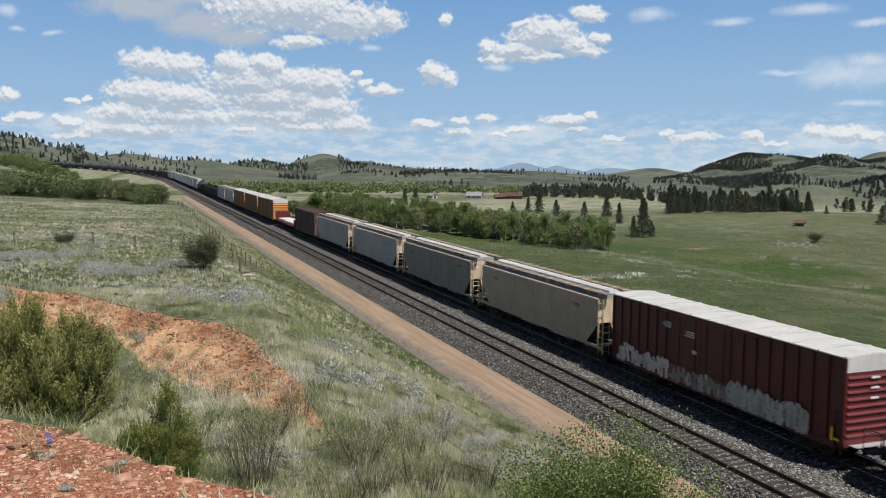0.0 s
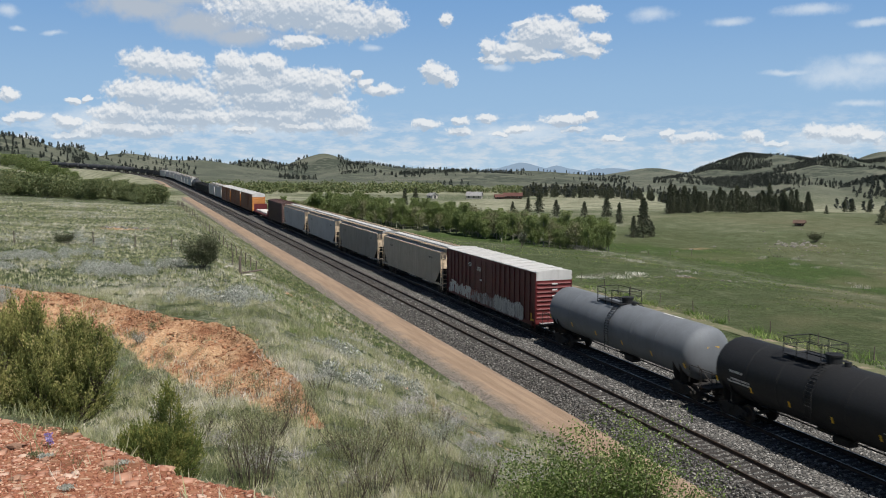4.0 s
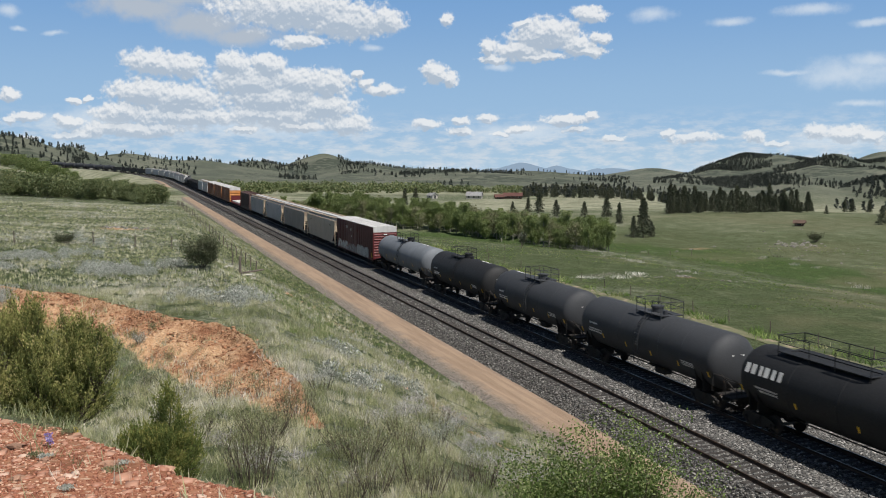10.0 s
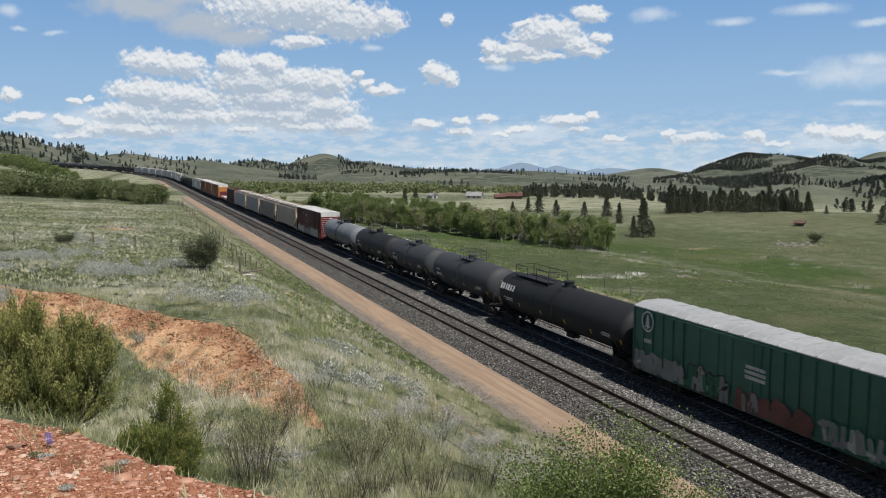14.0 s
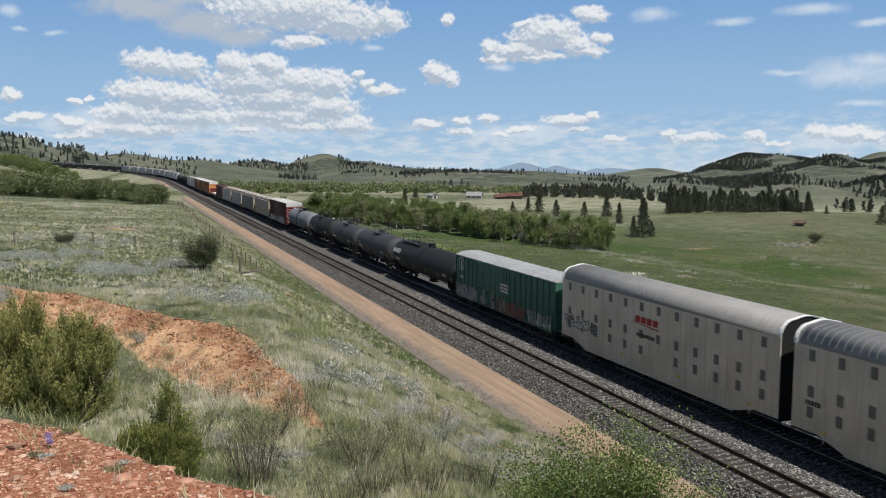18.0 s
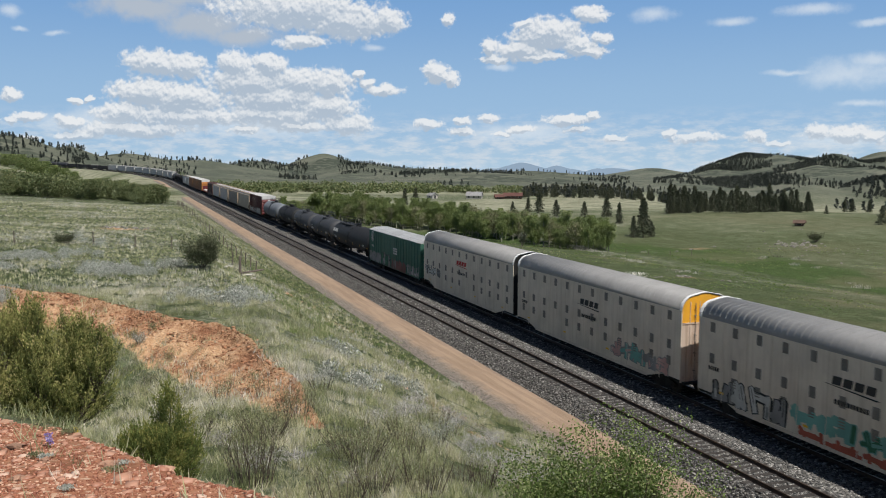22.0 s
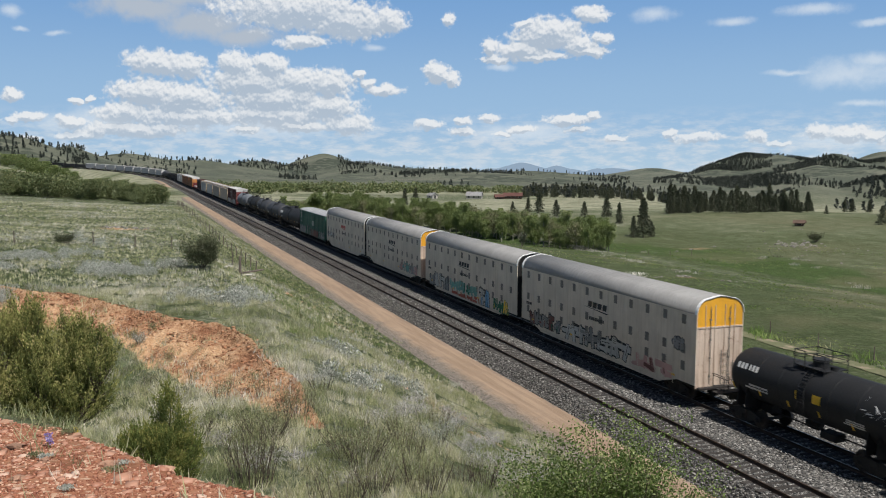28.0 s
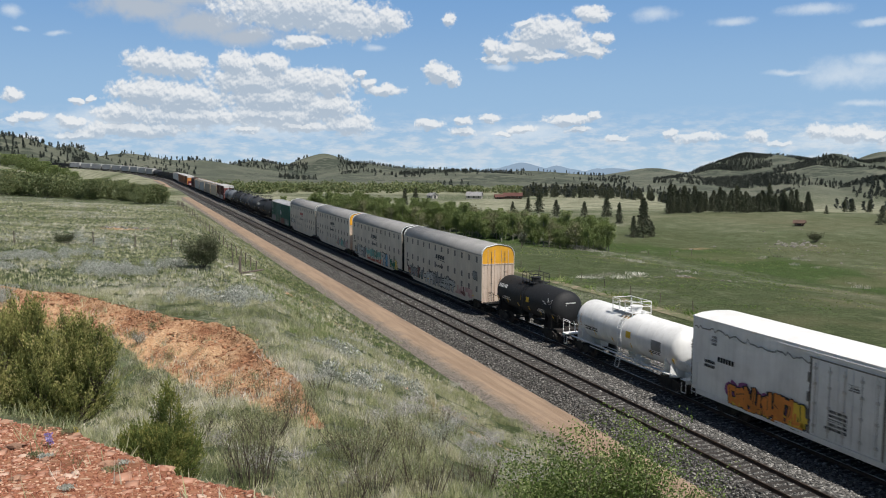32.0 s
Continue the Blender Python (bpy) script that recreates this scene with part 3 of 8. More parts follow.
def road_material(name, shoulders):
    m = material(name)
    n = Nodes(m)
    p = placed(n)
    stretched = n.add("ShaderNodeMapping", {"Vector": p, "Scale": (1.0, 0.05, 1.0)}).outputs[0]
    streak = n.noise(stretched, 2.4, 5, 0.65)
    fine = n.noise(p, 16.0, 5, 0.7)
    mid = n.noise(p, 0.8, 4, 0.6)
    col = n.mix(n.ramp(streak, 0.3, 0.7), (0.240, 0.170, 0.118), (0.350, 0.255, 0.182))
    col = n.mix(n.ramp(fine, 0.5, 0.8, 0, 0.55), col, (0.40, 0.345, 0.285))
    col = n.mix(n.ramp(mid, 0.45, 0.75, 0, 0.55), col, (0.25, 0.185, 0.14))
    if shoulders:
        u = n.add("ShaderNodeAttribute", attribute_name="across").outputs["Fac"]
        cell = n.add("ShaderNodeSeparateColor", {"Color": n.voronoi(p, 15.0, "Color")}).outputs[0]
        gravel = n.mix(cell, (0.06, 0.052, 0.045), (0.29, 0.25, 0.215))
        off = n.math("ABSOLUTE", n.math("SUBTRACT", u, 22.1))
        off = n.math("ADD", off, n.math("MULTIPLY", n.math("SUBTRACT", mid, 0.5), 1.3))
        col = n.mix(n.ramp(off, 0.75, 1.9), col, gravel)
    else:
        col = n.mix(n.ramp(mid, 0.30, 0.52), n.mix(0.5, col, (0.30, 0.26, 0.20)), n.mix(fine, (0.085, 0.100, 0.045), (0.190, 0.190, 0.115)))
    n.principled(col, 0.95, 0, fine, 0.6, 0.03, 0.2)
    return m


MEADOW = ground_material()
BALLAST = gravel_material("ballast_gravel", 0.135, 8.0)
ROAD = road_material("dirt_road", True)
FARM_TRACK = road_material("farm_track_dirt", False)

# ---------------------------------------------------------------- the ground, one sheet to the horizon
LOW_LINE = (51.5, 49.0, 46.4, 43.2, 39.5, 35.0, 29.4, 23.6)


def soil_at(x, y):
    """Where bare red earth lies open: 0 to 1."""
    u = x + swing(y)
    r = np.hypot(x, y)
    n1 = fbm(x, y, 6, 3, 21)
    e = (u - 0.35) * 0.84 + (y - 6.6) * 0.54
    soil = step(1.2, -0.6, e + 1.2 * n1) * step(40, 20, r)
    q = bank_depth(u, y)
    low = np.interp(u, (-9, -6, -2.4, -0.3, 1.6, 2.7, 3.7, 5.3), LOW_LINE)
    soil = np.maximum(soil, step(-0.25, 0.1, q) * step(-0.7, 0.7, y - low + 1.6 * n1) * step(24.0, 25.5, y))
    patch = fbm(x, y, 4, 3, 33)
    soil = np.maximum(soil, 0.5 * step(0.22, 0.42, patch) * step(9, 13, u) * step(19.5, 17, u) * step(95, 60, y))
    scar = np.exp(-((x - 0.5) / 6) ** 2 - ((y - 111) / 3.5) ** 2)
    soil = np.maximum(soil, 0.5 * np.exp(-((x - 121) / 9) ** 2 - ((y - 165) / 5) ** 2) + 0.5 * np.exp(-((x - 73) / 7) ** 2 - ((y - 101) / 3.0) ** 2) + 0.42 * np.exp(-((x - 146) / 10) ** 2 - ((y - 154) / 7) ** 2))
    return np.maximum(soil, 0.62 * scar)


def build_ground():
    fine = np.arange(-9.0, 49.01, 0.16)
    coarse = np.arange(49.0, 351.01, 3.0)[1:-1]
    az = np.radians(np.concatenate([fine, coarse]))
    rad = np.concatenate([[0.0], np.geomspace(1.2, 6, 36)[:-1], np.geomspace(6, 60, 330)[:-1], np.geomspace(60, 4300, 330)])
    A, R = np.meshgrid(az, rad)
    X, Y = R * np.sin(A), R * np.cos(A)
    Z = land(X, Y)
    verts = np.stack([X.ravel(), Y.ravel(), Z.ravel()], 1)
    nr, na = X.shape
    i, j = np.meshgrid(np.arange(nr - 1), np.arange(na), indexing="ij")
    j2 = (j + 1) % na
    faces = np.stack([i * na + j, i * na + j2, (i + 1) * na + j2, (i + 1) * na + j], -1).reshape(-1, 4)
    ob = from_arrays("ground", verts, faces[:, ::-1], MEADOW, smooth=True)
    me = ob.data
    U = X + swing(Y)
    r = np.hypot(X, Y)
    soil = soil_at(X, Y)
    lush = 0.28 * step(8, 13, U) * step(20, 17, U) + 0.6 * step(40, 60, X) * step(700, 300, r) + 0.2
    D = creek(X, Y)
    lush = lush + 0.9 * np.exp(-((D + 2) / 9) ** 2) - 0.5 * np.exp(-((D + 24) / 9) ** 2) * step(70, 90, X)
    lush = lush * step(1500, 500, r) + 0.18 * step(500, 1500, r)
    lush = lush - (0.55 * step(-0.1, 0.5, fbm(X, Y, 38, 4, 27)) + 0.35 * step(0.0, 0.5, fbm(X, Y, 11, 3, 28))) * step(40, 60, X)
    lush = lush - 0.9 * step(270, 360, r) * step(1100, 800, r) * step(40, 75, X) * step(-0.45, 0.1, fbm(X, Y, 60, 3, 29))
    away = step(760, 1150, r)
    parched = step(232, 275, r) * step(1000, 760, r) * step(-0.35, 0.05, fbm(X, Y, 70, 3, 31)) * step(45, 85, np.hypot(X - 185, Y - 170))
    parched = np.maximum(parched, (0.20 + 0.25 * fbm(X, Y, 25, 3, 37)) * step(4, 16, D) * step(60, 90, X) * step(420, 330, r))
    hx, hy = X - 165, Y - 190
    worn = np.exp(-((hx * 0.8 - hy * 0.6) / 60) ** 2 - ((hx * 0.6 + hy * 0.8) / 45) ** 2) * np.clip(0.35 + 1.1 * fbm(X, Y, 26, 4, 71), 0, 0.8) * step(2, 14, D)
    worn = np.maximum(worn, 0.55 * np.exp(-((X - 144) / 12) ** 2 - ((Y - 154) / 9) ** 2))
    worn = np.maximum(worn, 0.62 * step(0.0, 0.35, fbm(X, Y, 17, 4, 72)) * step(44, 52, X) * step(220, 170, r))
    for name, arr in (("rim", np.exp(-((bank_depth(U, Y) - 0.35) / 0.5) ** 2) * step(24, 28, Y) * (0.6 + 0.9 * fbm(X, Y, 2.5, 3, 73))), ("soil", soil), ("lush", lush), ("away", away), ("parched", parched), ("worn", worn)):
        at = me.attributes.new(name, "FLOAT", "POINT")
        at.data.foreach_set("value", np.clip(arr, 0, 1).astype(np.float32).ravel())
    tagged(ob, "rolling green and dry-grass meadow with bare red earth", "ground", kind="structure")
    return ob


build_ground()


def strip(name, u0, u1, y0, y1, lift, mat, label, category, dy=2.5, crown=0.0, wobble=0.0, seed=0):
    """A long strip along the line between the offsets u0 and u1."""
    ss = np.arange(y0, y1 + 0.1, dy)
    us = np.linspace(u0, u1, 9)
    verts, faces = [], []
    for s in ss:
        for k, u in enumerate(us):
            w = wobble * float(fbm(np.array([s]), np.array([k * 3.0]), 9, 3, seed)[0]) if k in (0, 8) else 0.0
            x, y, a = line(s, u + w)
            t = (k / 4 - 1) ** 2
            verts.append((x, y, float(rail_z(s)) + lift + crown * (1 - t)))
    m = len(us)
    for i in range(len(ss) - 1):
        for k in range(m - 1):
            faces.append((i * m + k, i * m + k + 1, (i + 1) * m + k + 1, (i + 1) * m + k))
    ob = from_arrays(name, verts, faces, mat, True)
    at = ob.data.attributes.new("across", "FLOAT", "POINT")
    at.data.foreach_set("value", np.tile(us, len(ss)).astype(np.float32))
    return tagged(ob, label, category, kind="structure")


strip("dirt_road", 19.2, 24.0, 18, 560, -0.925, ROAD, "tan dirt service road with gravel shoulders along the tracks", "road", crown=0.05, wobble=0.45, seed=5)


def far_road():
    """The dirt road with wheel tracks east of the line."""
    faces = []
    ys = np.arange(20, 210, 2.0)
    Y, Q = np.meshgrid(ys, np.linspace(-0.8, 0.8, 5), indexing="ij")
    X = 50.0 + 2.0 * np.sin((Y - 20) / 60) + Q
    verts = np.stack([X, Y, land(X, Y) + 0.05], -1).reshape(-1, 3)
    for i in range(len(ys) - 1):
        for k in range(4):
            faces.append((i * 5 + k, i * 5 + k + 1, i * 5 + k + 6, i * 5 + k + 5))
    tagged(from_arrays("farm_track", verts, faces, FARM_TRACK, True), "pale dirt farm track in the meadow", "road", kind="structure")


far_road()

# ---------------------------------------------------------------- ballast, ties and rails
def plain(name, color, rough=0.7, metal=0.0, var=0.25, scale=3.0, bump=0.15, dirt=None, spec=0.4):
    """Paint, metal or wood with grain, stains and wear at two scales."""
    m = material(name)
    n = Nodes(m)
    c = coords(n)
    info = n.add("ShaderNodeObjectInfo").outputs["Random"]
    off = n.add("ShaderNodeVectorMath", {0: c, 1: info}, operation="ADD").outputs[0]
    big = n.noise(off, scale * 0.25, 5, 0.6)
    fine = n.noise(off, scale * 6, 4, 0.65)
    lo = [v * (1 - var) for v in color]
    hi = [min(1, v * (1 + var)) for v in color]
    col = n.mix(n.ramp(big, 0.3, 0.7), lo, hi)
    col = n.mix(n.ramp(fine, 0.35, 0.8, 0, 0.35), col, lo)
    if dirt:
        col = n.mix(n.ramp(n.noise(off, scale * 0.9, 6, 0.7), 0.52, 0.78, 0, 0.75), col, dirt)
    n.principled(col, n.ramp(fine, 0, 1, max(0.05, rough - 0.12), min(1, rough + 0.12)), metal, fine, bump, 0.01, spec)
    return m


RAIL_STEEL = plain("rusty_rail_steel", (0.075, 0.052, 0.04), 0.6, 0.5, 0.3, 4)
RAIL_HEAD = plain("polished_rail_head", (0.30, 0.28, 0.26), 0.35, 0.9, 0.2, 4)
TIE_WOOD = plain("weathered_tie_timber", (0.042, 0.037, 0.034), 0.9, 0, 0.4, 5, 0.5)


def ballast_bed():
    ss = np.concatenate([np.arange(14, 120, 1.0), np.arange(120, 1100, 5.0)])
    prof = [(23.1, -1.0), (23.6, -0.62), (23.9, -0.28), (24.1, -0.19), (26.7, -0.19), (27.2, -0.27), (27.9, -0.36), (28.5, -0.27), (29.0, -0.19), (31.6, -0.19), (32.1, -0.27), (34.4, -0.50), (36.4, -1.15)]
    verts, faces = [], []
    for s in ss:
        z = float(rail_z(s))
        for k, (u, h) in enumerate(prof):
            x, y, a = line(s, u)
            e = 0.05 * float(fbm(np.array([s]), np.array([u * 2]), 1.7, 3, 8)[0])
            verts.append((x + (2 * e if k in (0, 12) else 0), y, z + h + (e if k not in (3, 4, 8, 9) else 0.3 * e)))
    m = len(prof)
    for i in range(len(ss) - 1):
        for k in range(m - 1):
            faces.append((i * m + k, i * m + k + 1, (i + 1) * m + k + 1, (i + 1) * m + k))
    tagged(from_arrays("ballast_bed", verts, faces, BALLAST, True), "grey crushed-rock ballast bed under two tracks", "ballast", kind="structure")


ballast_bed()


def railway(x0, name, label, head):
    top = new(name)
    tagged(top, label, "railway track", kind="structure")
    # rails: foot, web and head
    prof = [(-0.07, -0.17), (0.07, -0.17), (0.07, -0.155), (0.012, -0.135), (0.012, -0.04), (0.036, -0.03), (0.036, -0.004), (0.028, 0.0), (-0.028, 0.0), (-0.036, -0.004), (-0.036, -0.03), (-0.012, -0.04), (-0.012, -0.135), (-0.07, -0.155)]
    ss = list(np.arange(14, 500, 12.0)) + list(np.arange(500, 1130, 6.0))
    for off in (-0.7535, 0.7535):
        verts, faces = [], []
        for s in ss:
            z = float(rail_z(s))
            x, y, a = line(s, x0)
            for px, pz in prof:
                verts.append((x + (off + px) * math.cos(a), y + (off + px) * math.sin(a), z + pz))
        m = len(prof)
        for i in range(len(ss) - 1):
            for k in range(m):
                faces.append((i * m + k, i * m + (k + 1) % m, (i + 1) * m + (k + 1) % m, (i + 1) * m + k))
        rail = from_arrays("rail", verts, faces, [RAIL_STEEL, head])
        idx = np.tile(np.array([1 if k in (6, 7, 8) else 0 for k in range(m)], np.int32), len(ss) - 1)
        rail.data.polygons.foreach_set("material_index", idx)
        rail.parent = top
    # ties: the nearest as parts, the rest joined
    bm = boxes(((-1.3, -0.115, -0.36), (1.3, 0.115, -0.172)), bevel=0.012)
    me = bpy.data.meshes.new("tie")
    bm.to_mesh(me)
    bm.free()
    me.materials.append(TIE_WOOD)
    rng = random.Random(int(x0 * 10))
    s, count, rest_v, rest_f = 24.0, 0, [], []
    base = np.array([v.co for v in me.vertices])
    while s < 1120:
        x, y, a = line(s + rng.uniform(-0.03, 0.03), x0 + rng.uniform(-0.05, 0.05))
        turn = a + radians(rng.uniform(-1.2, 1.2))
        mt = Matrix.Translation((x, y, float(rail_z(s)) + rng.uniform(-0.008, 0.012))) @ Matrix.Rotation(turn, 4, "Z") @ Matrix.Rotation(math.atan(GRADE), 4, "X")
        if count < 290:
            shared("tie", me, top, mt)
        elif s < 600:
            R3 = np.array(mt.to_3x3())
            lo, hi = np.array([-1.3, -0.115, -0.36]), np.array([1.3, 0.115, -0.172])
            c = np.array([[lo[0], lo[1], hi[2]], [hi[0], lo[1], hi[2]], [hi[0], hi[1], hi[2]], [lo[0], hi[1], hi[2]], [lo[0], lo[1], lo[2]], [hi[0], lo[1], lo[2]], [hi[0], hi[1], lo[2]], [lo[0], hi[1], lo[2]]])
            b = len(rest_v)
            rest_v.extend((c @ R3.T + np.array(mt.translation)).tolist())
            rest_f.extend([(b, b + 1, b + 2, b + 3), (b + 4, b + 5, b + 1, b), (b + 5, b + 6, b + 2, b + 1), (b + 6, b + 7, b + 3, b + 2), (b + 7, b + 4, b, b + 3)])
        count += 1
        s += 0.50
    rest = from_arrays("tie_row", rest_v, rest_f, TIE_WOOD)
    rest.parent = top
    tagged(rest, kind="stuff")
    return top


railway(TRACK_A, "railway_track", "empty railway track with rusty rails on weathered timber ties", RAIL_STEEL)
railway(TRACK_B, "railway_track", "railway track with bright worn rails under the freight train", RAIL_HEAD)
# ---------------------------------------------------------------- the freight train: materials
SPEED = 7.49


def paint(name, color, grime=(0.06, 0.05, 0.04), dirty=0.45, rough=0.55, rust=0.0, bump=0.08, metal=0.0):
    """Car paint with rain streaks, dust and rust."""
    m = material(name)
    n = Nodes(m)
    c = coords(n)
    rnd = n.add("ShaderNodeObjectInfo").outputs["Random"]
    off = n.add("ShaderNodeVectorMath", {0: c, 1: n.math("MULTIPLY", rnd, 40.0)}, operation="ADD").outputs[0]
    streak = n.noise(n.add("ShaderNodeMapping", {"Vector": off, "Scale": (3.0, 3.0, 0.16)}).outputs[0], 1.6, 5, 0.65)
    cloud = n.noise(off, 0.55, 5, 0.6)
    fine = n.noise(off, 14.0, 4, 0.7)
    col = n.mix(n.ramp(cloud, 0.3, 0.7), [v * 0.88 for v in color], [min(1, v * 1.1) for v in color])
    col = n.mix(n.ramp(streak, 0.42, 0.78, 0, dirty), col, grime)
    col = n.mix(n.ramp(n.math("MULTIPLY", fine, cloud), 0.28, 0.42, 0, dirty * 0.6), col, [0.5 * (a + b) for a, b in zip(color, grime)])
    if rust:
        spot = n.noise(off, 2.6, 6, 0.75)
        col = n.mix(n.ramp(spot, 0.56, 0.72, 0, rust), col, (0.16, 0.065, 0.03))
    n.principled(col, n.ramp(fine, 0.2, 0.8, rough - 0.1, rough + 0.15), metal, fine, bump, 0.01)
    return m


UNDER = paint("grimy_underframe_steel", (0.022, 0.020, 0.019), (0.045, 0.033, 0.024), 0.5, 0.8, 0.3)
WHEEL = paint("worn_wheel_steel", (0.07, 0.06, 0.055), (0.05, 0.035, 0.025), 0.5, 0.55, 0.4, metal=0.5)
BLACK = paint("black_paint", (0.011, 0.0118, 0.0135), (0.024, 0.025, 0.027), 0.3, 0.68)
DARKGREY = paint("dark_grey_tank_paint", (0.040, 0.043, 0.049), (0.030, 0.031, 0.034), 0.3, 0.68)
TANKGREY = paint("mid_grey_tank_paint", (0.15, 0.165, 0.185), (0.10, 0.105, 0.11), 0.3, 0.68)
WHITE = paint("white_paint", (0.82, 0.82, 0.815), (0.45, 0.42, 0.38), 0.24, 0.5)
OFFWHITE = paint("dusty_white_paint", (0.62, 0.60, 0.57), (0.34, 0.29, 0.24), 0.4, 0.6)
RACKGREY = paint("pale_autorack_panel", (0.66, 0.59, 0.495), (0.36, 0.285, 0.21), 0.40, 0.6)
RACKEND = paint("rust_streaked_end_door", (0.60, 0.49, 0.40), (0.17, 0.075, 0.04), 0.85, 0.65, 0.5)
RACKROOF = paint("galvanised_autorack_roof", (0.27, 0.268, 0.265), (0.18, 0.175, 0.17), 0.35, 0.6)
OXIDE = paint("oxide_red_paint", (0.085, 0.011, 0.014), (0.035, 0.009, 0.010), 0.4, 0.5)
# OXIDE lightened: the look of sun on the ends is in the paint
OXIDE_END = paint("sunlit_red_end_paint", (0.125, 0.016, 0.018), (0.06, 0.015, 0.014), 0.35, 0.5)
GREEN = paint("green_boxcar_paint", (0.035, 0.135, 0.095), (0.05, 0.07, 0.055), 0.45, 0.55, 0.25)
GALV = paint("galvanised_roof", (0.46, 0.47, 0.48), (0.26, 0.25, 0.25), 0.45, 0.5, metal=0.3)
WHITEROOF = paint("white_roof", (0.54, 0.535, 0.525), (0.33, 0.315, 0.30), 0.4, 0.6)
SMOOTHROOF = paint("clean_white_roof", (0.85, 0.845, 0.83), (0.72, 0.71, 0.69), 0.25, 0.5)
BEIGE = paint("beige_hopper_paint", (0.43, 0.37, 0.29), (0.18, 0.15, 0.12), 0.45, 0.6)
STAINED = paint("stained_grey_hopper_paint", (0.26, 0.24, 0.21), (0.09, 0.08, 0.075), 0.75, 0.65)
PALEGREY = paint("pale_grey_hopper_paint", (0.38, 0.385, 0.39), (0.2, 0.19, 0.18), 0.4, 0.6)
CREAM = paint("cream_edge_paint", (0.62, 0.50, 0.36), (0.36, 0.24, 0.15), 0.4, 0.6)
WALKWAY = paint("rusty_grating", (0.22, 0.17, 0.12), (0.12, 0.08, 0.05), 0.6, 0.8, 0.5)
ORANGE = paint("orange_paint", (0.50, 0.19, 0.035), (0.2, 0.09, 0.04), 0.4, 0.55)
# darker and browner than ORANGE, for the sides of the orange cars
RUSSET = paint("faded_russet_paint", (0.24, 0.095, 0.04), (0.10, 0.05, 0.035), 0.5, 0.6)
BROWN = paint("dark_brown_paint", (0.085, 0.045, 0.04), (0.03, 0.025, 0.025), 0.5, 0.6)
YELLOW = paint("yellow_door_paint", (0.72, 0.36, 0.025), (0.4, 0.22, 0.08), 0.25, 0.55)
MARK_YELLOW = plain("yellow_reflector", (0.75, 0.46, 0.03), 0.5, 0, 0.1, 4)
MARK_WHITE = plain("white_stencil", (0.66, 0.66, 0.64), 0.7, 0, 0.15, 4)
MARK_DARK = plain("dark_stencil", (0.035, 0.034, 0.035), 0.7, 0, 0.15, 4)
MARK_RED = plain("red_stencil", (0.42, 0.035, 0.03), 0.7, 0, 0.15, 4)
VENT = plain("grey_vent_louvre", (0.20, 0.185, 0.165), 0.8, 0.0, 0.2, 6)
RUBBER = plain("black_rubber", (0.012, 0.012, 0.012), 0.8, 0, 0.2, 4)
SPRAY = {
    "silver": plain("silver_spray", (0.46, 0.46, 0.45), 0.6, 0.1, 0.25, 2, dirt=(0.10, 0.04, 0.04)),
    "pale": plain("pale_spray", (0.52, 0.52, 0.50), 0.6, 0, 0.2, 2),
    "black": plain("black_spray", (0.02, 0.02, 0.022), 0.6, 0, 0.2, 2),
    "teal": plain("teal_spray", (0.16, 0.38, 0.34), 0.6, 0, 0.2, 2),
    "blue": plain("blue_spray", (0.16, 0.38, 0.62), 0.6, 0, 0.2, 2),
    "red": plain("red_spray", (0.44, 0.10, 0.06), 0.6, 0, 0.2, 2),
    "green": plain("green_spray", (0.02, 0.13, 0.07), 0.6, 0, 0.2, 2),
    "orange": plain("orange_spray", (0.72, 0.25, 0.05), 0.6, 0, 0.2, 2),
    "yellow": plain("yellow_spray", (0.75, 0.52, 0.06), 0.6, 0, 0.2, 2),
    "purple": plain("purple_spray", (0.22, 0.07, 0.22), 0.6, 0, 0.2, 2),
    "maroon": plain("maroon_spray", (0.18, 0.07, 0.06), 0.6, 0, 0.3, 2),
    "pink": plain("pink_spray", (0.55, 0.33, 0.30), 0.6, 0, 0.2, 2),
    "grey": plain("grey_spray", (0.24, 0.24, 0.24), 0.6, 0, 0.25, 2),
}

# ---------------------------------------------------------------- the freight train: shared parts
SHARED = {}


def kept(key, make):
    """Mesh data that alike parts share."""
    if key not in SHARED:
        bm, mats, smooth = make()
        me = bpy.data.meshes.new(key)
        bm.normal_update()
        bm.to_mesh(me)
        bm.free()
        if smooth:
            me.polygons.foreach_set("use_smooth", [True] * len(me.polygons))
        for m in mats:
            me.materials.append(m)
        SHARED[key] = me
    return SHARED[key]


def wheelset_mesh():
    bm = bmesh.new()
    rod(bm, (-0.98, 0, 0), (0.98, 0, 0), 0.082, 8)
    n = 18
    for sx in (-1, 1):
        prof = [(0.69, 0.10), (0.70, 0.30), (0.685, 0.33), (0.685, 0.485), (0.715, 0.485), (0.722, 0.462), (0.815, 0.452), (0.815, 0.36), (0.775, 0.32), (0.775, 0.16), (0.80, 0.12), (0.80, 0.0)]
        rings = []
        for x, r in prof:
            rings.append([bm.verts.new((sx * x, r * math.cos(2 * math.pi * i / n), r * math.sin(2 * math.pi * i / n))) for i in range(n)])
        for a, b in zip(rings, rings[1:]):
            for i in range(n):
                j = (i + 1) % n
                f = (a[i], b[i], b[j], a[j])
                bm.faces.new(f if sx < 0 else f[::-1])
    bmesh.ops.remove_doubles(bm, verts=bm.verts, dist=1e-5)
    return bm, [WHEEL], False


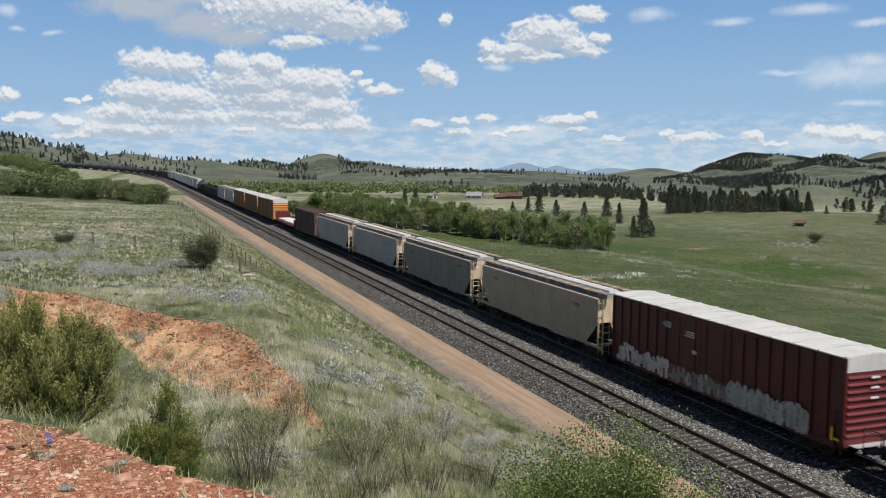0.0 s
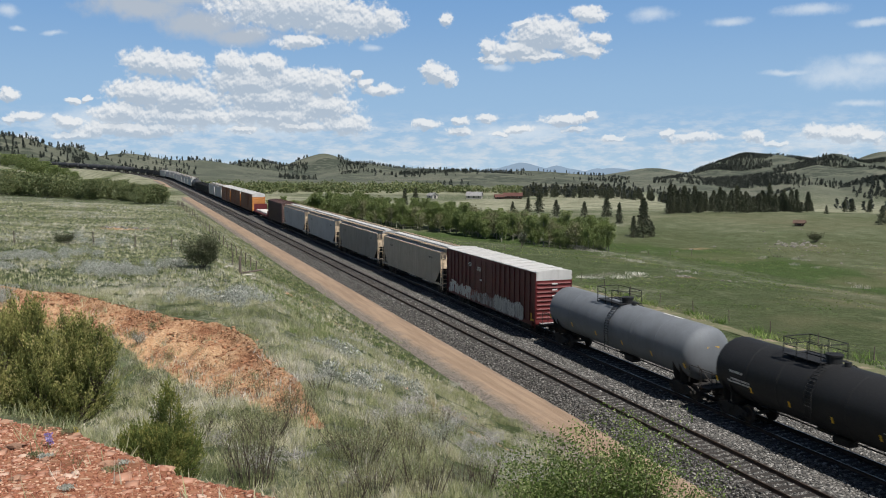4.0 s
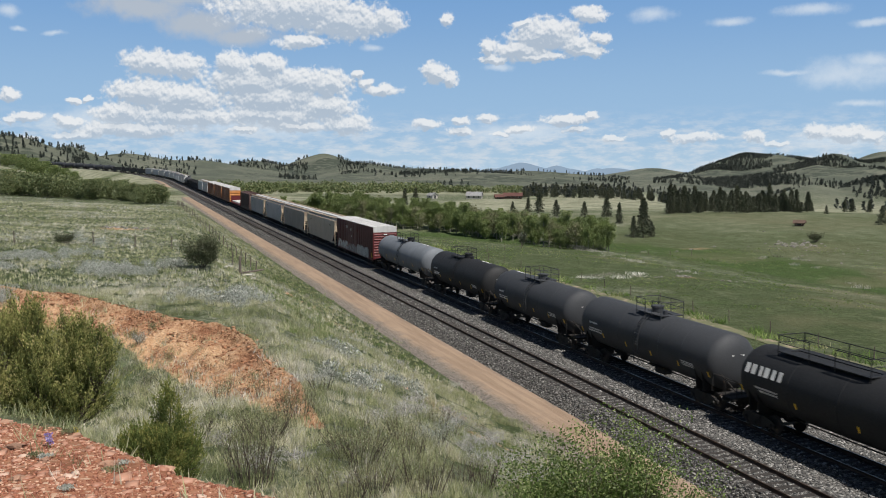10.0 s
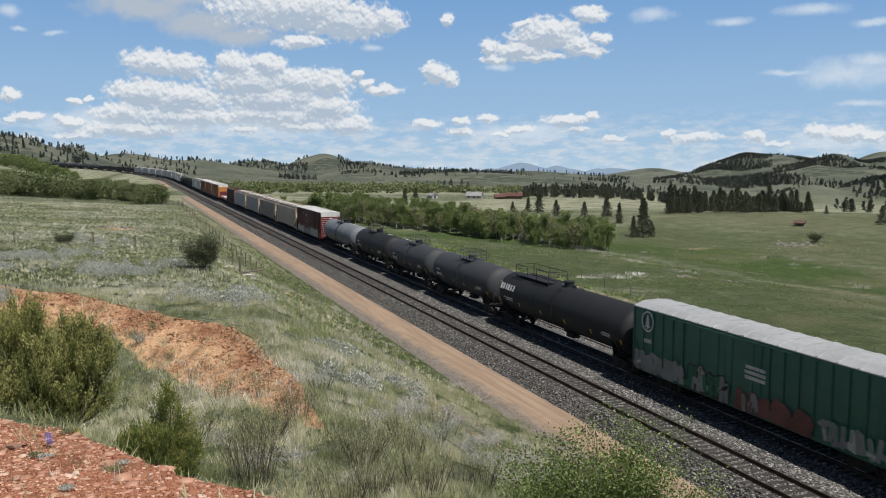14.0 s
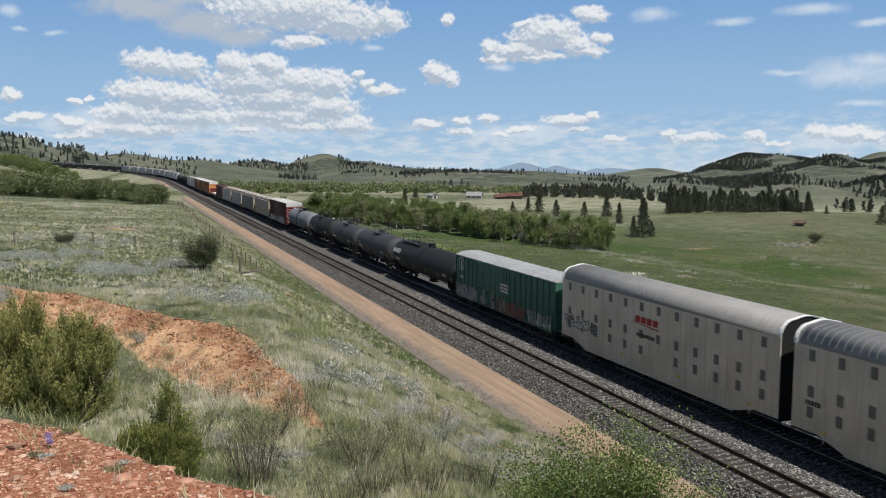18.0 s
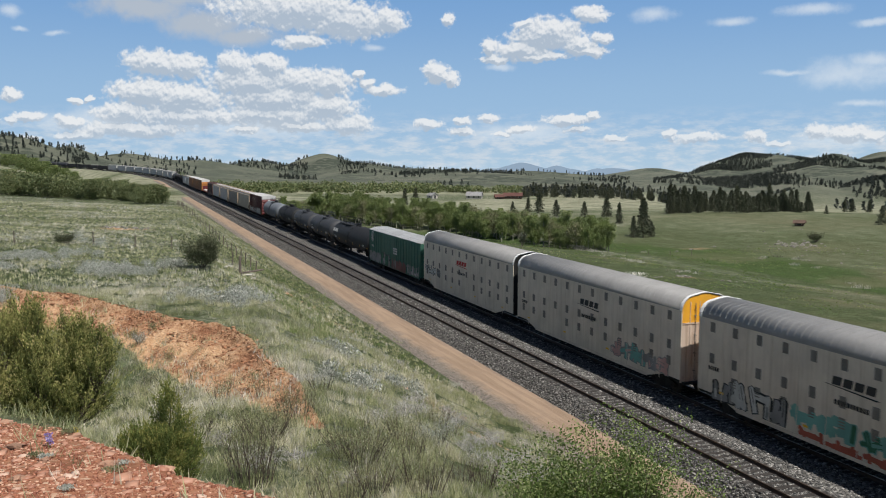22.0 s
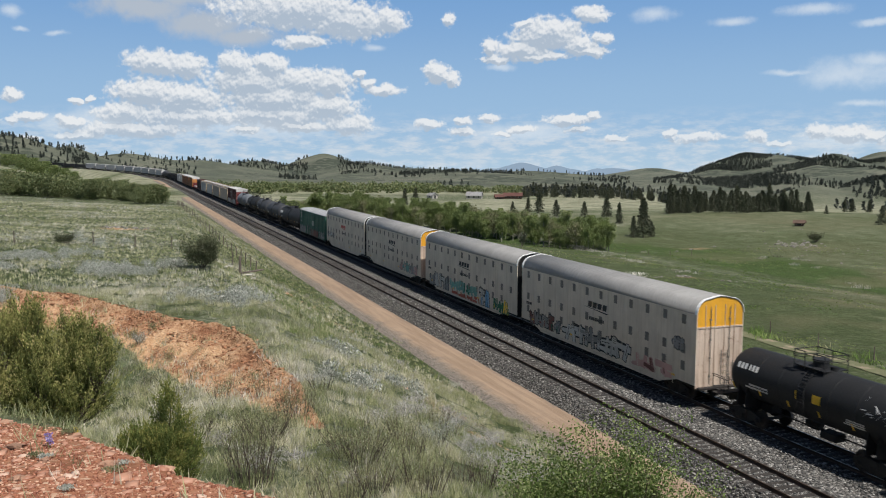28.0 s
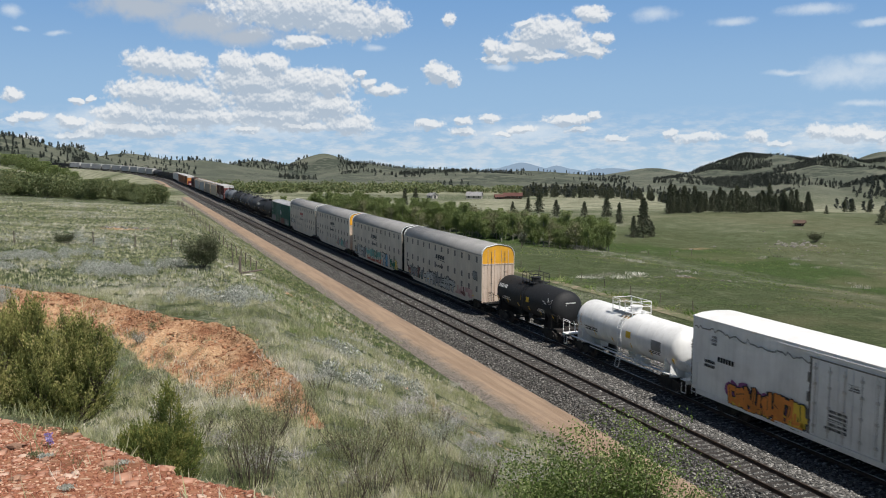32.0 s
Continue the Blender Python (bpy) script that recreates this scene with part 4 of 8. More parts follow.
def truck_mesh():
    bm = bmesh.new()
    for sx in (-1, 1):
        x0, x1 = sx * 0.99 - 0.07, sx * 0.99 + 0.07
        prof = [(-1.15, 0.40), (-1.15, 0.60), (-0.95, 0.68), (-0.45, 0.80), (0.45, 0.80), (0.95, 0.68), (1.15, 0.60), (1.15, 0.40), (0.98, 0.36), (0.80, 0.36), (0.72, 0.42), (0.40, 0.20), (0.30, 0.16), (-0.30, 0.16), (-0.40, 0.20), (-0.72, 0.42), (-0.80, 0.36), (-0.98, 0.36)]
        a = [bm.verts.new((x0, y, z)) for y, z in prof]
        b = [bm.verts.new((x1, y, z)) for y, z in prof]
        for i in range(len(prof)):
            j = (i + 1) % len(prof)
            bm.faces.new((a[i], a[j], b[j], b[i]))
        bm.faces.new(a[::-1])
        bm.faces.new(b)
        for k in (-0.15, 0.0, 0.15):
            rod(bm, (sx * 1.04, k, 0.26), (sx * 1.04, k, 0.58), 0.055, 8)
        for k in (-0.89, 0.89):
            rod(bm, (sx * 1.05, k, 0.457), (sx * 1.14, k, 0.457), 0.10, 10)
    box(bm, (-1.1, -0.2, 0.56), (1.1, 0.2, 0.80))
    return bm, [UNDER], False


def coupler_mesh():
    bm = boxes(((-0.11, -0.95, 0.74), (0.11, 0.0, 0.96)), ((-0.2, -1.0, 0.70), (0.2, -0.72, 1.0)), ((-0.32, -0.12, 0.62), (0.32, 0.04, 1.06)), bevel=0.02)
    pipe(bm, [(0.3, -0.05, 0.78), (0.3, -0.35, 0.52), (0.25, -0.75, 0.48), (0.2, -1.0, 0.62)], 0.025, 5)
    return bm, [UNDER], False


WHEELSETS = []


def running_gear(car, L, inset=2.0, ends=(True, True), spin=False):
    """Two trucks with wheelsets and the couplers."""
    tm, wm, cm = kept("truck", truck_mesh), kept("wheelset", wheelset_mesh), kept("coupler", coupler_mesh)
    for k, sgn in enumerate((-1, 1)):
        if ends[k] is not None:
            y = sgn * (L / 2 - inset)
            truck = shared("truck", tm, car, Matrix.Translation((0, y, 0)))
            for dy in (-0.89, 0.89):
                w = shared("wheelset", wm, truck, Matrix.Translation((0, dy, 0.457)))
                if spin:
                    WHEELSETS.append((w, dy))
        if ends[k]:
            m = Matrix.Translation((0, sgn * L / 2, 0))
            shared("coupler", cm, car, m if sgn < 0 else m @ Matrix.Rotation(math.pi, 4, "Z"))


def ladder(parent, mat, x, y0, y1, z0, z1, rungs, axis="y"):
    """A ladder of two stiles and rungs."""
    bm = bmesh.new()
    for y in (y0, y1):
        p, q = ((x, y, z0), (x, y, z1)) if axis == "y" else ((y, x, z0), (y, x, z1))
        rod(bm, p, q, 0.022, 5)
    for i in range(rungs):
        z = z0 + (z1 - z0) * (i + 0.5) / rungs
        p, q = ((x, y0, z), (x, y1, z)) if axis == "y" else ((y0, x, z), (y1, x, z))
        rod(bm, p, q, 0.016, 5)
    return tagged(part("ladder", bm, mat, parent), kind="stuff")


def stencil(parent, mat, x, y, z, w, h, rows=1, gap=0.5, name="stencil", seed=1, bow=None):
    """Rows of short bars that stand for small lettering, on the side at x."""
    rng = random.Random(seed)
    bm = bmesh.new()
    rh = h / (rows + gap * (rows - 1))
    for r in range(rows):
        zt = z + h / 2 - r * rh * (1 + gap)
        yy, end = y - w / 2, y + w / 2 - rng.uniform(0, 0.25) * w * (rows > 1)
        while yy < end - 0.2 * rh:
            cw = rh * rng.uniform(0.45, 0.75)
            zc = zt - rh / 2
            xx = x if bow is None else -math.sqrt(max(0.01, bow[1] ** 2 - (zc - bow[0]) ** 2)) - 0.006
            k = 0.0 if bow is None else (zc - bow[0]) / max(0.2, abs(xx)) * rh / 2
            vs = [bm.verts.new(p) for p in ((xx + k * -1, yy, zt - rh), (xx + k, yy, zt), (xx + k, min(yy + cw, end), zt), (xx - k, min(yy + cw, end), zt - rh))]
            bm.faces.new(vs[::-1])
            yy += cw + rh * 0.22
    return tagged(part(name, bm, mat, parent), kind="stuff")


def scribble(rng):
    """A few crossing strokes with no likeness to a letter."""
    out = []
    for k in range(rng.choice((2, 2, 3))):
        a = rng.uniform(0.0, 0.35) + 0.42 * k
        out.append((a, rng.uniform(0.0, 0.15), a + rng.uniform(-0.22, 0.22), rng.uniform(0.75, 1.05)))
    for k in range(rng.choice((1, 2))):
        b = rng.uniform(0.05, 0.9)
        out.append((rng.uniform(-0.1, 0.4), b, rng.uniform(0.6, 1.15), b + rng.uniform(-0.3, 0.3)))
    rng.shuffle(out)
    return out


def graffiti(parent, x, y0, y1, z0, z1, fills, outline="black", seed=1, letters=6, wash=None, fade=1.0):
    """Spray-painted angular strokes on a side wall, nearest coat outermost."""
    rng = random.Random(seed)
    names = ([wash] if wash else []) + [outline] + list(fills)
    bm = bmesh.new()
    H = z1 - z0
    coat = [0.003]

    def face(pts, slot):
        coat[0] += 0.00012
        f = bm.faces.new([bm.verts.new((x - coat[0], min(max(py, y0 - 0.25), y1 + 0.25), min(max(pz, z0 - 0.05), z1 + 0.1))) for py, pz in pts])
        f.material_index = slot
        f.normal_update()
        if f.normal.x > 0:
            f.normal_flip()

    def stroke(a, b, c, d, w, slot):
        L = math.hypot(c - a, d - b) + 1e-6
        ny, nz = -(d - b) / L * w / 2, (c - a) / L * w / 2
        ey, ez = (c - a) / L * w * 0.35, (d - b) / L * w * 0.35
        k = rng.uniform(0.65, 1.2)
        face([(a - ey + ny, b - ez + nz), (a - ey - ny * 0.8, b - ez - nz * 0.8), (c + ey * 0.4 - ny * k, d + ez * 0.4 - nz * k), (c + ey + ny * k * 0.3, d + ez + nz * k * 0.3), (c + ny * k, d + nz * k)], slot)

    base = 1 if wash else 0
    w = (y1 - y0) / letters
    if wash:
        n = letters * 3
        for i in range(n):
            cy, cz = y0 + (y1 - y0) * (i + 0.5) / n, z0 + H * rng.uniform(0.35, 0.62)
            ry, rz = w * rng.uniform(0.4, 0.75), H * rng.uniform(0.28, 0.52)
            face([(cy + ry * math.cos(a) * k, cz + rz * math.sin(a) * k) for a, k in ((2 * math.pi * q / 9, rng.uniform(0.65, 1.15)) for q in range(9))], 0)
    plan = []
    for i in range(letters):
        cy = y1 - w * (i + 1) + rng.uniform(-0.06, 0.06) * w
        cz, hh = z0 + H * rng.uniform(0.02, 0.10), H * rng.uniform(0.72, 0.88)
        glyph = [(cy + w * a, cz + hh * b, cy + w * c, cz + hh * d) for a, b, c, d in scribble(rng)]
        plan.append((glyph, rng.randrange(len(fills))))
    fat = min(w * 0.42, H * 0.30)
    for glyph, k in plan:
        for q in glyph:
            stroke(*q, fat * 1.45, base)
    for glyph, k in plan:
        for q in glyph:
            stroke(*q, fat * rng.uniform(0.85, 1.0), base + 1 + k)
        a, b, c, d = rng.choice(glyph)
        stroke(a, b, (a + c) / 2, (b + d) / 2, fat * 0.5, base + 1 + rng.randrange(len(fills)))
        a, b, c, d = rng.choice(glyph)
        stroke(a * 0.7 + c * 0.3, b * 0.7 + d * 0.3, c, d, fat * 0.14, base)
    return tagged(part("graffiti", bm, [SPRAY[k] for k in names], parent), "layers of spray-painted graffiti strokes", kind="stuff")


def thing(name, label, category="freight car"):
    return tagged(new(name), label, category, group="cars of the freight train")


# ---------------------------------------------------------------- box cars
def box_car(L, eave, peak, side_mat, end_mat, roof_mat, label, ribs=18, door=(-2.2, 2.2), end_bars=7, end_top=None, spin=False, name="box_car", w=1.50, sill=1.02, roof_panels=15, bars_low=0.0):
    car = thing(name, label)
    h = L / 2
    # walls with thickness, and posts standing proud of them
    post = kept("post_%s_%.2f" % (side_mat.name, eave), lambda: (boxes(((-0.045, -0.06, sill + 0.12), (0.01, 0.06, eave - 0.10)), bevel=0.012), [side_mat], False))
    for sx in (-1, 1):
        x0, x1 = sorted((sx * (w - 0.07), sx * (w - 0.03)))
        wall = part("side_wall", boxes(((x0, -h + 0.01, sill), (x1, h - 0.01, eave)), bevel=0.004), side_mat, car)
        part("side_sill", boxes(((min(sx * w, sx * (w - 0.09)), -h + 0.5, sill - 0.22), (max(sx * w, sx * (w - 0.09)), h - 0.5, sill + 0.06)), bevel=0.01), side_mat, car)
        part("top_chord", boxes(((min(sx * w, sx * (w - 0.1)), -h, eave - 0.09), (max(sx * w, sx * (w - 0.1)), h, eave)), bevel=0.01), side_mat, car)
        k = 0
        for i in range(ribs + 1 if ribs else 0):
            y = -h + 0.08 + (L - 0.16) * i / ribs
            if door[0] - 0.05 < y < door[1] + 0.05:
                continue
            shared("side_post", post, wall, Matrix.Translation((sx * (w - 0.005), y, 0)) if sx < 0 else Matrix.Translation((w - 0.005, y, 0)) @ Matrix.Rotation(math.pi, 4, "Z"))
        mid = (door[0] + door[1]) / 2
        for a, b in ((door[0], mid - 0.01), (mid + 0.01, door[1])):
            bm = boxes(((min(sx * (w - 0.02), sx * (w + 0.02)), a, sill + 0.08), (max(sx * (w - 0.02), sx * (w + 0.02)), b, eave - 0.16)), bevel=0.012)
            for f in (0.25, 0.5, 0.75):
                z = sill + 0.1 + (eave - sill - 0.3) * f
                box(bm, (min(sx * (w + 0.02), sx * (w + 0.035)), a + 0.05, z - 0.03), (max(sx * (w + 0.02), sx * (w + 0.035)), b - 0.05, z + 0.03))
            for f in (0.2, 0.8):
                yy = a + (b - a) * f
                rod(bm, (sx * (w + 0.045), yy, sill + 0.15), (sx * (w + 0.045), yy, eave - 0.25), 0.018, 5)
            part("door", bm, side_mat, wall)
        part("door_rail", boxes(((min(sx * w, sx * (w + 0.06)), door[0] - 2.2, sill - 0.02), (max(sx * w, sx * (w + 0.06)), door[1] + 2.2, sill + 0.05)), ((min(sx * w, sx * (w + 0.05)), door[0] - 2.2, eave - 0.17), (max(sx * w, sx * (w + 0.05)), door[1] + 2.2, eave - 0.11)), bevel=0.008), side_mat, wall)
        ladder(wall, side_mat, sx * (w + 0.03), -h + 0.12, -h + 0.52, sill - 0.35, sill + 1.5, 5)
        ladder(wall, side_mat, sx * (w + 0.03), h - 0.52, h - 0.12, sill - 0.35, sill + 1.5, 5)
    for sgn in (-1, 1):
        y0, y1 = sorted((sgn * h, sgn * (h - 0.05)))
        end = part("end_wall", boxes(((-w + 0.02, y0, sill - 0.05), (w - 0.02, y1, eave + 0.02)), bevel=0.006), end_mat, car)
        if end_top:
            bm = bmesh.new()
            extrude(bm, [(-w + 0.02, eave - 0.62), (w - 0.02, eave - 0.62), (w - 0.02, eave + 0.02), (0, peak + 0.01), (-w + 0.02, eave + 0.02)], sgn * (h + 0.012) - 0.01, sgn * (h + 0.012) + 0.01)
            part("end_cap", bm, end_top, end, "white-painted gable")
        lo, hi = sill + 0.25, (eave - 0.72 if end_top else eave - 0.35) - bars_low
        for i in range(end_bars):
            z = lo + (hi - lo) * (i + 0.5) / end_bars
            d = 0.30 * (hi - lo) / end_bars
            prof = [(0.0, -d), (0.045, -d * 0.55), (0.075, 0), (0.045, d * 0.55), (0.0, d)]
            bm = bmesh.new()
            a = [bm.verts.new((-w + 0.10, sgn * (h + p), z + q)) for p, q in prof]
            b = [bm.verts.new((w - 0.10, sgn * (h + p), z + q)) for p, q in prof]
            for k in range(4):
                f = (a[k], b[k], b[k + 1], a[k + 1])
                bm.faces.new(f if sgn < 0 else f[::-1])
            bm.faces.new(a)
            bm.faces.new(b[::-1])
            part("end_rib", bm, end_mat, end)
        ladder(end, end_mat, sgn * (h + 0.10), w - 0.55, w - 0.12, sill - 0.1, sill + 1.5, 5, "x")
        bm = boxes(((-1.2, sgn * h + sgn * 0.22 - 0.2, sill + 0.02), (1.2, sgn * h + sgn * 0.22 + 0.2, sill + 0.05)))
        part("end_platform", bm, GALV, end, "galvanised grating step")
    # roof with raised panel seams
    bm = bmesh.new()
    extrude(bm, [(-w - 0.01, eave - 0.02), (w + 0.01, eave - 0.02), (w + 0.01, eave + 0.03), (0.9, peak - 0.05), (0.0, peak), (-0.9, peak - 0.05), (-w - 0.01, eave + 0.03)], -h - 0.02, h + 0.02)
    roof = part("roof", bm, roof_mat, car)
    seam = kept("seam_%s_%.2f_%.2f" % (roof_mat.name, eave, w), lambda: (extrude(bmesh.new(), [(-w, eave + 0.03), (-0.9, peak - 0.045), (0, peak + 0.004), (0.9, peak - 0.045), (w, eave + 0.03), (w, eave + 0.075), (0.9, peak - 0.01), (0, peak + 0.045), (-0.9, peak - 0.01), (-w, eave + 0.075)], -0.05, 0.05), [roof_mat], False))
    for i in range(roof_panels + 1 if roof_panels else 0):
        shared("roof_seam", seam, roof, Matrix.Translation((0, -h + 0.1 + (L - 0.2) * i / roof_panels, 0)))
    # floor and centre sill
    part("floor", boxes(((-w + 0.05, -h + 0.02, sill - 0.08), (w - 0.05, h - 0.02, sill)), ((-0.35, -h + 0.1, 0.72), (0.35, h - 0.1, sill - 0.08)), ((-1.3, -1.0, 0.75), (-0.6, 0.4, sill - 0.1))), UNDER, car)
    running_gear(car, L, 2.6, spin=spin)
    return car


# ---------------------------------------------------------------- tank cars
def tank_car(L, mat, label, top_bar=None, letter=None, inset=0.8, rail_up=0.82, rail_out=0.78, dia=3.1, centre=2.56, rail_mat=None, platform=(-1.3, 1.3), spin=False, marks=True, side_walk=False, logo=None, seed=1, sill_mat=None, simple=False):
    car = thing("tank_car", label)
    rail_mat = rail_mat or mat
    sill_mat = sill_mat or UNDER
    r, h = dia / 2, L / 2 - inset
    head = 0.72
    st = [(-h, 0.02)]
    for i in range(1, 9):
        a = math.pi / 2 * i / 8
        st.append((-h + head * (1 - math.cos(a)), r * math.sin(a) ** 0.8))
    body = [(y, rr) for y, rr in st] + [(-y, rr) for y, rr in st[::-1]]
    shell = part("tank_shell", revolve(bmesh.new(), body, 0, centre, 36), mat, car, smooth=True)
    if not simple:
        # weld bands
        for k in range(1, 6):
            y = -h + head + (2 * h - 2 * head) * k / 6
            part("weld_band", revolve(bmesh.new(), [(y - 0.05, r), (y - 0.04, r + 0.006), (y + 0.04, r + 0.006), (y + 0.05, r)], 0, centre, 36), mat, shell, smooth=True)
    # sills, saddles, head braces
    for sgn in (-1, 1):
        y = sgn * (L / 2)
        b0, b1 = sorted((sgn * (L / 2 - 0.05), sgn * (L / 2 - 3.2)))
        part("draft_sill", boxes(((-0.3, b0, 0.74), (0.3, b1, 1.16)), bevel=0.02), sill_mat, car)
        ys = sgn * (L / 2 - 2.1)
        bm = bmesh.new()
        n = 9
        for yy in (ys - 0.3, ys + 0.3):
            pts = []
            for i in range(n):
                a = math.radians(200 + 140 * i / (n - 1))
                pts.append((r * 1.01 * math.cos(a), centre + r * 1.01 * math.sin(a)))
            pts += [(1.3, 0.95), (0.4, 0.86), (-0.4, 0.86), (-1.3, 0.95)]
            extrude(bm, pts[::-1], yy - 0.02, yy + 0.02)
        part("saddle", bm, sill_mat, car)
        if simple:
            continue
        bm = boxes(((-1.45, min(y, y - sgn * 0.55), 1.14), (1.45, max(y, y - sgn * 0.55), 1.19)), ((-1.45, y - 0.04, 0.98), (1.45, y + 0.04, 1.2)), bevel=0.01)
        part("end_platform", bm, sill_mat, car)
        bm = bmesh.new()
        for sx in (-1, 1):
            pipe(bm, [(sx * 1.42, y, 1.2), (sx * 1.42, y, 2.15), (sx * 1.42, y - sgn * 0.9, 2.15), (sx * 1.42, y - sgn * 0.9, 1.2)], 0.022, 5)
            rod(bm, (sx * 0.5, y - sgn * 0.1, 1.2), (sx * 1.0, y - sgn * 0.75, 2.1), 0.03, 5)
        pipe(bm, [(-1.42, y, 2.05), (-0.6, y - sgn * 0.05, 1.72), (0.6, y - sgn * 0.05, 1.72), (1.42, y, 2.05)], 0.02, 5)
        tagged(part("end_rail", bm, rail_mat if side_walk else sill_mat, car), kind="stuff")
        for sx in (-1, 1):
            bm = bmesh.new()
            pipe(bm, [(sx * 1.4, y - sgn * 0.1, 1.0), (sx * 1.4, y - sgn * 0.1, 0.45), (sx * 1.4, y - sgn * 0.5, 0.45), (sx * 1.4, y - sgn * 0.5, 1.0)], 0.022, 5)
            part("step", bm, rail_mat if side_walk else sill_mat, car)
    if not simple:
        part("brake_cylinder", boxes(((-0.5, -1.4, 0.62), (0.1, -0.4, 0.98)), bevel=0.04), sill_mat, car)
        part("air_reservoir", boxes(((0.2, 0.4, 0.6), (0.6, 1.3, 0.95)), bevel=0.04), sill_mat, car)
        rod_bm = bmesh.new()
        pipe(rod_bm, [(-0.25, -h + 1, 0.88), (-0.25, h - 1, 0.88)], 0.035, 6)
        pipe(rod_bm, [(0.5, -h + 2.6, 1.05), (0.5, h - 2.6, 1.05)], 0.03, 6)
        part("train_pipe", rod_bm, sill_mat, car)
        rng = random.Random(seed)
        bm = bmesh.new()
        yb = sorted((rng.choice((-1, 1)) * (L / 2 - 0.3), 0))[0]
        wb = -L / 2 + 0.05
        ring = [(0.55 + 0.22 * math.cos(a), wb, 1.75 + 0.22 * math.sin(a)) for a in (2 * math.pi * i / 10 for i in range(11))]
        pipe(bm, ring, 0.018, 5)
        rod(bm, (0.55, wb, 1.2), (0.55, wb, 1.75), 0.05, 6)
        part("brake_wheel", bm, sill_mat, car)
        if side_walk:
            for sx in (-1, 1):
                part("side_walkway", boxes(((min(sx * 1.2, sx * 1.42), -h - 0.1, 1.13), (max(sx * 1.2, sx * 1.42), h + 0.1, 1.16)), bevel=0.008), rail_mat, car)
                part("rail_pipe", pipe(bmesh.new(), [(sx * 1.3, -h + 2.4, 0.92), (sx * 1.3, h - 2.4, 0.92)], 0.03, 6), rail_mat, car)
    # manway platform with railings, hatch, valves and side ladders
    top = centre + r
    a, b = platform
    deck = part("platform", boxes(((-rail_out, a, top - 0.02), (-0.28, b, top + 0.03)), ((0.28, a, top - 0.02), (rail_out, b, top + 0.03)), ((-rail_out, a, top - 0.02), (rail_out, a + 0.3, top + 0.028)), ((-rail_out, b - 0.3, top - 0.02), (rail_out, b, top + 0.028)), bevel=0.006), rail_mat, car)
    bm = bmesh.new()
    rod(bm, (0, 0.2, top - 0.1), (0, 0.2, top + 0.32), 0.36, 16)
    rod(bm, (0, 0.2, top + 0.32), (0, 0.2, top + 0.40), 0.41, 16)
    part("manway", bm, rail_mat if not side_walk else WHITE, deck)
    if not simple:
        part("valve", rod(bmesh.new(), (0, -0.62, top - 0.1), (0, -0.62, top + 0.2), 0.16, 10), rail_mat, deck)
        part("valve", rod(bmesh.new(), (0.25, 0.85, top - 0.1), (0.25, 0.85, top + 0.16), 0.10, 8), rail_mat, deck)
    def bar(kind, p, q, rr):
        if simple:
            return rod(joined, p, q, rr, 5)
        return part(kind, rod(bmesh.new(), p, q, rr, 6), rail_mat, deck)

    joined = bmesh.new()
    for sx in (-1, 1):
        x = sx * rail_out
        third = (b - a) * 0.36
        for y in (a, b) + (((a + b) / 2,) if sx > 0 or simple else (a + third, b - third)):
            bar("railing_post", (x, y, top - 0.28), (x, y, top + rail_up), 0.024)
        for y0, y1 in ((a, b),) if sx > 0 or simple else ((a, a + third), (b - third, b)):
            bar("handrail", (x, y0, top + rail_up), (x, y1, top + rail_up), 0.024)
            bar("mid_rail", (x, y0, top + 0.45), (x, y1, top + rail_up * 0.55), 0.018)
    for y in (a, b):
        bar("handrail", (-rail_out, y, top + rail_up), (rail_out, y, top + rail_up), 0.024)
        bar("mid_rail", (-rail_out, y, top + 0.45), (rail_out, y, top + rail_up * 0.55), 0.018)
    if simple:
        tagged(part("railing", joined, rail_mat, deck), kind="stuff")
    else:
        joined.free()
    if not simple:
        for sx in (-1, 1):
            bm = bmesh.new()
            stiles = []
            for y in (-0.22, 0.22):
                pts = [(sx * (r + 0.10) * math.sin(t), y, centre + (r + 0.10) * math.cos(t)) for t in np.radians(np.linspace(30, 100, 7))] + [(sx * (r + 0.02), y, 1.2)]
                if side_walk:
                    pts.append((sx * 1.5, y, 0.4))
                pipe(bm, pts, 0.022, 5)
                stiles.append(pts)
            for p, q in zip(*stiles):
                rod(bm, p, q, 0.018, 5)
            for (p, q), (p2, q2) in zip(zip(stiles[0][:-1], stiles[1][:-1]), zip(stiles[0][1:], stiles[1][1:])):
                rod(bm, [(u + v) / 2 for u, v in zip(p, p2)], [(u + v) / 2 for u, v in zip(q, q2)], 0.018, 5)
            tagged(part("ladder", bm, rail_mat, car), kind="stuff")
    if marks:
        # yellow reflectors along the belly and small lettering
        rng = random.Random(seed + 5)
        for i in range(6):
            y = -h + 0.55 + (2 * h - 1.1) * i / 5
            z = centre - 0.62
            x = -math.sqrt((r + 0.012) ** 2 - (z - centre) ** 2)
            bm = bmesh.new()
            a0, a1 = math.asin(-0.72 / (r + 0.012)), math.asin(-0.42 / (r + 0.012))
            vs = [bm.verts.new((-(r + 0.012) * math.cos(t), yy, centre + (r + 0.012) * math.sin(t))) for t, yy in ((a0, y - 0.06), (a1, y - 0.06), (a1, y + 0.06), (a0, y + 0.06))]
            bm.faces.new(vs)
            part("reflector", bm, MARK_YELLOW, shell)
        if not side_walk and letter is None and not logo:
            stencil(shell, MARK_WHITE, 0, h - 2.1, centre + 0.10, 1.0, 0.12, 1, seed=seed, bow=(centre, r))
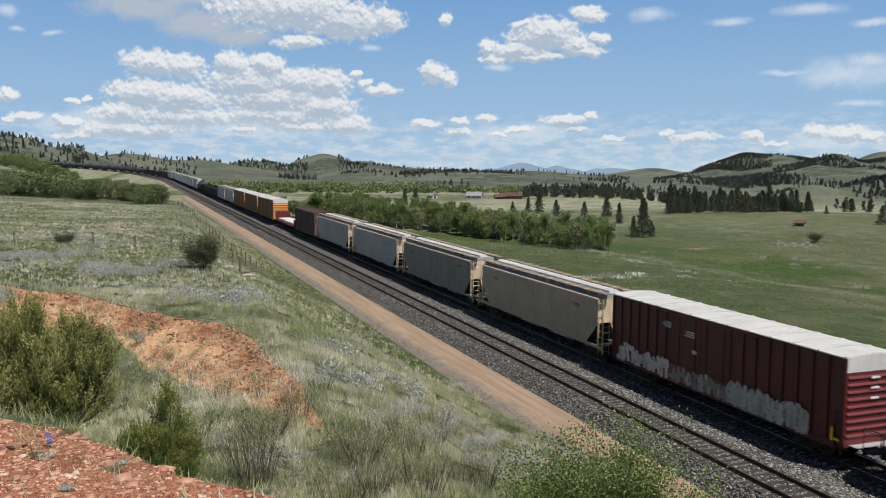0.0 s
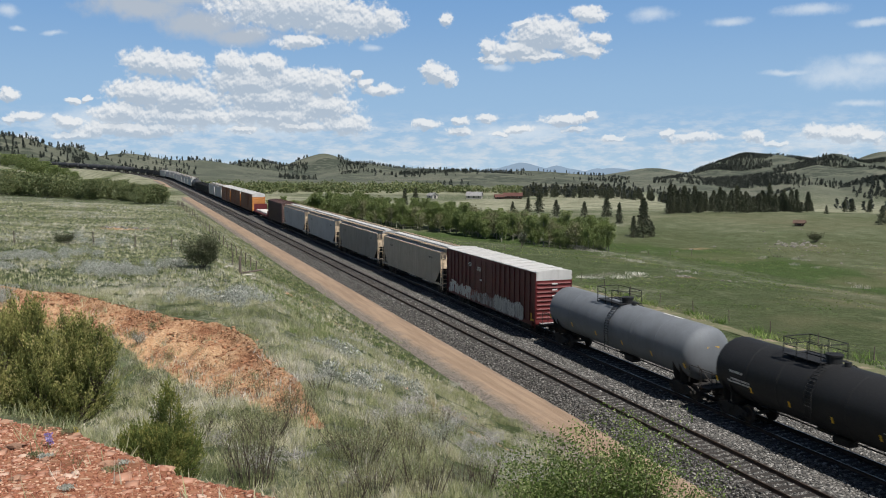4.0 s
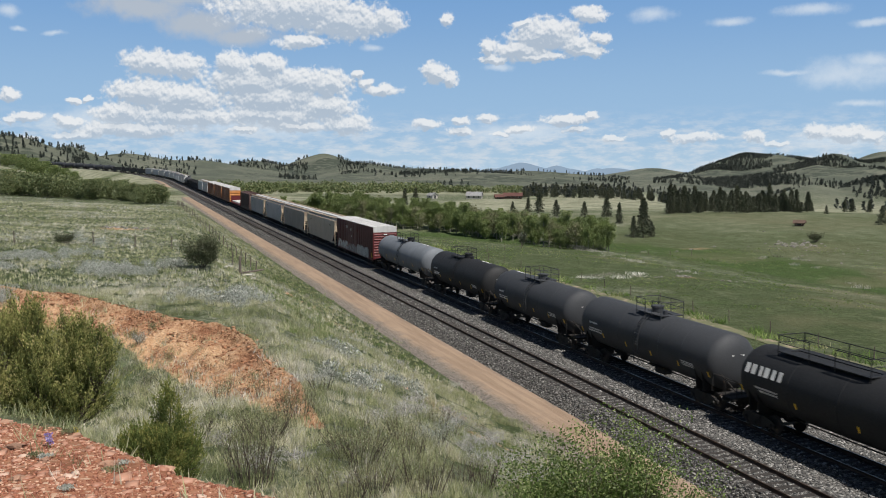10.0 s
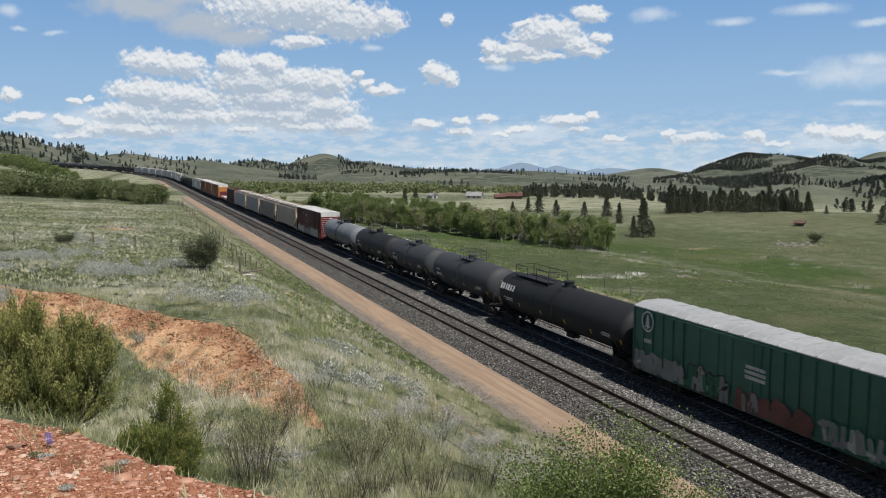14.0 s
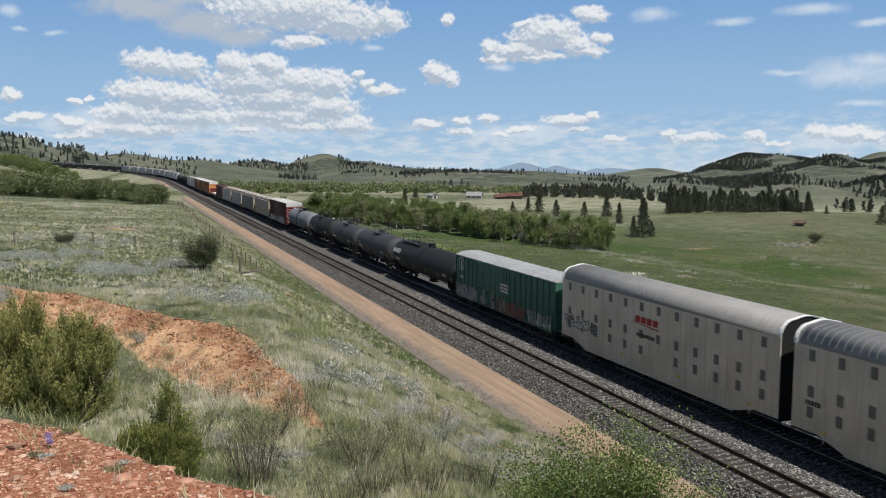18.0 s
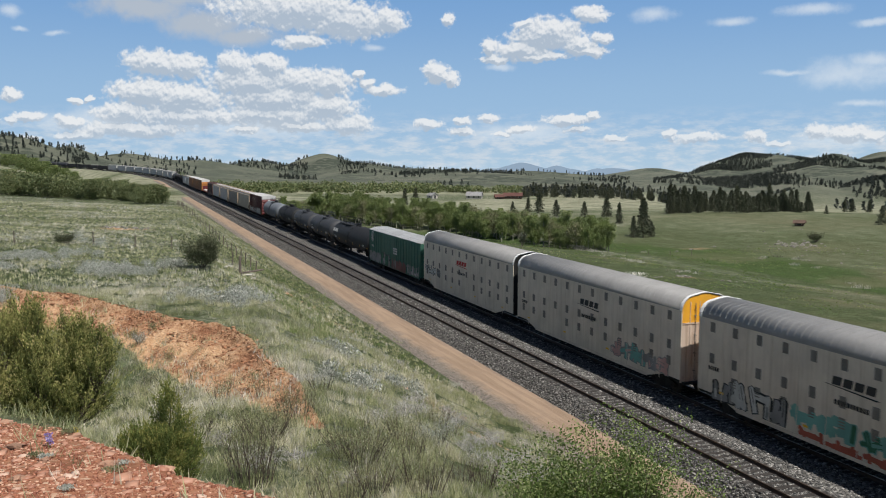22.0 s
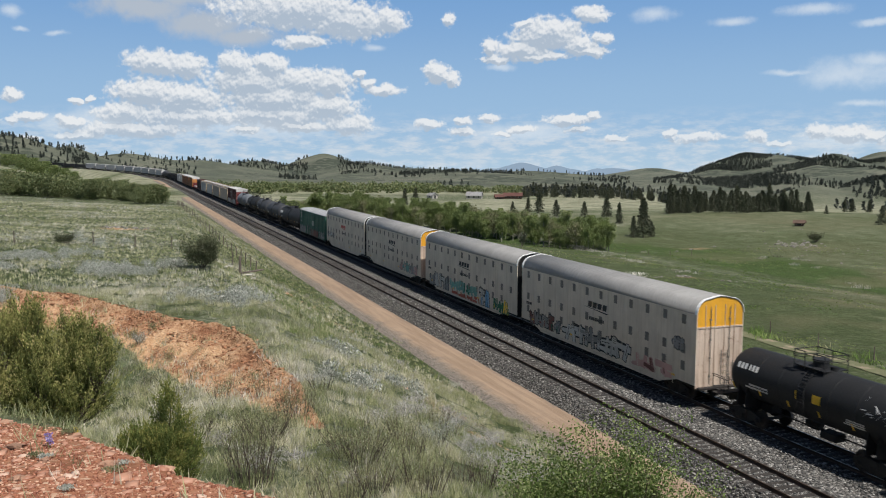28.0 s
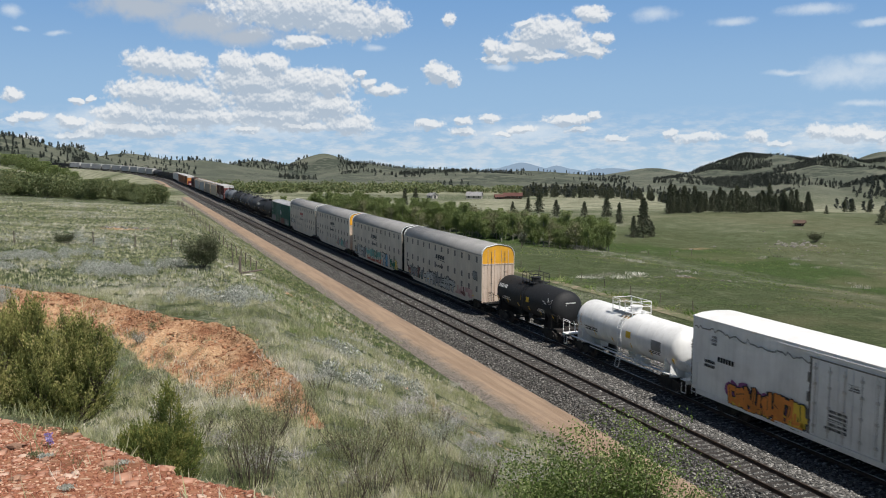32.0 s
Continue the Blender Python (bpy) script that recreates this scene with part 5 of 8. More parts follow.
        if logo:
            for i in range(6):
                stencil(shell, MARK_WHITE, 0, h - 0.95 - i * logo * 0.33, centre + 0.55, logo * 0.24, logo * 0.34, 1, seed=seed + i, name="logo_shape", bow=(centre, r))
        # end lettering, low side lettering and bars along the top
        letter = letter or (MARK_DARK if side_walk else MARK_WHITE)
        low = MARK_WHITE if letter is MARK_YELLOW else letter
        if letter is not MARK_YELLOW:
            stencil(shell, low, 0, h - 2.3, centre - 0.35, 1.7, 0.26, 2, seed=seed + 40, bow=(centre, r))
            stencil(shell, low, 0, -h + 2.4, centre - 0.40, 1.2, 0.26, 3, seed=seed + 41, bow=(centre, r))
        if top_bar is not None:
            for q in (0, 1):
                y0 = top_bar + q * 1.0
                bm = bmesh.new()
                vs = [bm.verts.new(((r + 0.008) * math.sin(t), yy, centre + (r + 0.008) * math.cos(t))) for t, yy in ((0.02, y0), (0.14, y0), (0.14, y0 + 0.9), (0.02, y0 + 0.9))]
                bm.faces.new(vs)
                bmesh.ops.recalc_face_normals(bm, faces=bm.faces)
                if bm.faces[:][0].normal.z < 0:
                    bmesh.ops.reverse_faces(bm, faces=bm.faces)
                part("top_marking", bm, MARK_WHITE, shell, "white bar on the tank top")
        bm = bmesh.new()
        rng = random.Random(seed)
        for rr in range(1 if letter is MARK_YELLOW else 3):
            xx = -0.35
            z = centre + 0.45 - rr * 0.13
            wd = 0.75 if rr == 0 else 0.45
            while xx < -0.35 + wd:
                cw = rng.uniform(0.05, 0.08)
                yy = -h + head * 0.08 - 0.03
                bm.faces.new([bm.verts.new(p) for p in ((xx, yy, z - 0.045), (xx + cw, yy, z - 0.045), (xx + cw, yy, z + 0.045), (xx, yy, z + 0.045))])
                xx += cw + 0.025
        tagged(part("stencil", bm, letter, shell), kind="stuff")
    running_gear(car, L, 2.1, spin=spin)
    return car


# ---------------------------------------------------------------- covered hoppers
def hopper_car(L, side_mat, label, edge_mat=None, cover_mat=None, spin=False, eave=4.28, peak=4.62, simple=False):
    car = thing("covered_hopper", label)
    edge_mat = edge_mat or side_mat
    cover_mat = cover_mat or GALV
    h, w, sill = L / 2, 1.5, 1.22
    body = h - 0.75
    # body: side sheets whose lower corners rise over the end slope sheets
    for sx in (-1, 1):
        pts = [(-body, 2.7), (-body + 0.55, 2.1), (-body + 1.5, sill), (body - 1.5, sill), (body - 0.55, 2.1), (body, 2.7), (body, eave), (-body, eave)]
        bm = bmesh.new()
        a = [bm.verts.new((sx * w, y, z)) for y, z in pts]
        b = [bm.verts.new((sx * (w - 0.03), y, z)) for y, z in pts]
        for i in range(len(pts)):
            j = (i + 1) % len(pts)
            bm.faces.new((a[i], a[j], b[j], b[i]))
        bm.faces.new(a if sx > 0 else a[::-1])
        bm.faces.new(b[::-1] if sx > 0 else b)
        wall = part("side_wall", bm, side_mat, car)
        part("side_sill", boxes(((min(sx * (w + 0.01), sx * (w - 0.12)), -h + 0.1, sill - 0.18), (max(sx * (w + 0.01), sx * (w - 0.12)), h - 0.1, sill)), bevel=0.012), side_mat, car)
        part("top_edge", boxes(((min(sx * (w + 0.03), sx * (w - 0.10)), -body, eave - 0.10), (max(sx * (w + 0.03), sx * (w - 0.10)), body, eave + 0.02)), bevel=0.012), edge_mat, wall)
        if not simple:
            for i in range(1, 9):
                y = -body + 2 * body * i / 9
                part("seam", boxes(((min(sx * w, sx * (w + 0.008)), y - 0.03, sill + 0.02), (max(sx * w, sx * (w + 0.008)), y + 0.03, eave - 0.11))), side_mat, wall)
            for k in (-0.35, 0.0, 0.35):
                stencil(wall, MARK_DARK, -w - 0.012, k * 2 * body, 3.5, 1.2, 0.16, 2, seed=int(k * 10) + 7) if sx < 0 and k else None
    for sgn in (-1, 1):
        yb = sgn * body
        # end sheet and slope sheet
        bm = bmesh.new()
        bm2 = bmesh.new()
        for q, (p0, p1) in ((bm, ((yb, 2.7), (yb, eave + 0.05))), (bm2, ((yb, 2.7), (yb - sgn * 1.5, sill)))):
            (ya, za), (yc, zc) = p0, p1
            v = [q.verts.new(p) for p in ((-w + 0.03, ya, za), (w - 0.03, ya, za), (w - 0.03, yc, zc), (-w + 0.03, yc, zc))]
            v2 = [q.verts.new((p.co.x, p.co.y - sgn * 0.03, p.co.z)) for p in v]
            q.faces.new(v)
            q.faces.new(v2[::-1])
            for i in range(4):
                j = (i + 1) % 4
                q.faces.new((v[i], v2[i], v2[j], v[j]))
        end = part("end_sheet", bm, edge_mat, car)
        part("slope_sheet", bm2, UNDER if not simple else side_mat, car)
        part("end_platform", boxes(((-w, min(sgn * h, sgn * (body - 0.8)), sill - 0.12), (w, max(sgn * h, sgn * (body - 0.8)), sill - 0.06)), ((-0.35, min(sgn * h, sgn * (h - 3)), 0.74), (0.35, max(sgn * h, sgn * (h - 3)), 1.1))), UNDER, car)
        bm = bmesh.new()
        for sx in (-1, 1):
            box(bm, (sx * (w - 0.05) - 0.05, yb - 0.05, sill - 0.06), (sx * (w - 0.05) + 0.05, yb + 0.05, 2.75))
            rod(bm, (sx * 0.5, sgn * (h - 0.05), sill - 0.05), (sx * 0.5, yb, 2.7), 0.05, 5)
        part("corner_post", bm, edge_mat, car)
        if not simple:
            for sx in (-1, 1):
                ladder(car, edge_mat, sgn * (h - 0.1), sx * 1.45 - 0.02 if sx > 0 else -1.47, sx * 1.45 - 0.45 if sx > 0 else -1.02, sill - 0.5, eave + 0.1, 9, "x")
                ladder(car, edge_mat, sx * 1.5, sgn * (h - 0.15), sgn * (h - 0.6), sill - 0.5, eave, 8)
            bm = bmesh.new()
            pipe(bm, [(-1.45, sgn * (h - 0.1), 3.1), (1.45, sgn * (h - 0.1), 3.1)], 0.02, 5)
            pipe(bm, [(-1.45, sgn * (h - 0.1), 2.2), (1.45, sgn * (h - 0.1), 2.2)], 0.02, 5)
            part("grab_iron", bm, edge_mat, car)
    # roof, trough hatch and running boards
    bm = bmesh.new()
    extrude(bm, [(-w, eave), (w, eave), (0.85, peak - 0.10), (0.0, peak - 0.03), (-0.85, peak - 0.10)], -body, body)
    roof = part("roof", bm, edge_mat if simple else GALV, car)
    covers = 5 if not simple else 2
    for i in range(covers):
        y0, y1 = -body + 0.5 + (2 * body - 1.0) * i / covers, -body + 0.5 + (2 * body - 1.0) * (i + 1) / covers
        bm = bmesh.new()
        extrude(bm, [(-0.34, peak - 0.06), (0.34, peak - 0.06), (0.36, peak + 0.06), (0.2, peak + 0.14), (-0.2, peak + 0.14), (-0.36, peak + 0.06)], y0 + 0.03, y1 - 0.03)
        part("hatch_cover", bm, cover_mat, roof, "pale trough hatch cover")
    for sx in (-1, 1):
        items = [((min(sx * 0.80, sx * 1.36), -h + 0.15, peak + 0.015), (max(sx * 0.80, sx * 1.36), h - 0.15, peak + 0.045))]
        part("running_board", boxes(*items), WALKWAY, roof, "rusty roof walkway")
        if not simple:
            m = kept("board_bracket", lambda: (boxes(((-0.30, -0.03, -0.16), (0.30, 0.03, 0.0))), [GALV], False))
            for i in range(14):
                shared("bracket", m, roof, Matrix.Translation((sx * 1.08, -body + 0.2 + (2 * body - 0.4) * i / 13, peak + 0.012)))
            strip_m = kept("board_slat", lambda: (boxes(((-0.29, -0.02, 0.0), (0.29, 0.02, 0.022))), [CREAM], False))
            for i in range(14):
                shared("cross_slat", strip_m, roof, Matrix.Translation((sx * 1.08, -body + 0.8 + (2 * body - 1.6) * i / 13, peak + 0.046)))
    # outlet hoppers
    for k in (-1, 0, 1) if not simple else (0,):
        cy = k * body * 0.55
        bm = bmesh.new()
        top = [(-1.1, cy - 1.7, sill), (1.1, cy - 1.7, sill), (1.1, cy + 1.7, sill), (-1.1, cy + 1.7, sill)]
        bot = [(-0.5, cy - 0.4, 0.48), (0.5, cy - 0.4, 0.48), (0.5, cy + 0.4, 0.48), (-0.5, cy + 0.4, 0.48)]
        a, b = [bm.verts.new(p) for p in top], [bm.verts.new(p) for p in bot]
        for i in range(4):
            j = (i + 1) % 4
            bm.faces.new((a[j], a[i], b[i], b[j]))
        bm.faces.new(b[::-1])
        bm.faces.new(a)
        box(bm, (-0.75, cy - 0.5, 0.42), (0.75, cy + 0.5, 0.5))
        part("outlet", bm, UNDER, car)
    running_gear(car, L, 2.0, spin=spin)
    return car


# ---------------------------------------------------------------- enclosed car carriers in two joined units
def rack_profile(w=1.52, low=0.80, top=5.97):
    pts = [(-w, low), (-w, 5.00)]
    for i in range(1, 7):
        a = math.pi / 2 * i / 6
        pts.append((-w + 0.80 * (1 - math.cos(a)), 5.00 + 0.84 * math.sin(a)))
    pts.append((-0.3, top - 0.03))
    pts.append((0, top))
    return pts


def rack_unit(L, label, outer, spin=False, logo_mat=None, seed=1, sprays=()):
    """One unit; outer is -1 or 1: the end that has doors and its own truck. The other end rests on the joint."""
    car = thing("autorack_car", label)
    h, w = L / 2, 1.52
    prof = rack_profile()
    # sides: panels whose lower edge is cut up over the trucks
    pitch = (L - 0.5) / 12
    vent = kept("vent", lambda: (vent_mesh(), [VENT, RACKGREY], False))
    seam = kept("rack_seam", lambda: (boxes(((-0.014, -0.02, 0.82), (0.004, 0.02, 4.98))), [RACKGREY], False))
    for sx in (-1, 1):
        pts = [(-h, 1.12), (-h + 1.6, 1.12), (-h + 3.2, 0.68), (h - 3.2, 0.68), (h - 1.6, 1.12), (h, 1.12), (h, 5.01), (-h, 5.01)]
        bm = bmesh.new()
        a = [bm.verts.new((sx * w, y, z)) for y, z in pts]
        b = [bm.verts.new((sx * (w - 0.05), y, z)) for y, z in pts]
        for i in range(len(pts)):
            j = (i + 1) % len(pts)
            bm.faces.new((a[i], a[j], b[j], b[i]))
        bm.faces.new(a if sx > 0 else a[::-1])
        bm.faces.new(b[::-1] if sx > 0 else b)
        bmesh.ops.recalc_face_normals(bm, faces=bm.faces)
        wall = part("side_wall", bm, RACKGREY, car)
        flip = Matrix.Identity(4) if sx < 0 else Matrix.Rotation(math.pi, 4, "Z")
        for i in range(12):
            y = -h + 0.25 + pitch * (i + 0.5)
            for z in (4.60, 2.96, 2.02):
                if z < 2.5 and (i * 7 + seed) % 11 == 3:
                    continue
                shared("vent", vent, wall, Matrix.Translation((sx * w, y, z)) @ flip)
        for i in range(1, 12):
            shared("seam", seam, wall, Matrix.Translation((sx * w, -h + 0.25 + pitch * i, 0)) @ flip)
        part("sill", boxes(((min(sx * w, sx * (w + 0.03)), -h + 3.2, 0.62), (max(sx * w, sx * (w + 0.03)), h - 3.2, 0.78)), bevel=0.01), RACKGREY, wall)
        bm = bmesh.new()
        for i in range(4):
            y = -h + 2.0 + (L - 4) * i / 3
            box(bm, (min(sx * w, sx * (w + 0.01)), y - 0.16, 1.25), (max(sx * w, sx * (w + 0.01)), y + 0.16, 1.36))
        part("reflector", bm, MARK_YELLOW, wall)
    # roof shell with cross seams
    arc = prof[1:]
    full = arc + [(-x, z) for x, z in arc[-2::-1]]
    inner = [(x * 0.97, z - 0.05) for x, z in full[::-1]]
    bm = bmesh.new()
    extrude(bm, (full + inner)[::-1], -h, h)
    bmesh.ops.recalc_face_normals(bm, faces=bm.faces)
    roof = part("roof", bm, RACKROOF, car, smooth=True)
    band = kept("roof_band", lambda: (band_mesh(full[1:-1], 0.012, 0.010), [RACKROOF], False))
    for i in range(49):
        shared("roof_seam", band, roof, Matrix.Translation((0, -h + 0.3 + (L - 0.6) * i / 48, 0)))
    for sgn in (-1, 1):
        hoop = part("end_hoop", band_mesh(full, 0.10, 0.03), WHITE, roof, "white end hoop")
        hoop.location = (0, sgn * (h - 0.06), 0)
    # ends
    ring = [(-w + 0.03, 0.95)] + [(x * 0.98, z - 0.03) for x, z in full] + [(w - 0.03, 0.95)]
    for sgn in (-1, 1):
        y = sgn * (h - 0.02)
        if sgn != outer:
            part("inner_end", extrude(bmesh.new(), ring, min(y, y - sgn * 0.04), max(y, y - sgn * 0.04)), RUBBER, car, "black weather seal")
            continue
        cut = 4.28
        low_ring = [(-w + 0.03, 0.95), (-w + 0.03, cut), (w - 0.03, cut), (w - 0.03, 0.95)]
        high_ring = [(-w + 0.03, cut)] + [(x * 0.98, z - 0.03) for x, z in full if z > cut] + [(w - 0.03, cut)]
        end = part("end_door", extrude(bmesh.new(), low_ring, min(y, y - sgn * 0.04), max(y, y - sgn * 0.04)), RACKEND, car, "pale folding end door with rust streaks")
        part("upper_door", extrude(bmesh.new(), high_ring, min(y, y - sgn * 0.04), max(y, y - sgn * 0.04)), YELLOW, end, "yellow upper door panel")
        bm = bmesh.new()
        for x in (-0.95, -0.32, 0.32, 0.95):
            box(bm, (x - 0.02, min(y, y + sgn * 0.03), 1.0), (x + 0.02, max(y, y + sgn * 0.03), 5.5))
        box(bm, (-w + 0.05, min(y, y + sgn * 0.035), cut - 0.04), (w - 0.05, max(y, y + sgn * 0.035), cut + 0.04))
        part("door_bar", bm, RACKEND, end)
        for x in (-0.62, 0.62):
            bm = bmesh.new()
            rod(bm, (x, y + sgn * 0.06, 1.1), (x, y + sgn * 0.06, 5.4), 0.02, 5)
            for z in (1.6, 2.6, 3.6, 4.7):
                box(bm, (x - 0.05, min(y, y + sgn * 0.08), z - 0.04), (x + 0.05, max(y, y + sgn * 0.08), z + 0.04))
            part("lock_rod", bm, VENT, end)
        ladder(end, VENT, y + sgn * 0.08, 0.1, 0.5, 1.0, 3.0, 6, "x")
        ladder(end, VENT, y + sgn * 0.08, 0.85, 1.3, 1.0, 2.4, 4, "x")
        part("draft_gear", boxes(((-1.4, min(sgn * h, sgn * (h + 0.25)), 0.92), (1.4, max(sgn * h, sgn * (h + 0.25)), 1.02)), ((-0.35, min(sgn * (h - 3), sgn * (h + 0.5)), 0.72), (0.35, max(sgn * (h - 3), sgn * (h + 0.5)), 0.95)), bevel=0.01), UNDER, car)
    part("floor", boxes(((-w + 0.06, -h + 0.05, 1.0), (w - 0.06, h - 0.05, 1.12)), ((-0.5, -h + 3.3, 0.72), (0.5, h - 3.3, 1.0))), UNDER, car)
    # side lettering drawn as plain shapes
    lm = logo_mat or MARK_DARK
    bm = bmesh.new()
    yl, zl = 0.4 * (1 if outer > 0 else -1), 3.55
    for i in range(4):
        y0 = yl + 1.15 - i * 0.62
        bm.faces.new([bm.verts.new((-w - 0.02, yy, zz)) for yy, zz in ((y0, zl + 0.08), (y0 - 0.50, zl + 0.08), (y0 - 0.58, zl + 0.46), (y0 - 0.08, zl + 0.46))])
    bm.faces.new([bm.verts.new((-w - 0.02, yy, zz)) for yy, zz in ((yl + 1.6, zl + 0.04), (yl - 1.3, zl - 0.12), (yl - 1.5, zl - 0.05), (yl + 1.5, zl - 0.08 + 0.14))])
    bmesh.ops.recalc_face_normals(bm, faces=bm.faces)
    part("logo_shape", bm, [lm], car)
    stencil(car, MARK_DARK, -w - 0.02, yl, zl - 0.65, 1.9, 0.22, 1, seed=seed)
    stencil(car, MARK_DARK, -w - 0.02, h - 1.3, 2.45, 0.9, 0.22, 1, seed=seed + 3)
    for args in sprays:
        graffiti(car, -w - 0.004, *args[:4], **args[4])
    running_gear(car, L, 2.3, ends=(True if outer < 0 else None, True if outer > 0 else None), spin=spin)
    return car


def vent_mesh():
    """A mesh-covered side opening with a frame and slats."""
    bm = boxes(((-0.006, -0.19, -0.26), (0.004, 0.19, 0.26)))
    for i in range(4):
        z = -0.195 + 0.13 * i
        box(bm, (-0.014, -0.18, z - 0.03), (-0.005, 0.18, z + 0.03))
    return bm


def band_mesh(arc, wide, proud=0.014):
    """A strap over the roof's curve."""
    outer = []
    for i, (x, z) in enumerate(arc):
        a = arc[max(0, i - 1)]
        b = arc[min(len(arc) - 1, i + 1)]
        t = Vector((b[0] - a[0], b[1] - a[1])).normalized()
        outer.append((x - t.y * proud, z + t.x * proud))
    bm = bmesh.new()
    extrude(bm, (outer + arc[::-1])[::-1], -wide, wide)
    bmesh.ops.recalc_face_normals(bm, faces=bm.faces)
    return bm


# ---------------------------------------------------------------- flat car with bulkheads
def flat_car(L, label):
    car = thing("flat_car", label)
    h = L / 2
    part("deck", boxes(((-1.5, -h, 0.95), (1.5, h, 1.15)), ((-0.5, -h, 0.7), (0.5, h, 0.95)), bevel=0.01), OXIDE_END, car)
    for sgn in (-1, 1):
        y = sgn * (h - 0.2)
        bm = boxes(((-1.45, y - 0.08, 1.15), (1.45, y + 0.08, 2.75 if sgn > 0 else 2.2)), bevel=0.01)
        for x in (-1.2, -0.4, 0.4, 1.2):
            box(bm, (x - 0.07, y - 0.16, 1.15), (x + 0.07, y + 0.16, 2.7 if sgn > 0 else 2.15))
        part("bulkhead", bm, OXIDE_END, car)
    part("stake_pocket", boxes(*[((-1.56, -h + 0.6 + i * 1.5, 0.97), (-1.5, -h + 0.8 + i * 1.5, 1.2)) for i in range(int((L - 1) / 1.5))]), OXIDE_END, car)
    rng = random.Random(4)
    for i in range(4):
        y0 = -h + 1.2 + i * (L - 2.4) / 4
        part("wrapped_load", boxes(((-1.2, y0, 1.16), (1.15, y0 + (L - 2.4) / 4 - 0.3, 1.5 + rng.uniform(0, 0.25))), bevel=0.05), OFFWHITE, car, "low white wrapped load")
    running_gear(car, L, 2.0)
    return car


def locomotive_like(L, label):
    """A low dark open-topped car far up the train."""
    car = thing("gondola_car", label)
    h = L / 2
    for sx in (-1, 1):
        wall = part("side_wall", boxes(((min(sx * 1.5, sx * 1.42), -h, 1.0), (max(sx * 1.5, sx * 1.42), h, 3.4)), bevel=0.01), BLACK, car)
        for i in range(11):
            y = -h + 0.2 + (L - 0.4) * i / 10
            part("side_post", boxes(((min(sx * 1.5, sx * 1.58), y - 0.07, 1.0), (max(sx * 1.5, sx * 1.58), y + 0.07, 3.4))), BLACK, wall)
    for sgn in (-1, 1):
        part("end_wall", boxes(((-1.42, min(sgn * h, sgn * (h - 0.1)), 1.0), (1.42, max(sgn * h, sgn * (h - 0.1)), 3.4)), bevel=0.01), BLACK, car)
    part("floor", boxes(((-1.42, -h + 0.1, 0.9), (1.42, h - 0.1, 1.05))), UNDER, car)
    running_gear(car, L, 1.9)
    return car


# ---------------------------------------------------------------- the consist, from the tail to the head
TRAIN = []


def couple(car, s0, s1):
    TRAIN.append((car, (s0 + s1) / 2))
    return car


def copied(src, s0, s1, label=""):
    c = copy_thing(src, Matrix.Identity(4))
    if label:
        c["label"] = label
    return couple(c, s0, s1)


# white refrigerator car
reefer = couple(box_car(21.6, 4.92, 5.14, WHITE, WHITE, SMOOTHROOF, "white insulated box car with graffiti and a plug door", ribs=0, door=(-2.0, 2.0), end_bars=5, spin=True, name="refrigerator_car", roof_panels=0, sill=0.98), -221.6, -200.0)
# white pressure tank car and the short black one ahead of it
white_tank = couple(tank_car(14.4, WHITE, "white tank car with white railings and a rust-stained top", dia=2.54, centre=2.46, rail_mat=WHITE, platform=(-0.4, 1.9), spin=True, side_walk=True, sill_mat=WHITE, seed=11, inset=1.15, rail_up=0.72, rail_out=0.68), -199.5, -185.1)
black_tank = couple(tank_car(12.4, BLACK, "short black tank car with pale lettering and top railings", dia=2.54, centre=2.46, platform=(-0.7, 1.2), spin=True, logo=0.8, seed=12, inset=0.75, rail_up=0.72, rail_out=0.68), -184.2, -171.8)
# two pairs of car carriers
rack_4 = couple(rack_unit(21.9, "pale enclosed autorack with a yellow and white end door and graffiti", -1, True, seed=4, sprays=[
    (4.6, 9.6, 1.0, 2.1, dict(fills=("green", "grey", "maroon"), seed=41, letters=5)), (-4.4, 4.2, 0.9, 2.3, dict(fills=("pale", "silver", "grey"), seed=42, letters=5)), (-8.6, -4.8, 1.0, 1.9, dict(fills=("pink", "maroon"), outline="pink", seed=43, letters=3)), (-9.9, -8.8, 2.8, 3.6, dict(fills=("grey",), seed=44, letters=2))]), -170.4, -148.5)
rack_3 = couple(rack_unit(21.9, "pale enclosed autorack with bright graffiti along its lower side", 1, True, seed=3, sprays=[
    (4.2, 9.6, 0.9, 2.2, dict(fills=("pale", "grey", "pale"), seed=31, letters=4)), (-2.6, 3.9, 1.25, 2.2, dict(fills=("teal", "teal", "green"), outline="teal", seed=32, letters=5)), (-3.4, 3.4, 0.75, 1.3, dict(fills=("red",), outline="red", seed=33, letters=4)), (-5.4, -3.4, 0.8, 2.4, dict(fills=("blue", "blue", "pale"), seed=34, letters=2)), (-9.4, -6.2, 0.85, 1.9, dict(fills=("green", "green", "yellow"), outline="green", seed=35, letters=3))]), -147.6, -125.7)
rack_2 = couple(rack_unit(21.3, "pale enclosed autorack with a yellow end door and faded graffiti", -1, True, seed=2, sprays=[(-9.4, -3.4, 1.1, 2.2, dict(fills=("teal", "orange", "grey", "pink"), outline="grey", seed=21, letters=5))]), -124.1, -102.8)
rack_1 = couple(rack_unit(21.7, "pale enclosed autorack with a red side emblem", 1, True, MARK_RED, seed=1, sprays=[(6.2, 10.2, 1.9, 2.7, dict(fills=("grey", "pale"), seed=22, letters=4))]), -101.9, -80.2)
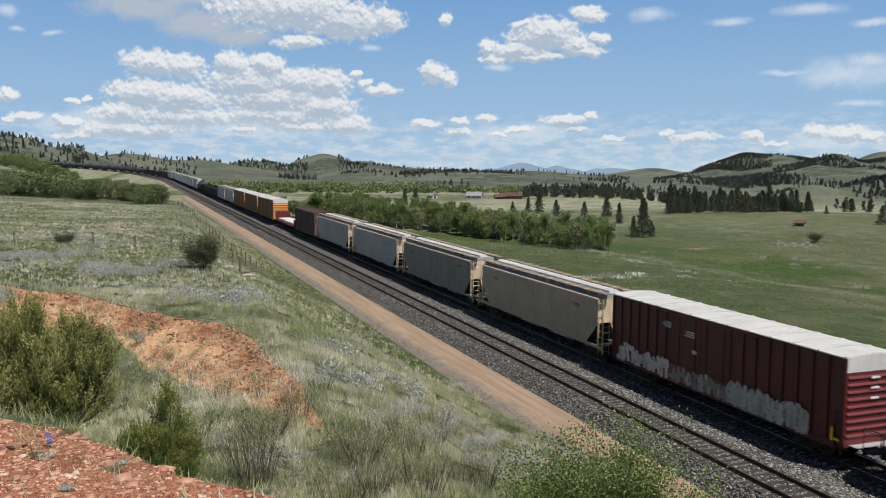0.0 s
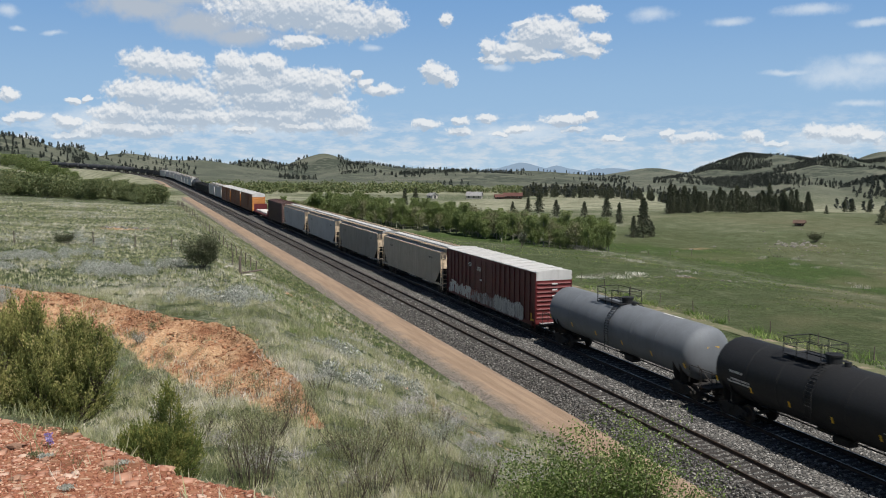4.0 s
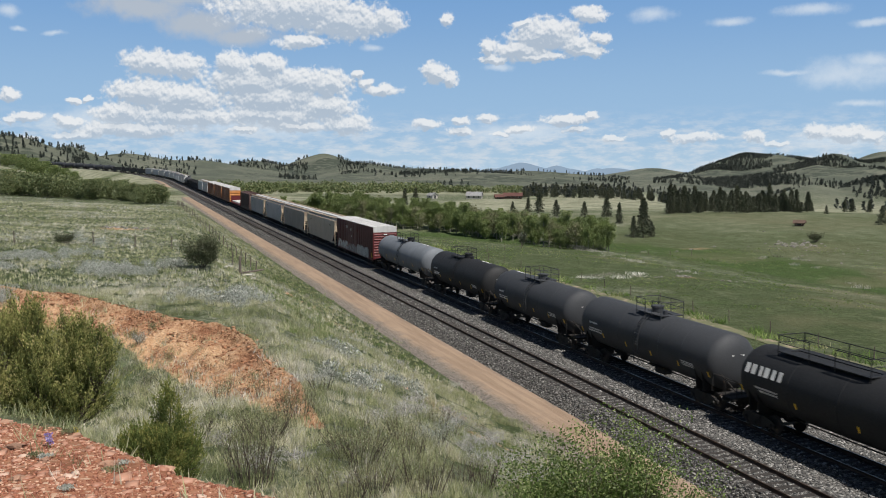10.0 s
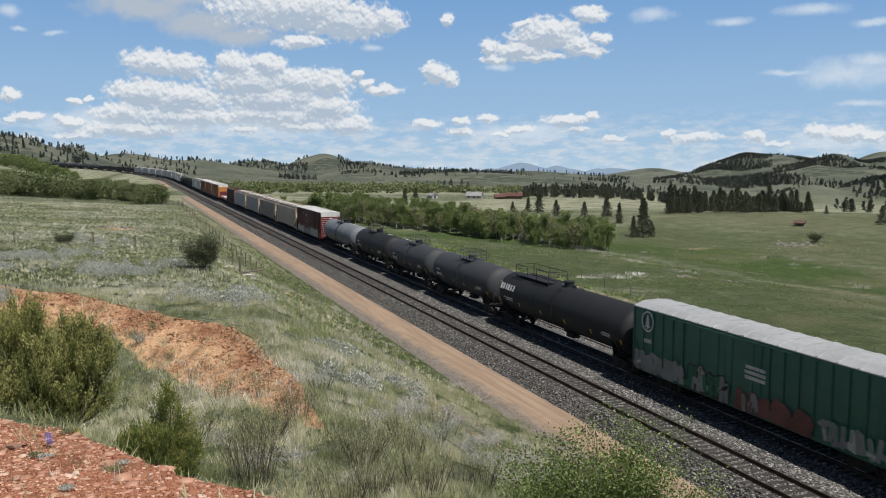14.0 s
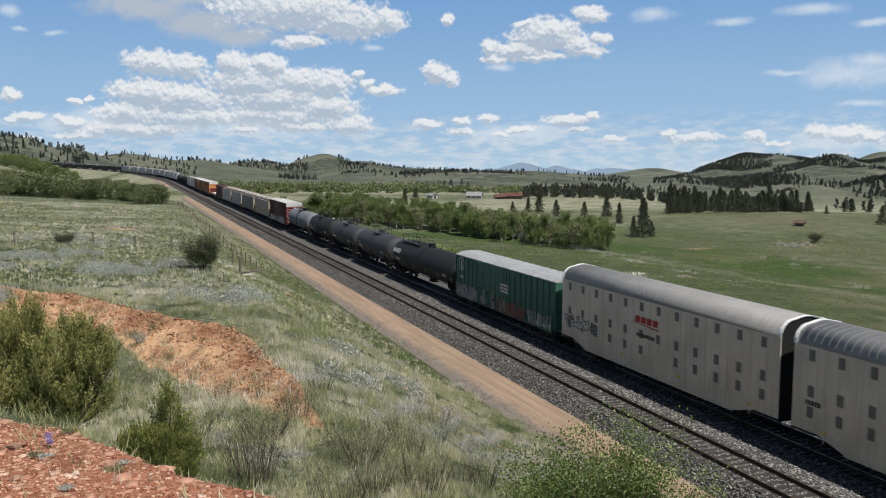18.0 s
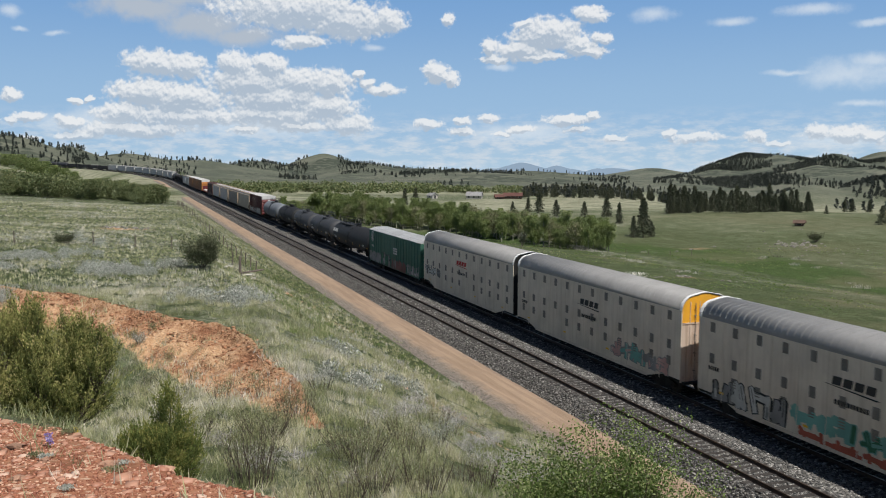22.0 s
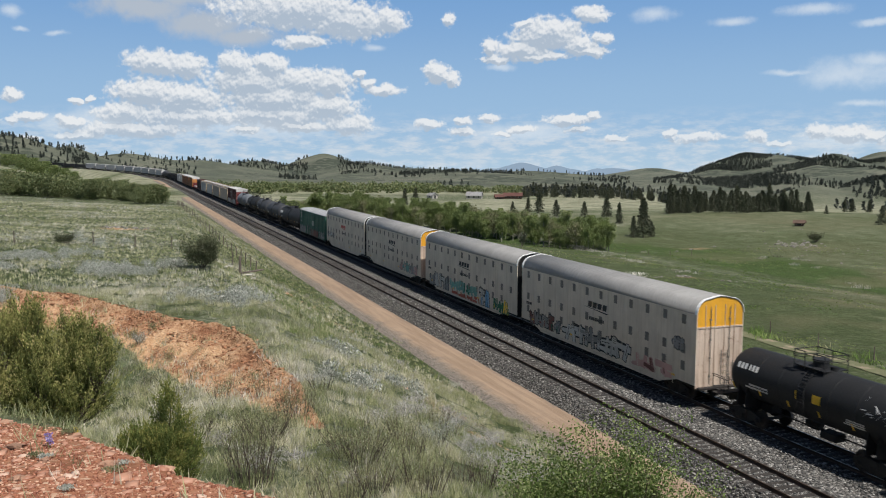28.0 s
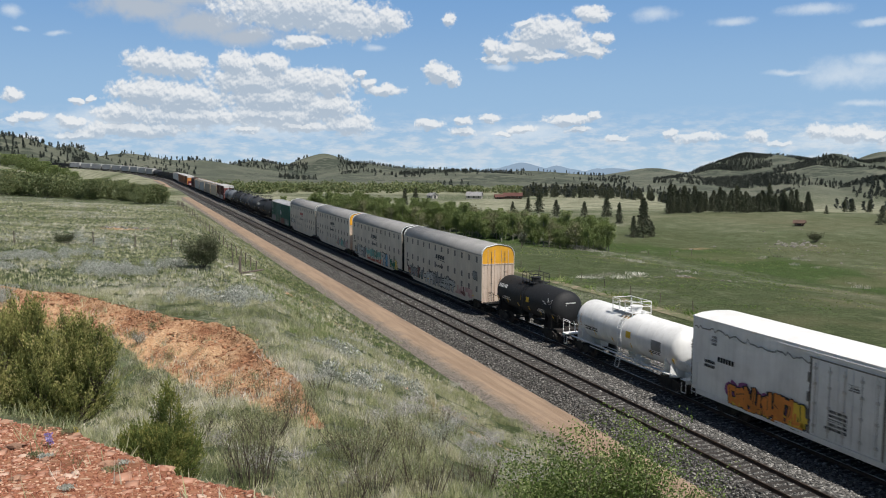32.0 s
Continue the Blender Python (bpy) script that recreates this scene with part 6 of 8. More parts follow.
# green box car
green_box = couple(box_car(19.8, 4.55, 4.85, GREEN, GREEN, GALV, "green box car with a ribbed metal roof and graffiti", ribs=20, door=(-1.4, 3.9), end_bars=4, spin=True, roof_panels=16, bars_low=0.25), -79.15, -59.35)
# tank cars
tank_5 = couple(tank_car(21.2, BLACK, "long black tank car with pale block lettering", platform=(2.0, 7.6), spin=True, logo=1.35, seed=5, inset=0.75), -59.2, -38.0)
tank_4 = couple(tank_car(16.0, DARKGREY, "dark grey tank car with a railed manway platform", spin=True, seed=4, inset=0.7), -37.85, -21.85)
tank_3 = couple(tank_car(14.6, DARKGREY, "dark grey tank car with yellow reflector marks", spin=True, platform=(-0.9, 1.7), seed=3, top_bar=3.4, inset=0.7), -21.7, -7.1)
tank_2 = couple(tank_car(15.9, BLACK, "black tank car with white end lettering", spin=True, platform=(0.2, 2.6), seed=2, top_bar=-4.6), -6.95, 8.95)
tank_1 = couple(tank_car(18.8, TANKGREY, "mid-grey tank car with a black railed platform", rail_mat=BLACK, spin=True, platform=(-0.2, 2.6), seed=1, top_bar=-5.6, letter=MARK_YELLOW), 9.1, 27.9)
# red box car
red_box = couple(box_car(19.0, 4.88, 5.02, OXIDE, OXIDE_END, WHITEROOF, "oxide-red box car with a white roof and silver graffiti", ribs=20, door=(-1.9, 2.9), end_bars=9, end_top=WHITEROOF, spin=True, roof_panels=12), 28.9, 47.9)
# covered hoppers
hopper_4 = couple(hopper_car(20.9, BEIGE, "beige covered hopper car with cream roof edges", CREAM, WHITEROOF, True), 49.0, 69.9)
hopper_3 = couple(hopper_car(20.9, STAINED, "stained grey covered hopper car with pale hatch covers", CREAM, WHITEROOF, True), 71.2, 92.1)
hopper_2 = couple(hopper_car(20.9, PALEGREY, "pale grey covered hopper car with cream roof edges", CREAM, WHITEROOF), 93.4, 114.3)
copied(hopper_2, 115.7, 136.6)
# brown box car, flat car and orange box cars
couple(box_car(16.2, 4.55, 4.8, BROWN, BROWN, BROWN, "dark brown box car with a maroon roof", ribs=14, door=(-1.5, 1.5), end_bars=8), 138.6, 154.8)
couple(flat_car(19.6, "red flat car with end bulkheads and a white load"), 156.6, 176.2)
orange = couple(box_car(20.6, 4.75, 5.05, RUSSET, ORANGE, WHITEROOF, "orange box car with ribbed ends and a white roof", ribs=10, door=(-1.8, 1.8), end_bars=6, end_top=WHITEROOF), 178.8, 199.4)
copied(orange, 200.9, 221.5)
copied(orange, 223.0, 243.6)
far_hopper = couple(hopper_car(19.5, PALEGREY, "pale grey covered hopper car up the train", WHITEROOF, WHITEROOF, simple=True), 245.6, 265.1)
copied(far_hopper, 266.2, 285.7)
gondola = couple(locomotive_like(18.4, "black open-topped gondola car"), 288.0, 306.4)
far_tank = couple(tank_car(17.8, DARKGREY, "dark tank car up the train", simple=True, marks=False), 346.5, 364.3)
copied(gondola, 307.6, 326.0)
copied(gondola, 327.2, 345.6)
s_at = 366.0
for i in range(9):
    copied(far_hopper, s_at, s_at + 19.5)
    s_at += 20.8
for i in range(4):
    copied(gondola, s_at, s_at + 18.4)
    s_at += 19.8
while s_at < 930:
    copied(far_tank, s_at, s_at + 17.8)
    s_at += 19.0

# lettering and spray paint on the near cars
graffiti(red_box, -1.555, 3.4, 8.8, 0.95, 2.05, ("pale", "silver", "pale"), "maroon", seed=51, letters=6)
graffiti(red_box, -1.555, -1.6, 3.2, 0.95, 1.95, ("silver", "grey"), "maroon", seed=58, letters=7, wash="maroon")
graffiti(red_box, -1.555, -7.3, -1.8, 0.93, 2.2, ("silver", "pale", "silver"), "grey", seed=59, letters=8, wash="silver")
stencil(red_box, MARK_WHITE, -1.565, 3.6, 4.05, 0.8, 0.32, 3, seed=52)
stencil(red_box, MARK_WHITE, -1.565, 1.5, 3.85, 0.9, 0.32, 3, seed=53)
stencil(red_box, MARK_WHITE, -1.565, 1.0, 2.95, 0.4, 0.2, 1, seed=54)
part("reflector", boxes(((-1.56, -8.95, 1.15), (-1.553, -8.80, 1.75)), ((-1.56, -9.3, 1.2), (-1.553, -9.0, 1.32))), MARK_YELLOW, red_box)
bm = bmesh.new()
for i, z in enumerate((3.95, 3.50, 3.05)):
    box(bm, (-0.2, -9.605, z), (0.25, -9.598, z + 0.10))
tagged(part("stencil", bm, MARK_WHITE, red_box), kind="stuff")
graffiti(green_box, -1.56, -9.2, -5.3, 0.95, 2.1, ("grey", "grey", "silver"), "green", seed=61, letters=5)
graffiti(green_box, -1.56, -5.0, 0.6, 0.9, 2.0, ("maroon", "grey", "maroon"), "maroon", seed=62, letters=6)
graffiti(green_box, -1.56, 0.8, 4.6, 0.9, 2.3, ("green", "grey", "black"), "black", seed=63, letters=4)
graffiti(green_box, -1.56, 4.9, 9.5, 0.9, 2.1, ("grey", "pale", "grey"), "grey", seed=64, letters=6)
bm = bmesh.new()
ring = [(math.cos(2 * math.pi * i / 28), math.sin(2 * math.pi * i / 28)) for i in range(28)]
for i in range(28):
    j = (i + 1) % 28
    (a, b), (c, d) = ring[i], ring[j]
    bm.faces.new([bm.verts.new((-1.57, 8.3 + y, 3.85 + z)) for y, z in ((a * 0.52, b * 0.52), (c * 0.52, d * 0.52), (c * 0.62, d * 0.62), (a * 0.62, b * 0.62))])
for k in range(3):
    z0 = 3.50 + k * 0.22
    bm.faces.new([bm.verts.new((-1.57, 8.3 + y, z)) for y, z in ((-0.30 + k * 0.06, z0), (0.30 - k * 0.06, z0), (0.0, z0 + 0.34))])
bm.faces.new([bm.verts.new((-1.57, 8.3 + y, z)) for y, z in ((-0.05, 3.38), (0.05, 3.38), (0.05, 3.52), (-0.05, 3.52))])
bmesh.ops.recalc_face_normals(bm, faces=bm.faces)
part("emblem", bm, MARK_WHITE, green_box, "white ring emblem")
stencil(green_box, MARK_WHITE, -1.57, -1.0, 2.9, 1.6, 0.7, 3, seed=65)
stencil(green_box, MARK_WHITE, -1.57, 8.3, 2.7, 0.8, 0.25, 1, seed=66)
graffiti(reefer, -1.515, 2.2, 7.7, 1.0, 2.25, ("orange", "yellow", "orange"), "black", seed=71, letters=7, wash="purple")
graffiti(reefer, -1.515, 2.4, 7.3, 0.95, 1.45, ("yellow", "orange", "yellow"), "black", seed=75, letters=9)
for yy in (-1.75, -0.9, 0.05, 0.9, 1.75):
    bm = bmesh.new()
    rod(bm, (-1.56, yy, 1.15), (-1.56, yy, 4.35), 0.022, 5)
    for z in (1.5, 2.5, 3.4, 4.1):
        box(bm, (-1.59, yy - 0.07, z - 0.06), (-1.50, yy + 0.07, z + 0.06))
    part("lock_rod", bm, OFFWHITE, reefer)
for yy, z in ((2.15, 1.9), (2.15, 3.6), (2.15, 2.7)):
    part("hinge", boxes(((-1.56, yy - 0.06, z - 0.22), (-1.49, yy + 0.06, z + 0.22)), bevel=0.008), VENT, reefer)
part("door_frame", boxes(((-1.545, -2.15, 4.50), (-1.49, 2.15, 4.56)), ((-1.54, 2.05, 1.05), (-1.49, 2.10, 4.5)), ((-1.54, -2.10, 1.05), (-1.49, -2.05, 4.5))), VENT, reefer)
stencil(reefer, MARK_DARK, -1.535, -0.4, 3.7, 0.7, 0.3, 3, seed=76)
stencil(reefer, MARK_DARK, -1.535, 0.5, 2.0, 1.3, 0.9, 5, seed=77)
stencil(reefer, SPRAY["grey"], -1.505, 9.0, 3.9, 0.5, 0.5, 3, seed=78)
bm = bmesh.new()
for x in (-1.35, -0.85):
    rod(bm, (x, 10.98, 0.7), (x, 10.98, 3.6), 0.03, 5)
for k in range(8):
    rod(bm, (-1.35, 10.98, 0.9 + k * 0.36), (-0.85, 10.98, 0.9 + k * 0.36), 0.022, 5)
tagged(part("ladder", bm, BLACK, reefer, "black end ladder"), kind="stuff")
stencil(reefer, MARK_DARK, -1.50, 8.0, 3.0, 1.3, 0.26, 1, seed=72)
stencil(reefer, MARK_DARK, -1.50, 9.3, 2.6, 0.9, 0.4, 2, seed=73)
# a scrawled line under the eave of the white car
bm = bmesh.new()
rng = random.Random(74)
y, z = 10.6, 4.42
while y > 2.2:
    ny, nz = y - rng.uniform(0.10, 0.22), 4.42 - 0.018 * (10.6 - y) + rng.uniform(-0.13, 0.13)
    q = [(y, z - 0.03), (y, z + 0.04), (ny, nz + 0.04), (ny, nz - 0.03)]
    bm.faces.new([bm.verts.new((-1.51, a, b)) for a, b in q])
    y, z = ny, nz
bmesh.ops.recalc_face_normals(bm, faces=bm.faces)
part("scrawl", bm, SPRAY["grey"], reefer)

# placards, panels and stains on the short tank cars
def tank_patch(parent, mat, y, w, z0, z1, name="placard", centre=2.46, r=1.282):
    bm = bmesh.new()
    a, b = math.asin((z0 - centre) / r), math.asin((z1 - centre) / r)
    n = 4
    for i in range(n):
        t0, t1 = a + (b - a) * i / n, a + (b - a) * (i + 1) / n
        bm.faces.new([bm.verts.new((-r * math.cos(t), yy, centre + r * math.sin(t))) for t, yy in ((t0, y - w / 2), (t0, y + w / 2), (t1, y + w / 2), (t1, y - w / 2))][::-1])
    bmesh.ops.recalc_face_normals(bm, faces=bm.faces)
    part(name, bm, mat, parent)


tank_patch(white_tank, MARK_YELLOW, -0.9, 0.55, 2.35, 2.75)
tank_patch(white_tank, SPRAY["grey"], -3.9, 1.0, 2.15, 2.75, "panel")
tank_patch(white_tank, ORANGE, 5.0, 0.05, 2.1, 2.9, "streak")
tank_patch(black_tank, MARK_YELLOW, -0.9, 0.5, 2.35, 2.75)
tank_patch(black_tank, MARK_YELLOW, 0.35, 0.10, 2.3, 2.7)
bm = bmesh.new()
rng = random.Random(91)
RUST_TOP = plain("rust_orange_stain", (0.62, 0.36, 0.12), 0.8, 0, 0.35, 5)
n = 7
for i in range(n):
    for k in range(3):
        a0, a1 = -0.45 + 0.17 * i + rng.uniform(-0.05, 0.05), -0.45 + 0.17 * (i + 1)
        y0 = 0.3 - 0.28 * k
        if (i + k) % 5 == 4:
            continue
        bm.faces.new([bm.verts.new((-1.277 * math.sin(t), yy, 2.46 + 1.277 * math.cos(t))) for t, yy in ((a0, y0), (a1, y0), (a1, y0 + 0.27), (a0, y0 + 0.27))])
bmesh.ops.recalc_face_normals(bm, faces=bm.faces)
part("rust_stain", bm, RUST_TOP, white_tank, "rust-orange stain on the tank top")
bm = bmesh.new()
for k in range(14):
    t, y = rng.uniform(0.9, 1.45), rng.uniform(-5.1, -3.4)
    dt, dy = rng.uniform(-0.22, 0.22), rng.uniform(-0.4, 0.4)
    q = [(t, y), (t + dt, y + dy), (t + dt + 0.035, y + dy + 0.03), (t + 0.035, y + 0.03)]
    bm.faces.new([bm.verts.new((-1.282 * math.sin(a), b, 2.46 + 1.282 * math.cos(a))) for a, b in q])
bmesh.ops.recalc_face_normals(bm, faces=bm.faces)
part("scrawl", bm, MARK_WHITE, black_tank, "white spray scrawl")
# ---------------------------------------------------------------- plants: materials
def leaf_material(name, a, b, c=None, through_light=0.3, rough=0.7):
    """Foliage whose pieces differ in tone."""
    m = material(name)
    n = Nodes(m)
    isl = n.add("ShaderNodeNewGeometry").outputs["Random Per Island"]
    obj = n.add("ShaderNodeObjectInfo").outputs["Random"]
    col = n.mix(isl, a, b)
    if c:
        col = n.mix(n.ramp(isl, 0.72, 0.9), col, c)
    col = n.mix(n.math("MULTIPLY", obj, 0.3), col, [v * 0.7 for v in a])
    d = n.add("ShaderNodeBsdfDiffuse", {"Color": col})
    t = n.add("ShaderNodeBsdfTranslucent", {"Color": col})
    g = n.add("ShaderNodeBsdfGlossy", {"Color": (1, 1, 1, 1), "Roughness": rough * 0.7})
    k = n.add("ShaderNodeMixShader", {0: through_light, 1: d.outputs[0], 2: t.outputs[0]})
    k2 = n.add("ShaderNodeMixShader", {0: 0.03, 1: k.outputs[0], 2: g.outputs[0]})
    n.out(k2.outputs[0])
    return m


def toned_material(name, tones, through_light=0.3):
    """Foliage that differs clump by clump (the mesh's own tone) and a little piece by piece."""
    m = material(name)
    n = Nodes(m)
    isl = n.add("ShaderNodeNewGeometry").outputs["Random Per Island"]
    tone = n.add("ShaderNodeAttribute", attribute_name="tone").outputs["Fac"]
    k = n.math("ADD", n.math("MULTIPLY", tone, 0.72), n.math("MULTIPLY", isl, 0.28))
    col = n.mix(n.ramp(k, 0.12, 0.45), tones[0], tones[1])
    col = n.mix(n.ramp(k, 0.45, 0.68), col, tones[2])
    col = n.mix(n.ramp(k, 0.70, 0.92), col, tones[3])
    d = n.add("ShaderNodeBsdfDiffuse", {"Color": col})
    t = n.add("ShaderNodeBsdfTranslucent", {"Color": col})
    n.out(n.add("ShaderNodeMixShader", {0: through_light, 1: d.outputs[0], 2: t.outputs[0]}).outputs[0])
    return m


def give_tone(ob, values):
    at = ob.data.attributes.new("tone", "FLOAT", "POINT")
    at.data.foreach_set("value", np.clip(values, 0, 1).astype(np.float32))
    return ob


BARK = plain("grey_brown_bark", (0.11, 0.085, 0.065), 0.9, 0, 0.35, 9, 0.8)
ASPEN_BARK = plain("pale_aspen_bark", (0.34, 0.32, 0.27), 0.8, 0, 0.3, 8, 0.4)
TWIG = plain("dark_bare_twigs", (0.075, 0.055, 0.045), 0.9, 0, 0.3, 9)
PALE_DEAD = plain("bleached_dead_wood", (0.47, 0.455, 0.43), 0.9, 0, 0.2, 9)
DEAD = plain("silvery_dead_wood", (0.30, 0.288, 0.268), 0.9, 0, 0.25, 9)
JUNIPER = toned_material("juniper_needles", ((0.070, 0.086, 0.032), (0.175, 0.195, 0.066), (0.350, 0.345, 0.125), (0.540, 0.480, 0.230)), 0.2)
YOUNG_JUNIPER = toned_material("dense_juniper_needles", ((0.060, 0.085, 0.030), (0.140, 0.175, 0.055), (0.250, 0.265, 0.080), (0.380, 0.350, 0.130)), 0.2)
LEAF = leaf_material("fresh_green_leaves", (0.080, 0.138, 0.030), (0.190, 0.255, 0.066), (0.330, 0.385, 0.145), 0.35)
ASPEN = leaf_material("aspen_leaves", (0.100, 0.152, 0.046), (0.225, 0.285, 0.086), (0.350, 0.385, 0.155), 0.3)
WILLOW = leaf_material("willow_leaves", (0.105, 0.140, 0.058), (0.205, 0.240, 0.095), (0.300, 0.315, 0.150), 0.3)
PINE = leaf_material("pine_needles", (0.042, 0.056, 0.034), (0.092, 0.102, 0.058), (0.130, 0.130, 0.082), 0.12)
# paler and greyer than PINE: distance haze painted into the needles
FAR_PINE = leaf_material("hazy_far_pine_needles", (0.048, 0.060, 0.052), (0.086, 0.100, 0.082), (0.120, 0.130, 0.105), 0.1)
SAGE = leaf_material("grey_sagebrush", (0.276, 0.294, 0.248), (0.478, 0.497, 0.442), (0.607, 0.616, 0.561), 0.2)
SHRUB = leaf_material("dull_green_shrub", (0.133, 0.152, 0.072), (0.240, 0.250, 0.120), (0.336, 0.304, 0.179), 0.25)
DARK_SHRUB = leaf_material("dark_shrub_leaves", (0.062, 0.078, 0.036), (0.125, 0.138, 0.068), (0.180, 0.180, 0.105), 0.25)
GRASS = toned_material("mixed_grass_blades", ((0.210, 0.250, 0.120), (0.405, 0.420, 0.230), (0.610, 0.580, 0.400), (0.840, 0.790, 0.680)), 0.35)
LUSH_GRASS = toned_material("fresh_grass_blades", ((0.100, 0.165, 0.045), (0.190, 0.275, 0.085), (0.320, 0.375, 0.150), (0.470, 0.450, 0.270)), 0.35)
STRAW = toned_material("dead_grass_blades", ((0.250, 0.255, 0.180), (0.410, 0.400, 0.325), (0.600, 0.580, 0.510), (0.780, 0.765, 0.710)), 0.3)


# ---------------------------------------------------------------- plants: geometry
RNG = np.random.default_rng(7)


def leaf_quads(pos, size, aspect=0.5, up=0.0, out=None):
    """Diamond leaves at the given places, turned every way; up leans their length upward, out along given ways."""
    n = len(pos)
    d = RNG.normal(size=(n, 3))
    d[:, 2] += up * 2
    if out is not None:
        d += out * 2
    d /= np.linalg.norm(d, axis=1, keepdims=True) + 1e-9
    s = np.cross(d, RNG.normal(size=(n, 3)))
    s /= np.linalg.norm(s, axis=1, keepdims=True) + 1e-9
    sz = (size * RNG.uniform(0.65, 1.35, n))[:, None]
    a, b, c, e = pos - d * sz * 0.5, pos + s * sz * 0.5 * aspect, pos + d * sz * 0.5, pos - s * sz * 0.5 * aspect
    v = np.stack([a, b, c, e], 1).reshape(-1, 3)
    f = np.arange(4 * n).reshape(-1, 4)
    return v, f


def in_ball(n):
    p = RNG.normal(size=(n, 3))
    p /= np.linalg.norm(p, axis=1, keepdims=True)
    return p * RNG.uniform(0, 1, (n, 1)) ** 0.4


def mesh_of(name, v, f, mat):
    ob = from_arrays(name, v, f, mat)
    return ob


def limbs(n, height, r, lean=0.5, forks=2, root=0.06):
    """Stems that fork and spread upward; returns a bmesh and the tips."""
    bm, tips = bmesh.new(), []
    for i in range(n):
        a = 2 * math.pi * (i + RNG.uniform(0, 0.7)) / n
        q0 = root * RNG.uniform(0.3, 1.0)
        p = Vector((q0 * math.cos(a), q0 * math.sin(a), -0.08))
        d = Vector((math.cos(a) * lean, math.sin(a) * lean, 1)).normalized()
        L = height * RNG.uniform(0.75, 1.05)
        seg, rad = 4, r * RNG.uniform(0.7, 1.1)
        for k in range(seg):
            q = p + d * L / seg
            rod(bm, p, q, rad, 5, rad * 0.7, caps=False)
            rad *= 0.7
            if k >= 1:
                for j in range(forks):
                    b = 2 * math.pi * RNG.uniform()
                    e = (d + Vector((math.cos(b), math.sin(b), 0.3)) * 0.75).normalized()
                    t = q + e * L * RNG.uniform(0.18, 0.34)
                    rod(bm, q, t, rad * 0.6, 4, rad * 0.25, caps=False)
                    tips.append(t)
            p = q
            d = (d + Vector((RNG.uniform(-1, 1), RNG.uniform(-1, 1), 0.1)) * 0.22).normalized()
        tips.append(p)
    return bm, np.array([list(t) for t in tips])


def bush(name, label, category, at, height, width, leaf, mat, stems=6, leaves=4000, clump=0.22, aspect=0.5, up=0.2, bark=None, lean=0.55, flat=1.0, group="", thick=1.0):
    """A shrub: forking stems as one part and a crown of many leaves as another."""
    x, y = at
    top = new(name)
    top.location = (x, y, ground_z(x, y))
    tagged(top, label, category, group)
    twiggy = bark is not None and thick < 1.0
    bm, tips = limbs(stems, height * 0.85, (0.014 * height + 0.008) * thick, lean * (0.5 if twiggy else 1.0) * width / height, 3, 0.36 * width if twiggy else 0.06)
    k = (width / 2) / max(0.2, np.abs(tips[:, :2]).max())
    for v in bm.verts:
        v.co.x *= k
        v.co.y *= k
    tips[:, :2] *= k
    stem = part("stem", bm, bark or BARK, top)
    if twiggy:
        tagged(stem, kind="stuff")
    c = np.concatenate([tips, tips * np.array([0.8, 0.8, 0.62]), tips * np.array([0.55, 0.55, 0.85])])
    idx = RNG.integers(0, len(c), leaves)
    pos = c[idx] + in_ball(leaves) * clump * np.array([1, 1, 0.9])
    pos[:, 2] = np.clip(pos[:, 2], 0.03, height * 1.08)
    v, f = leaf_quads(pos, leaf, aspect, up)
    mesh_of("crown", v, f, mat).parent = top
    return top


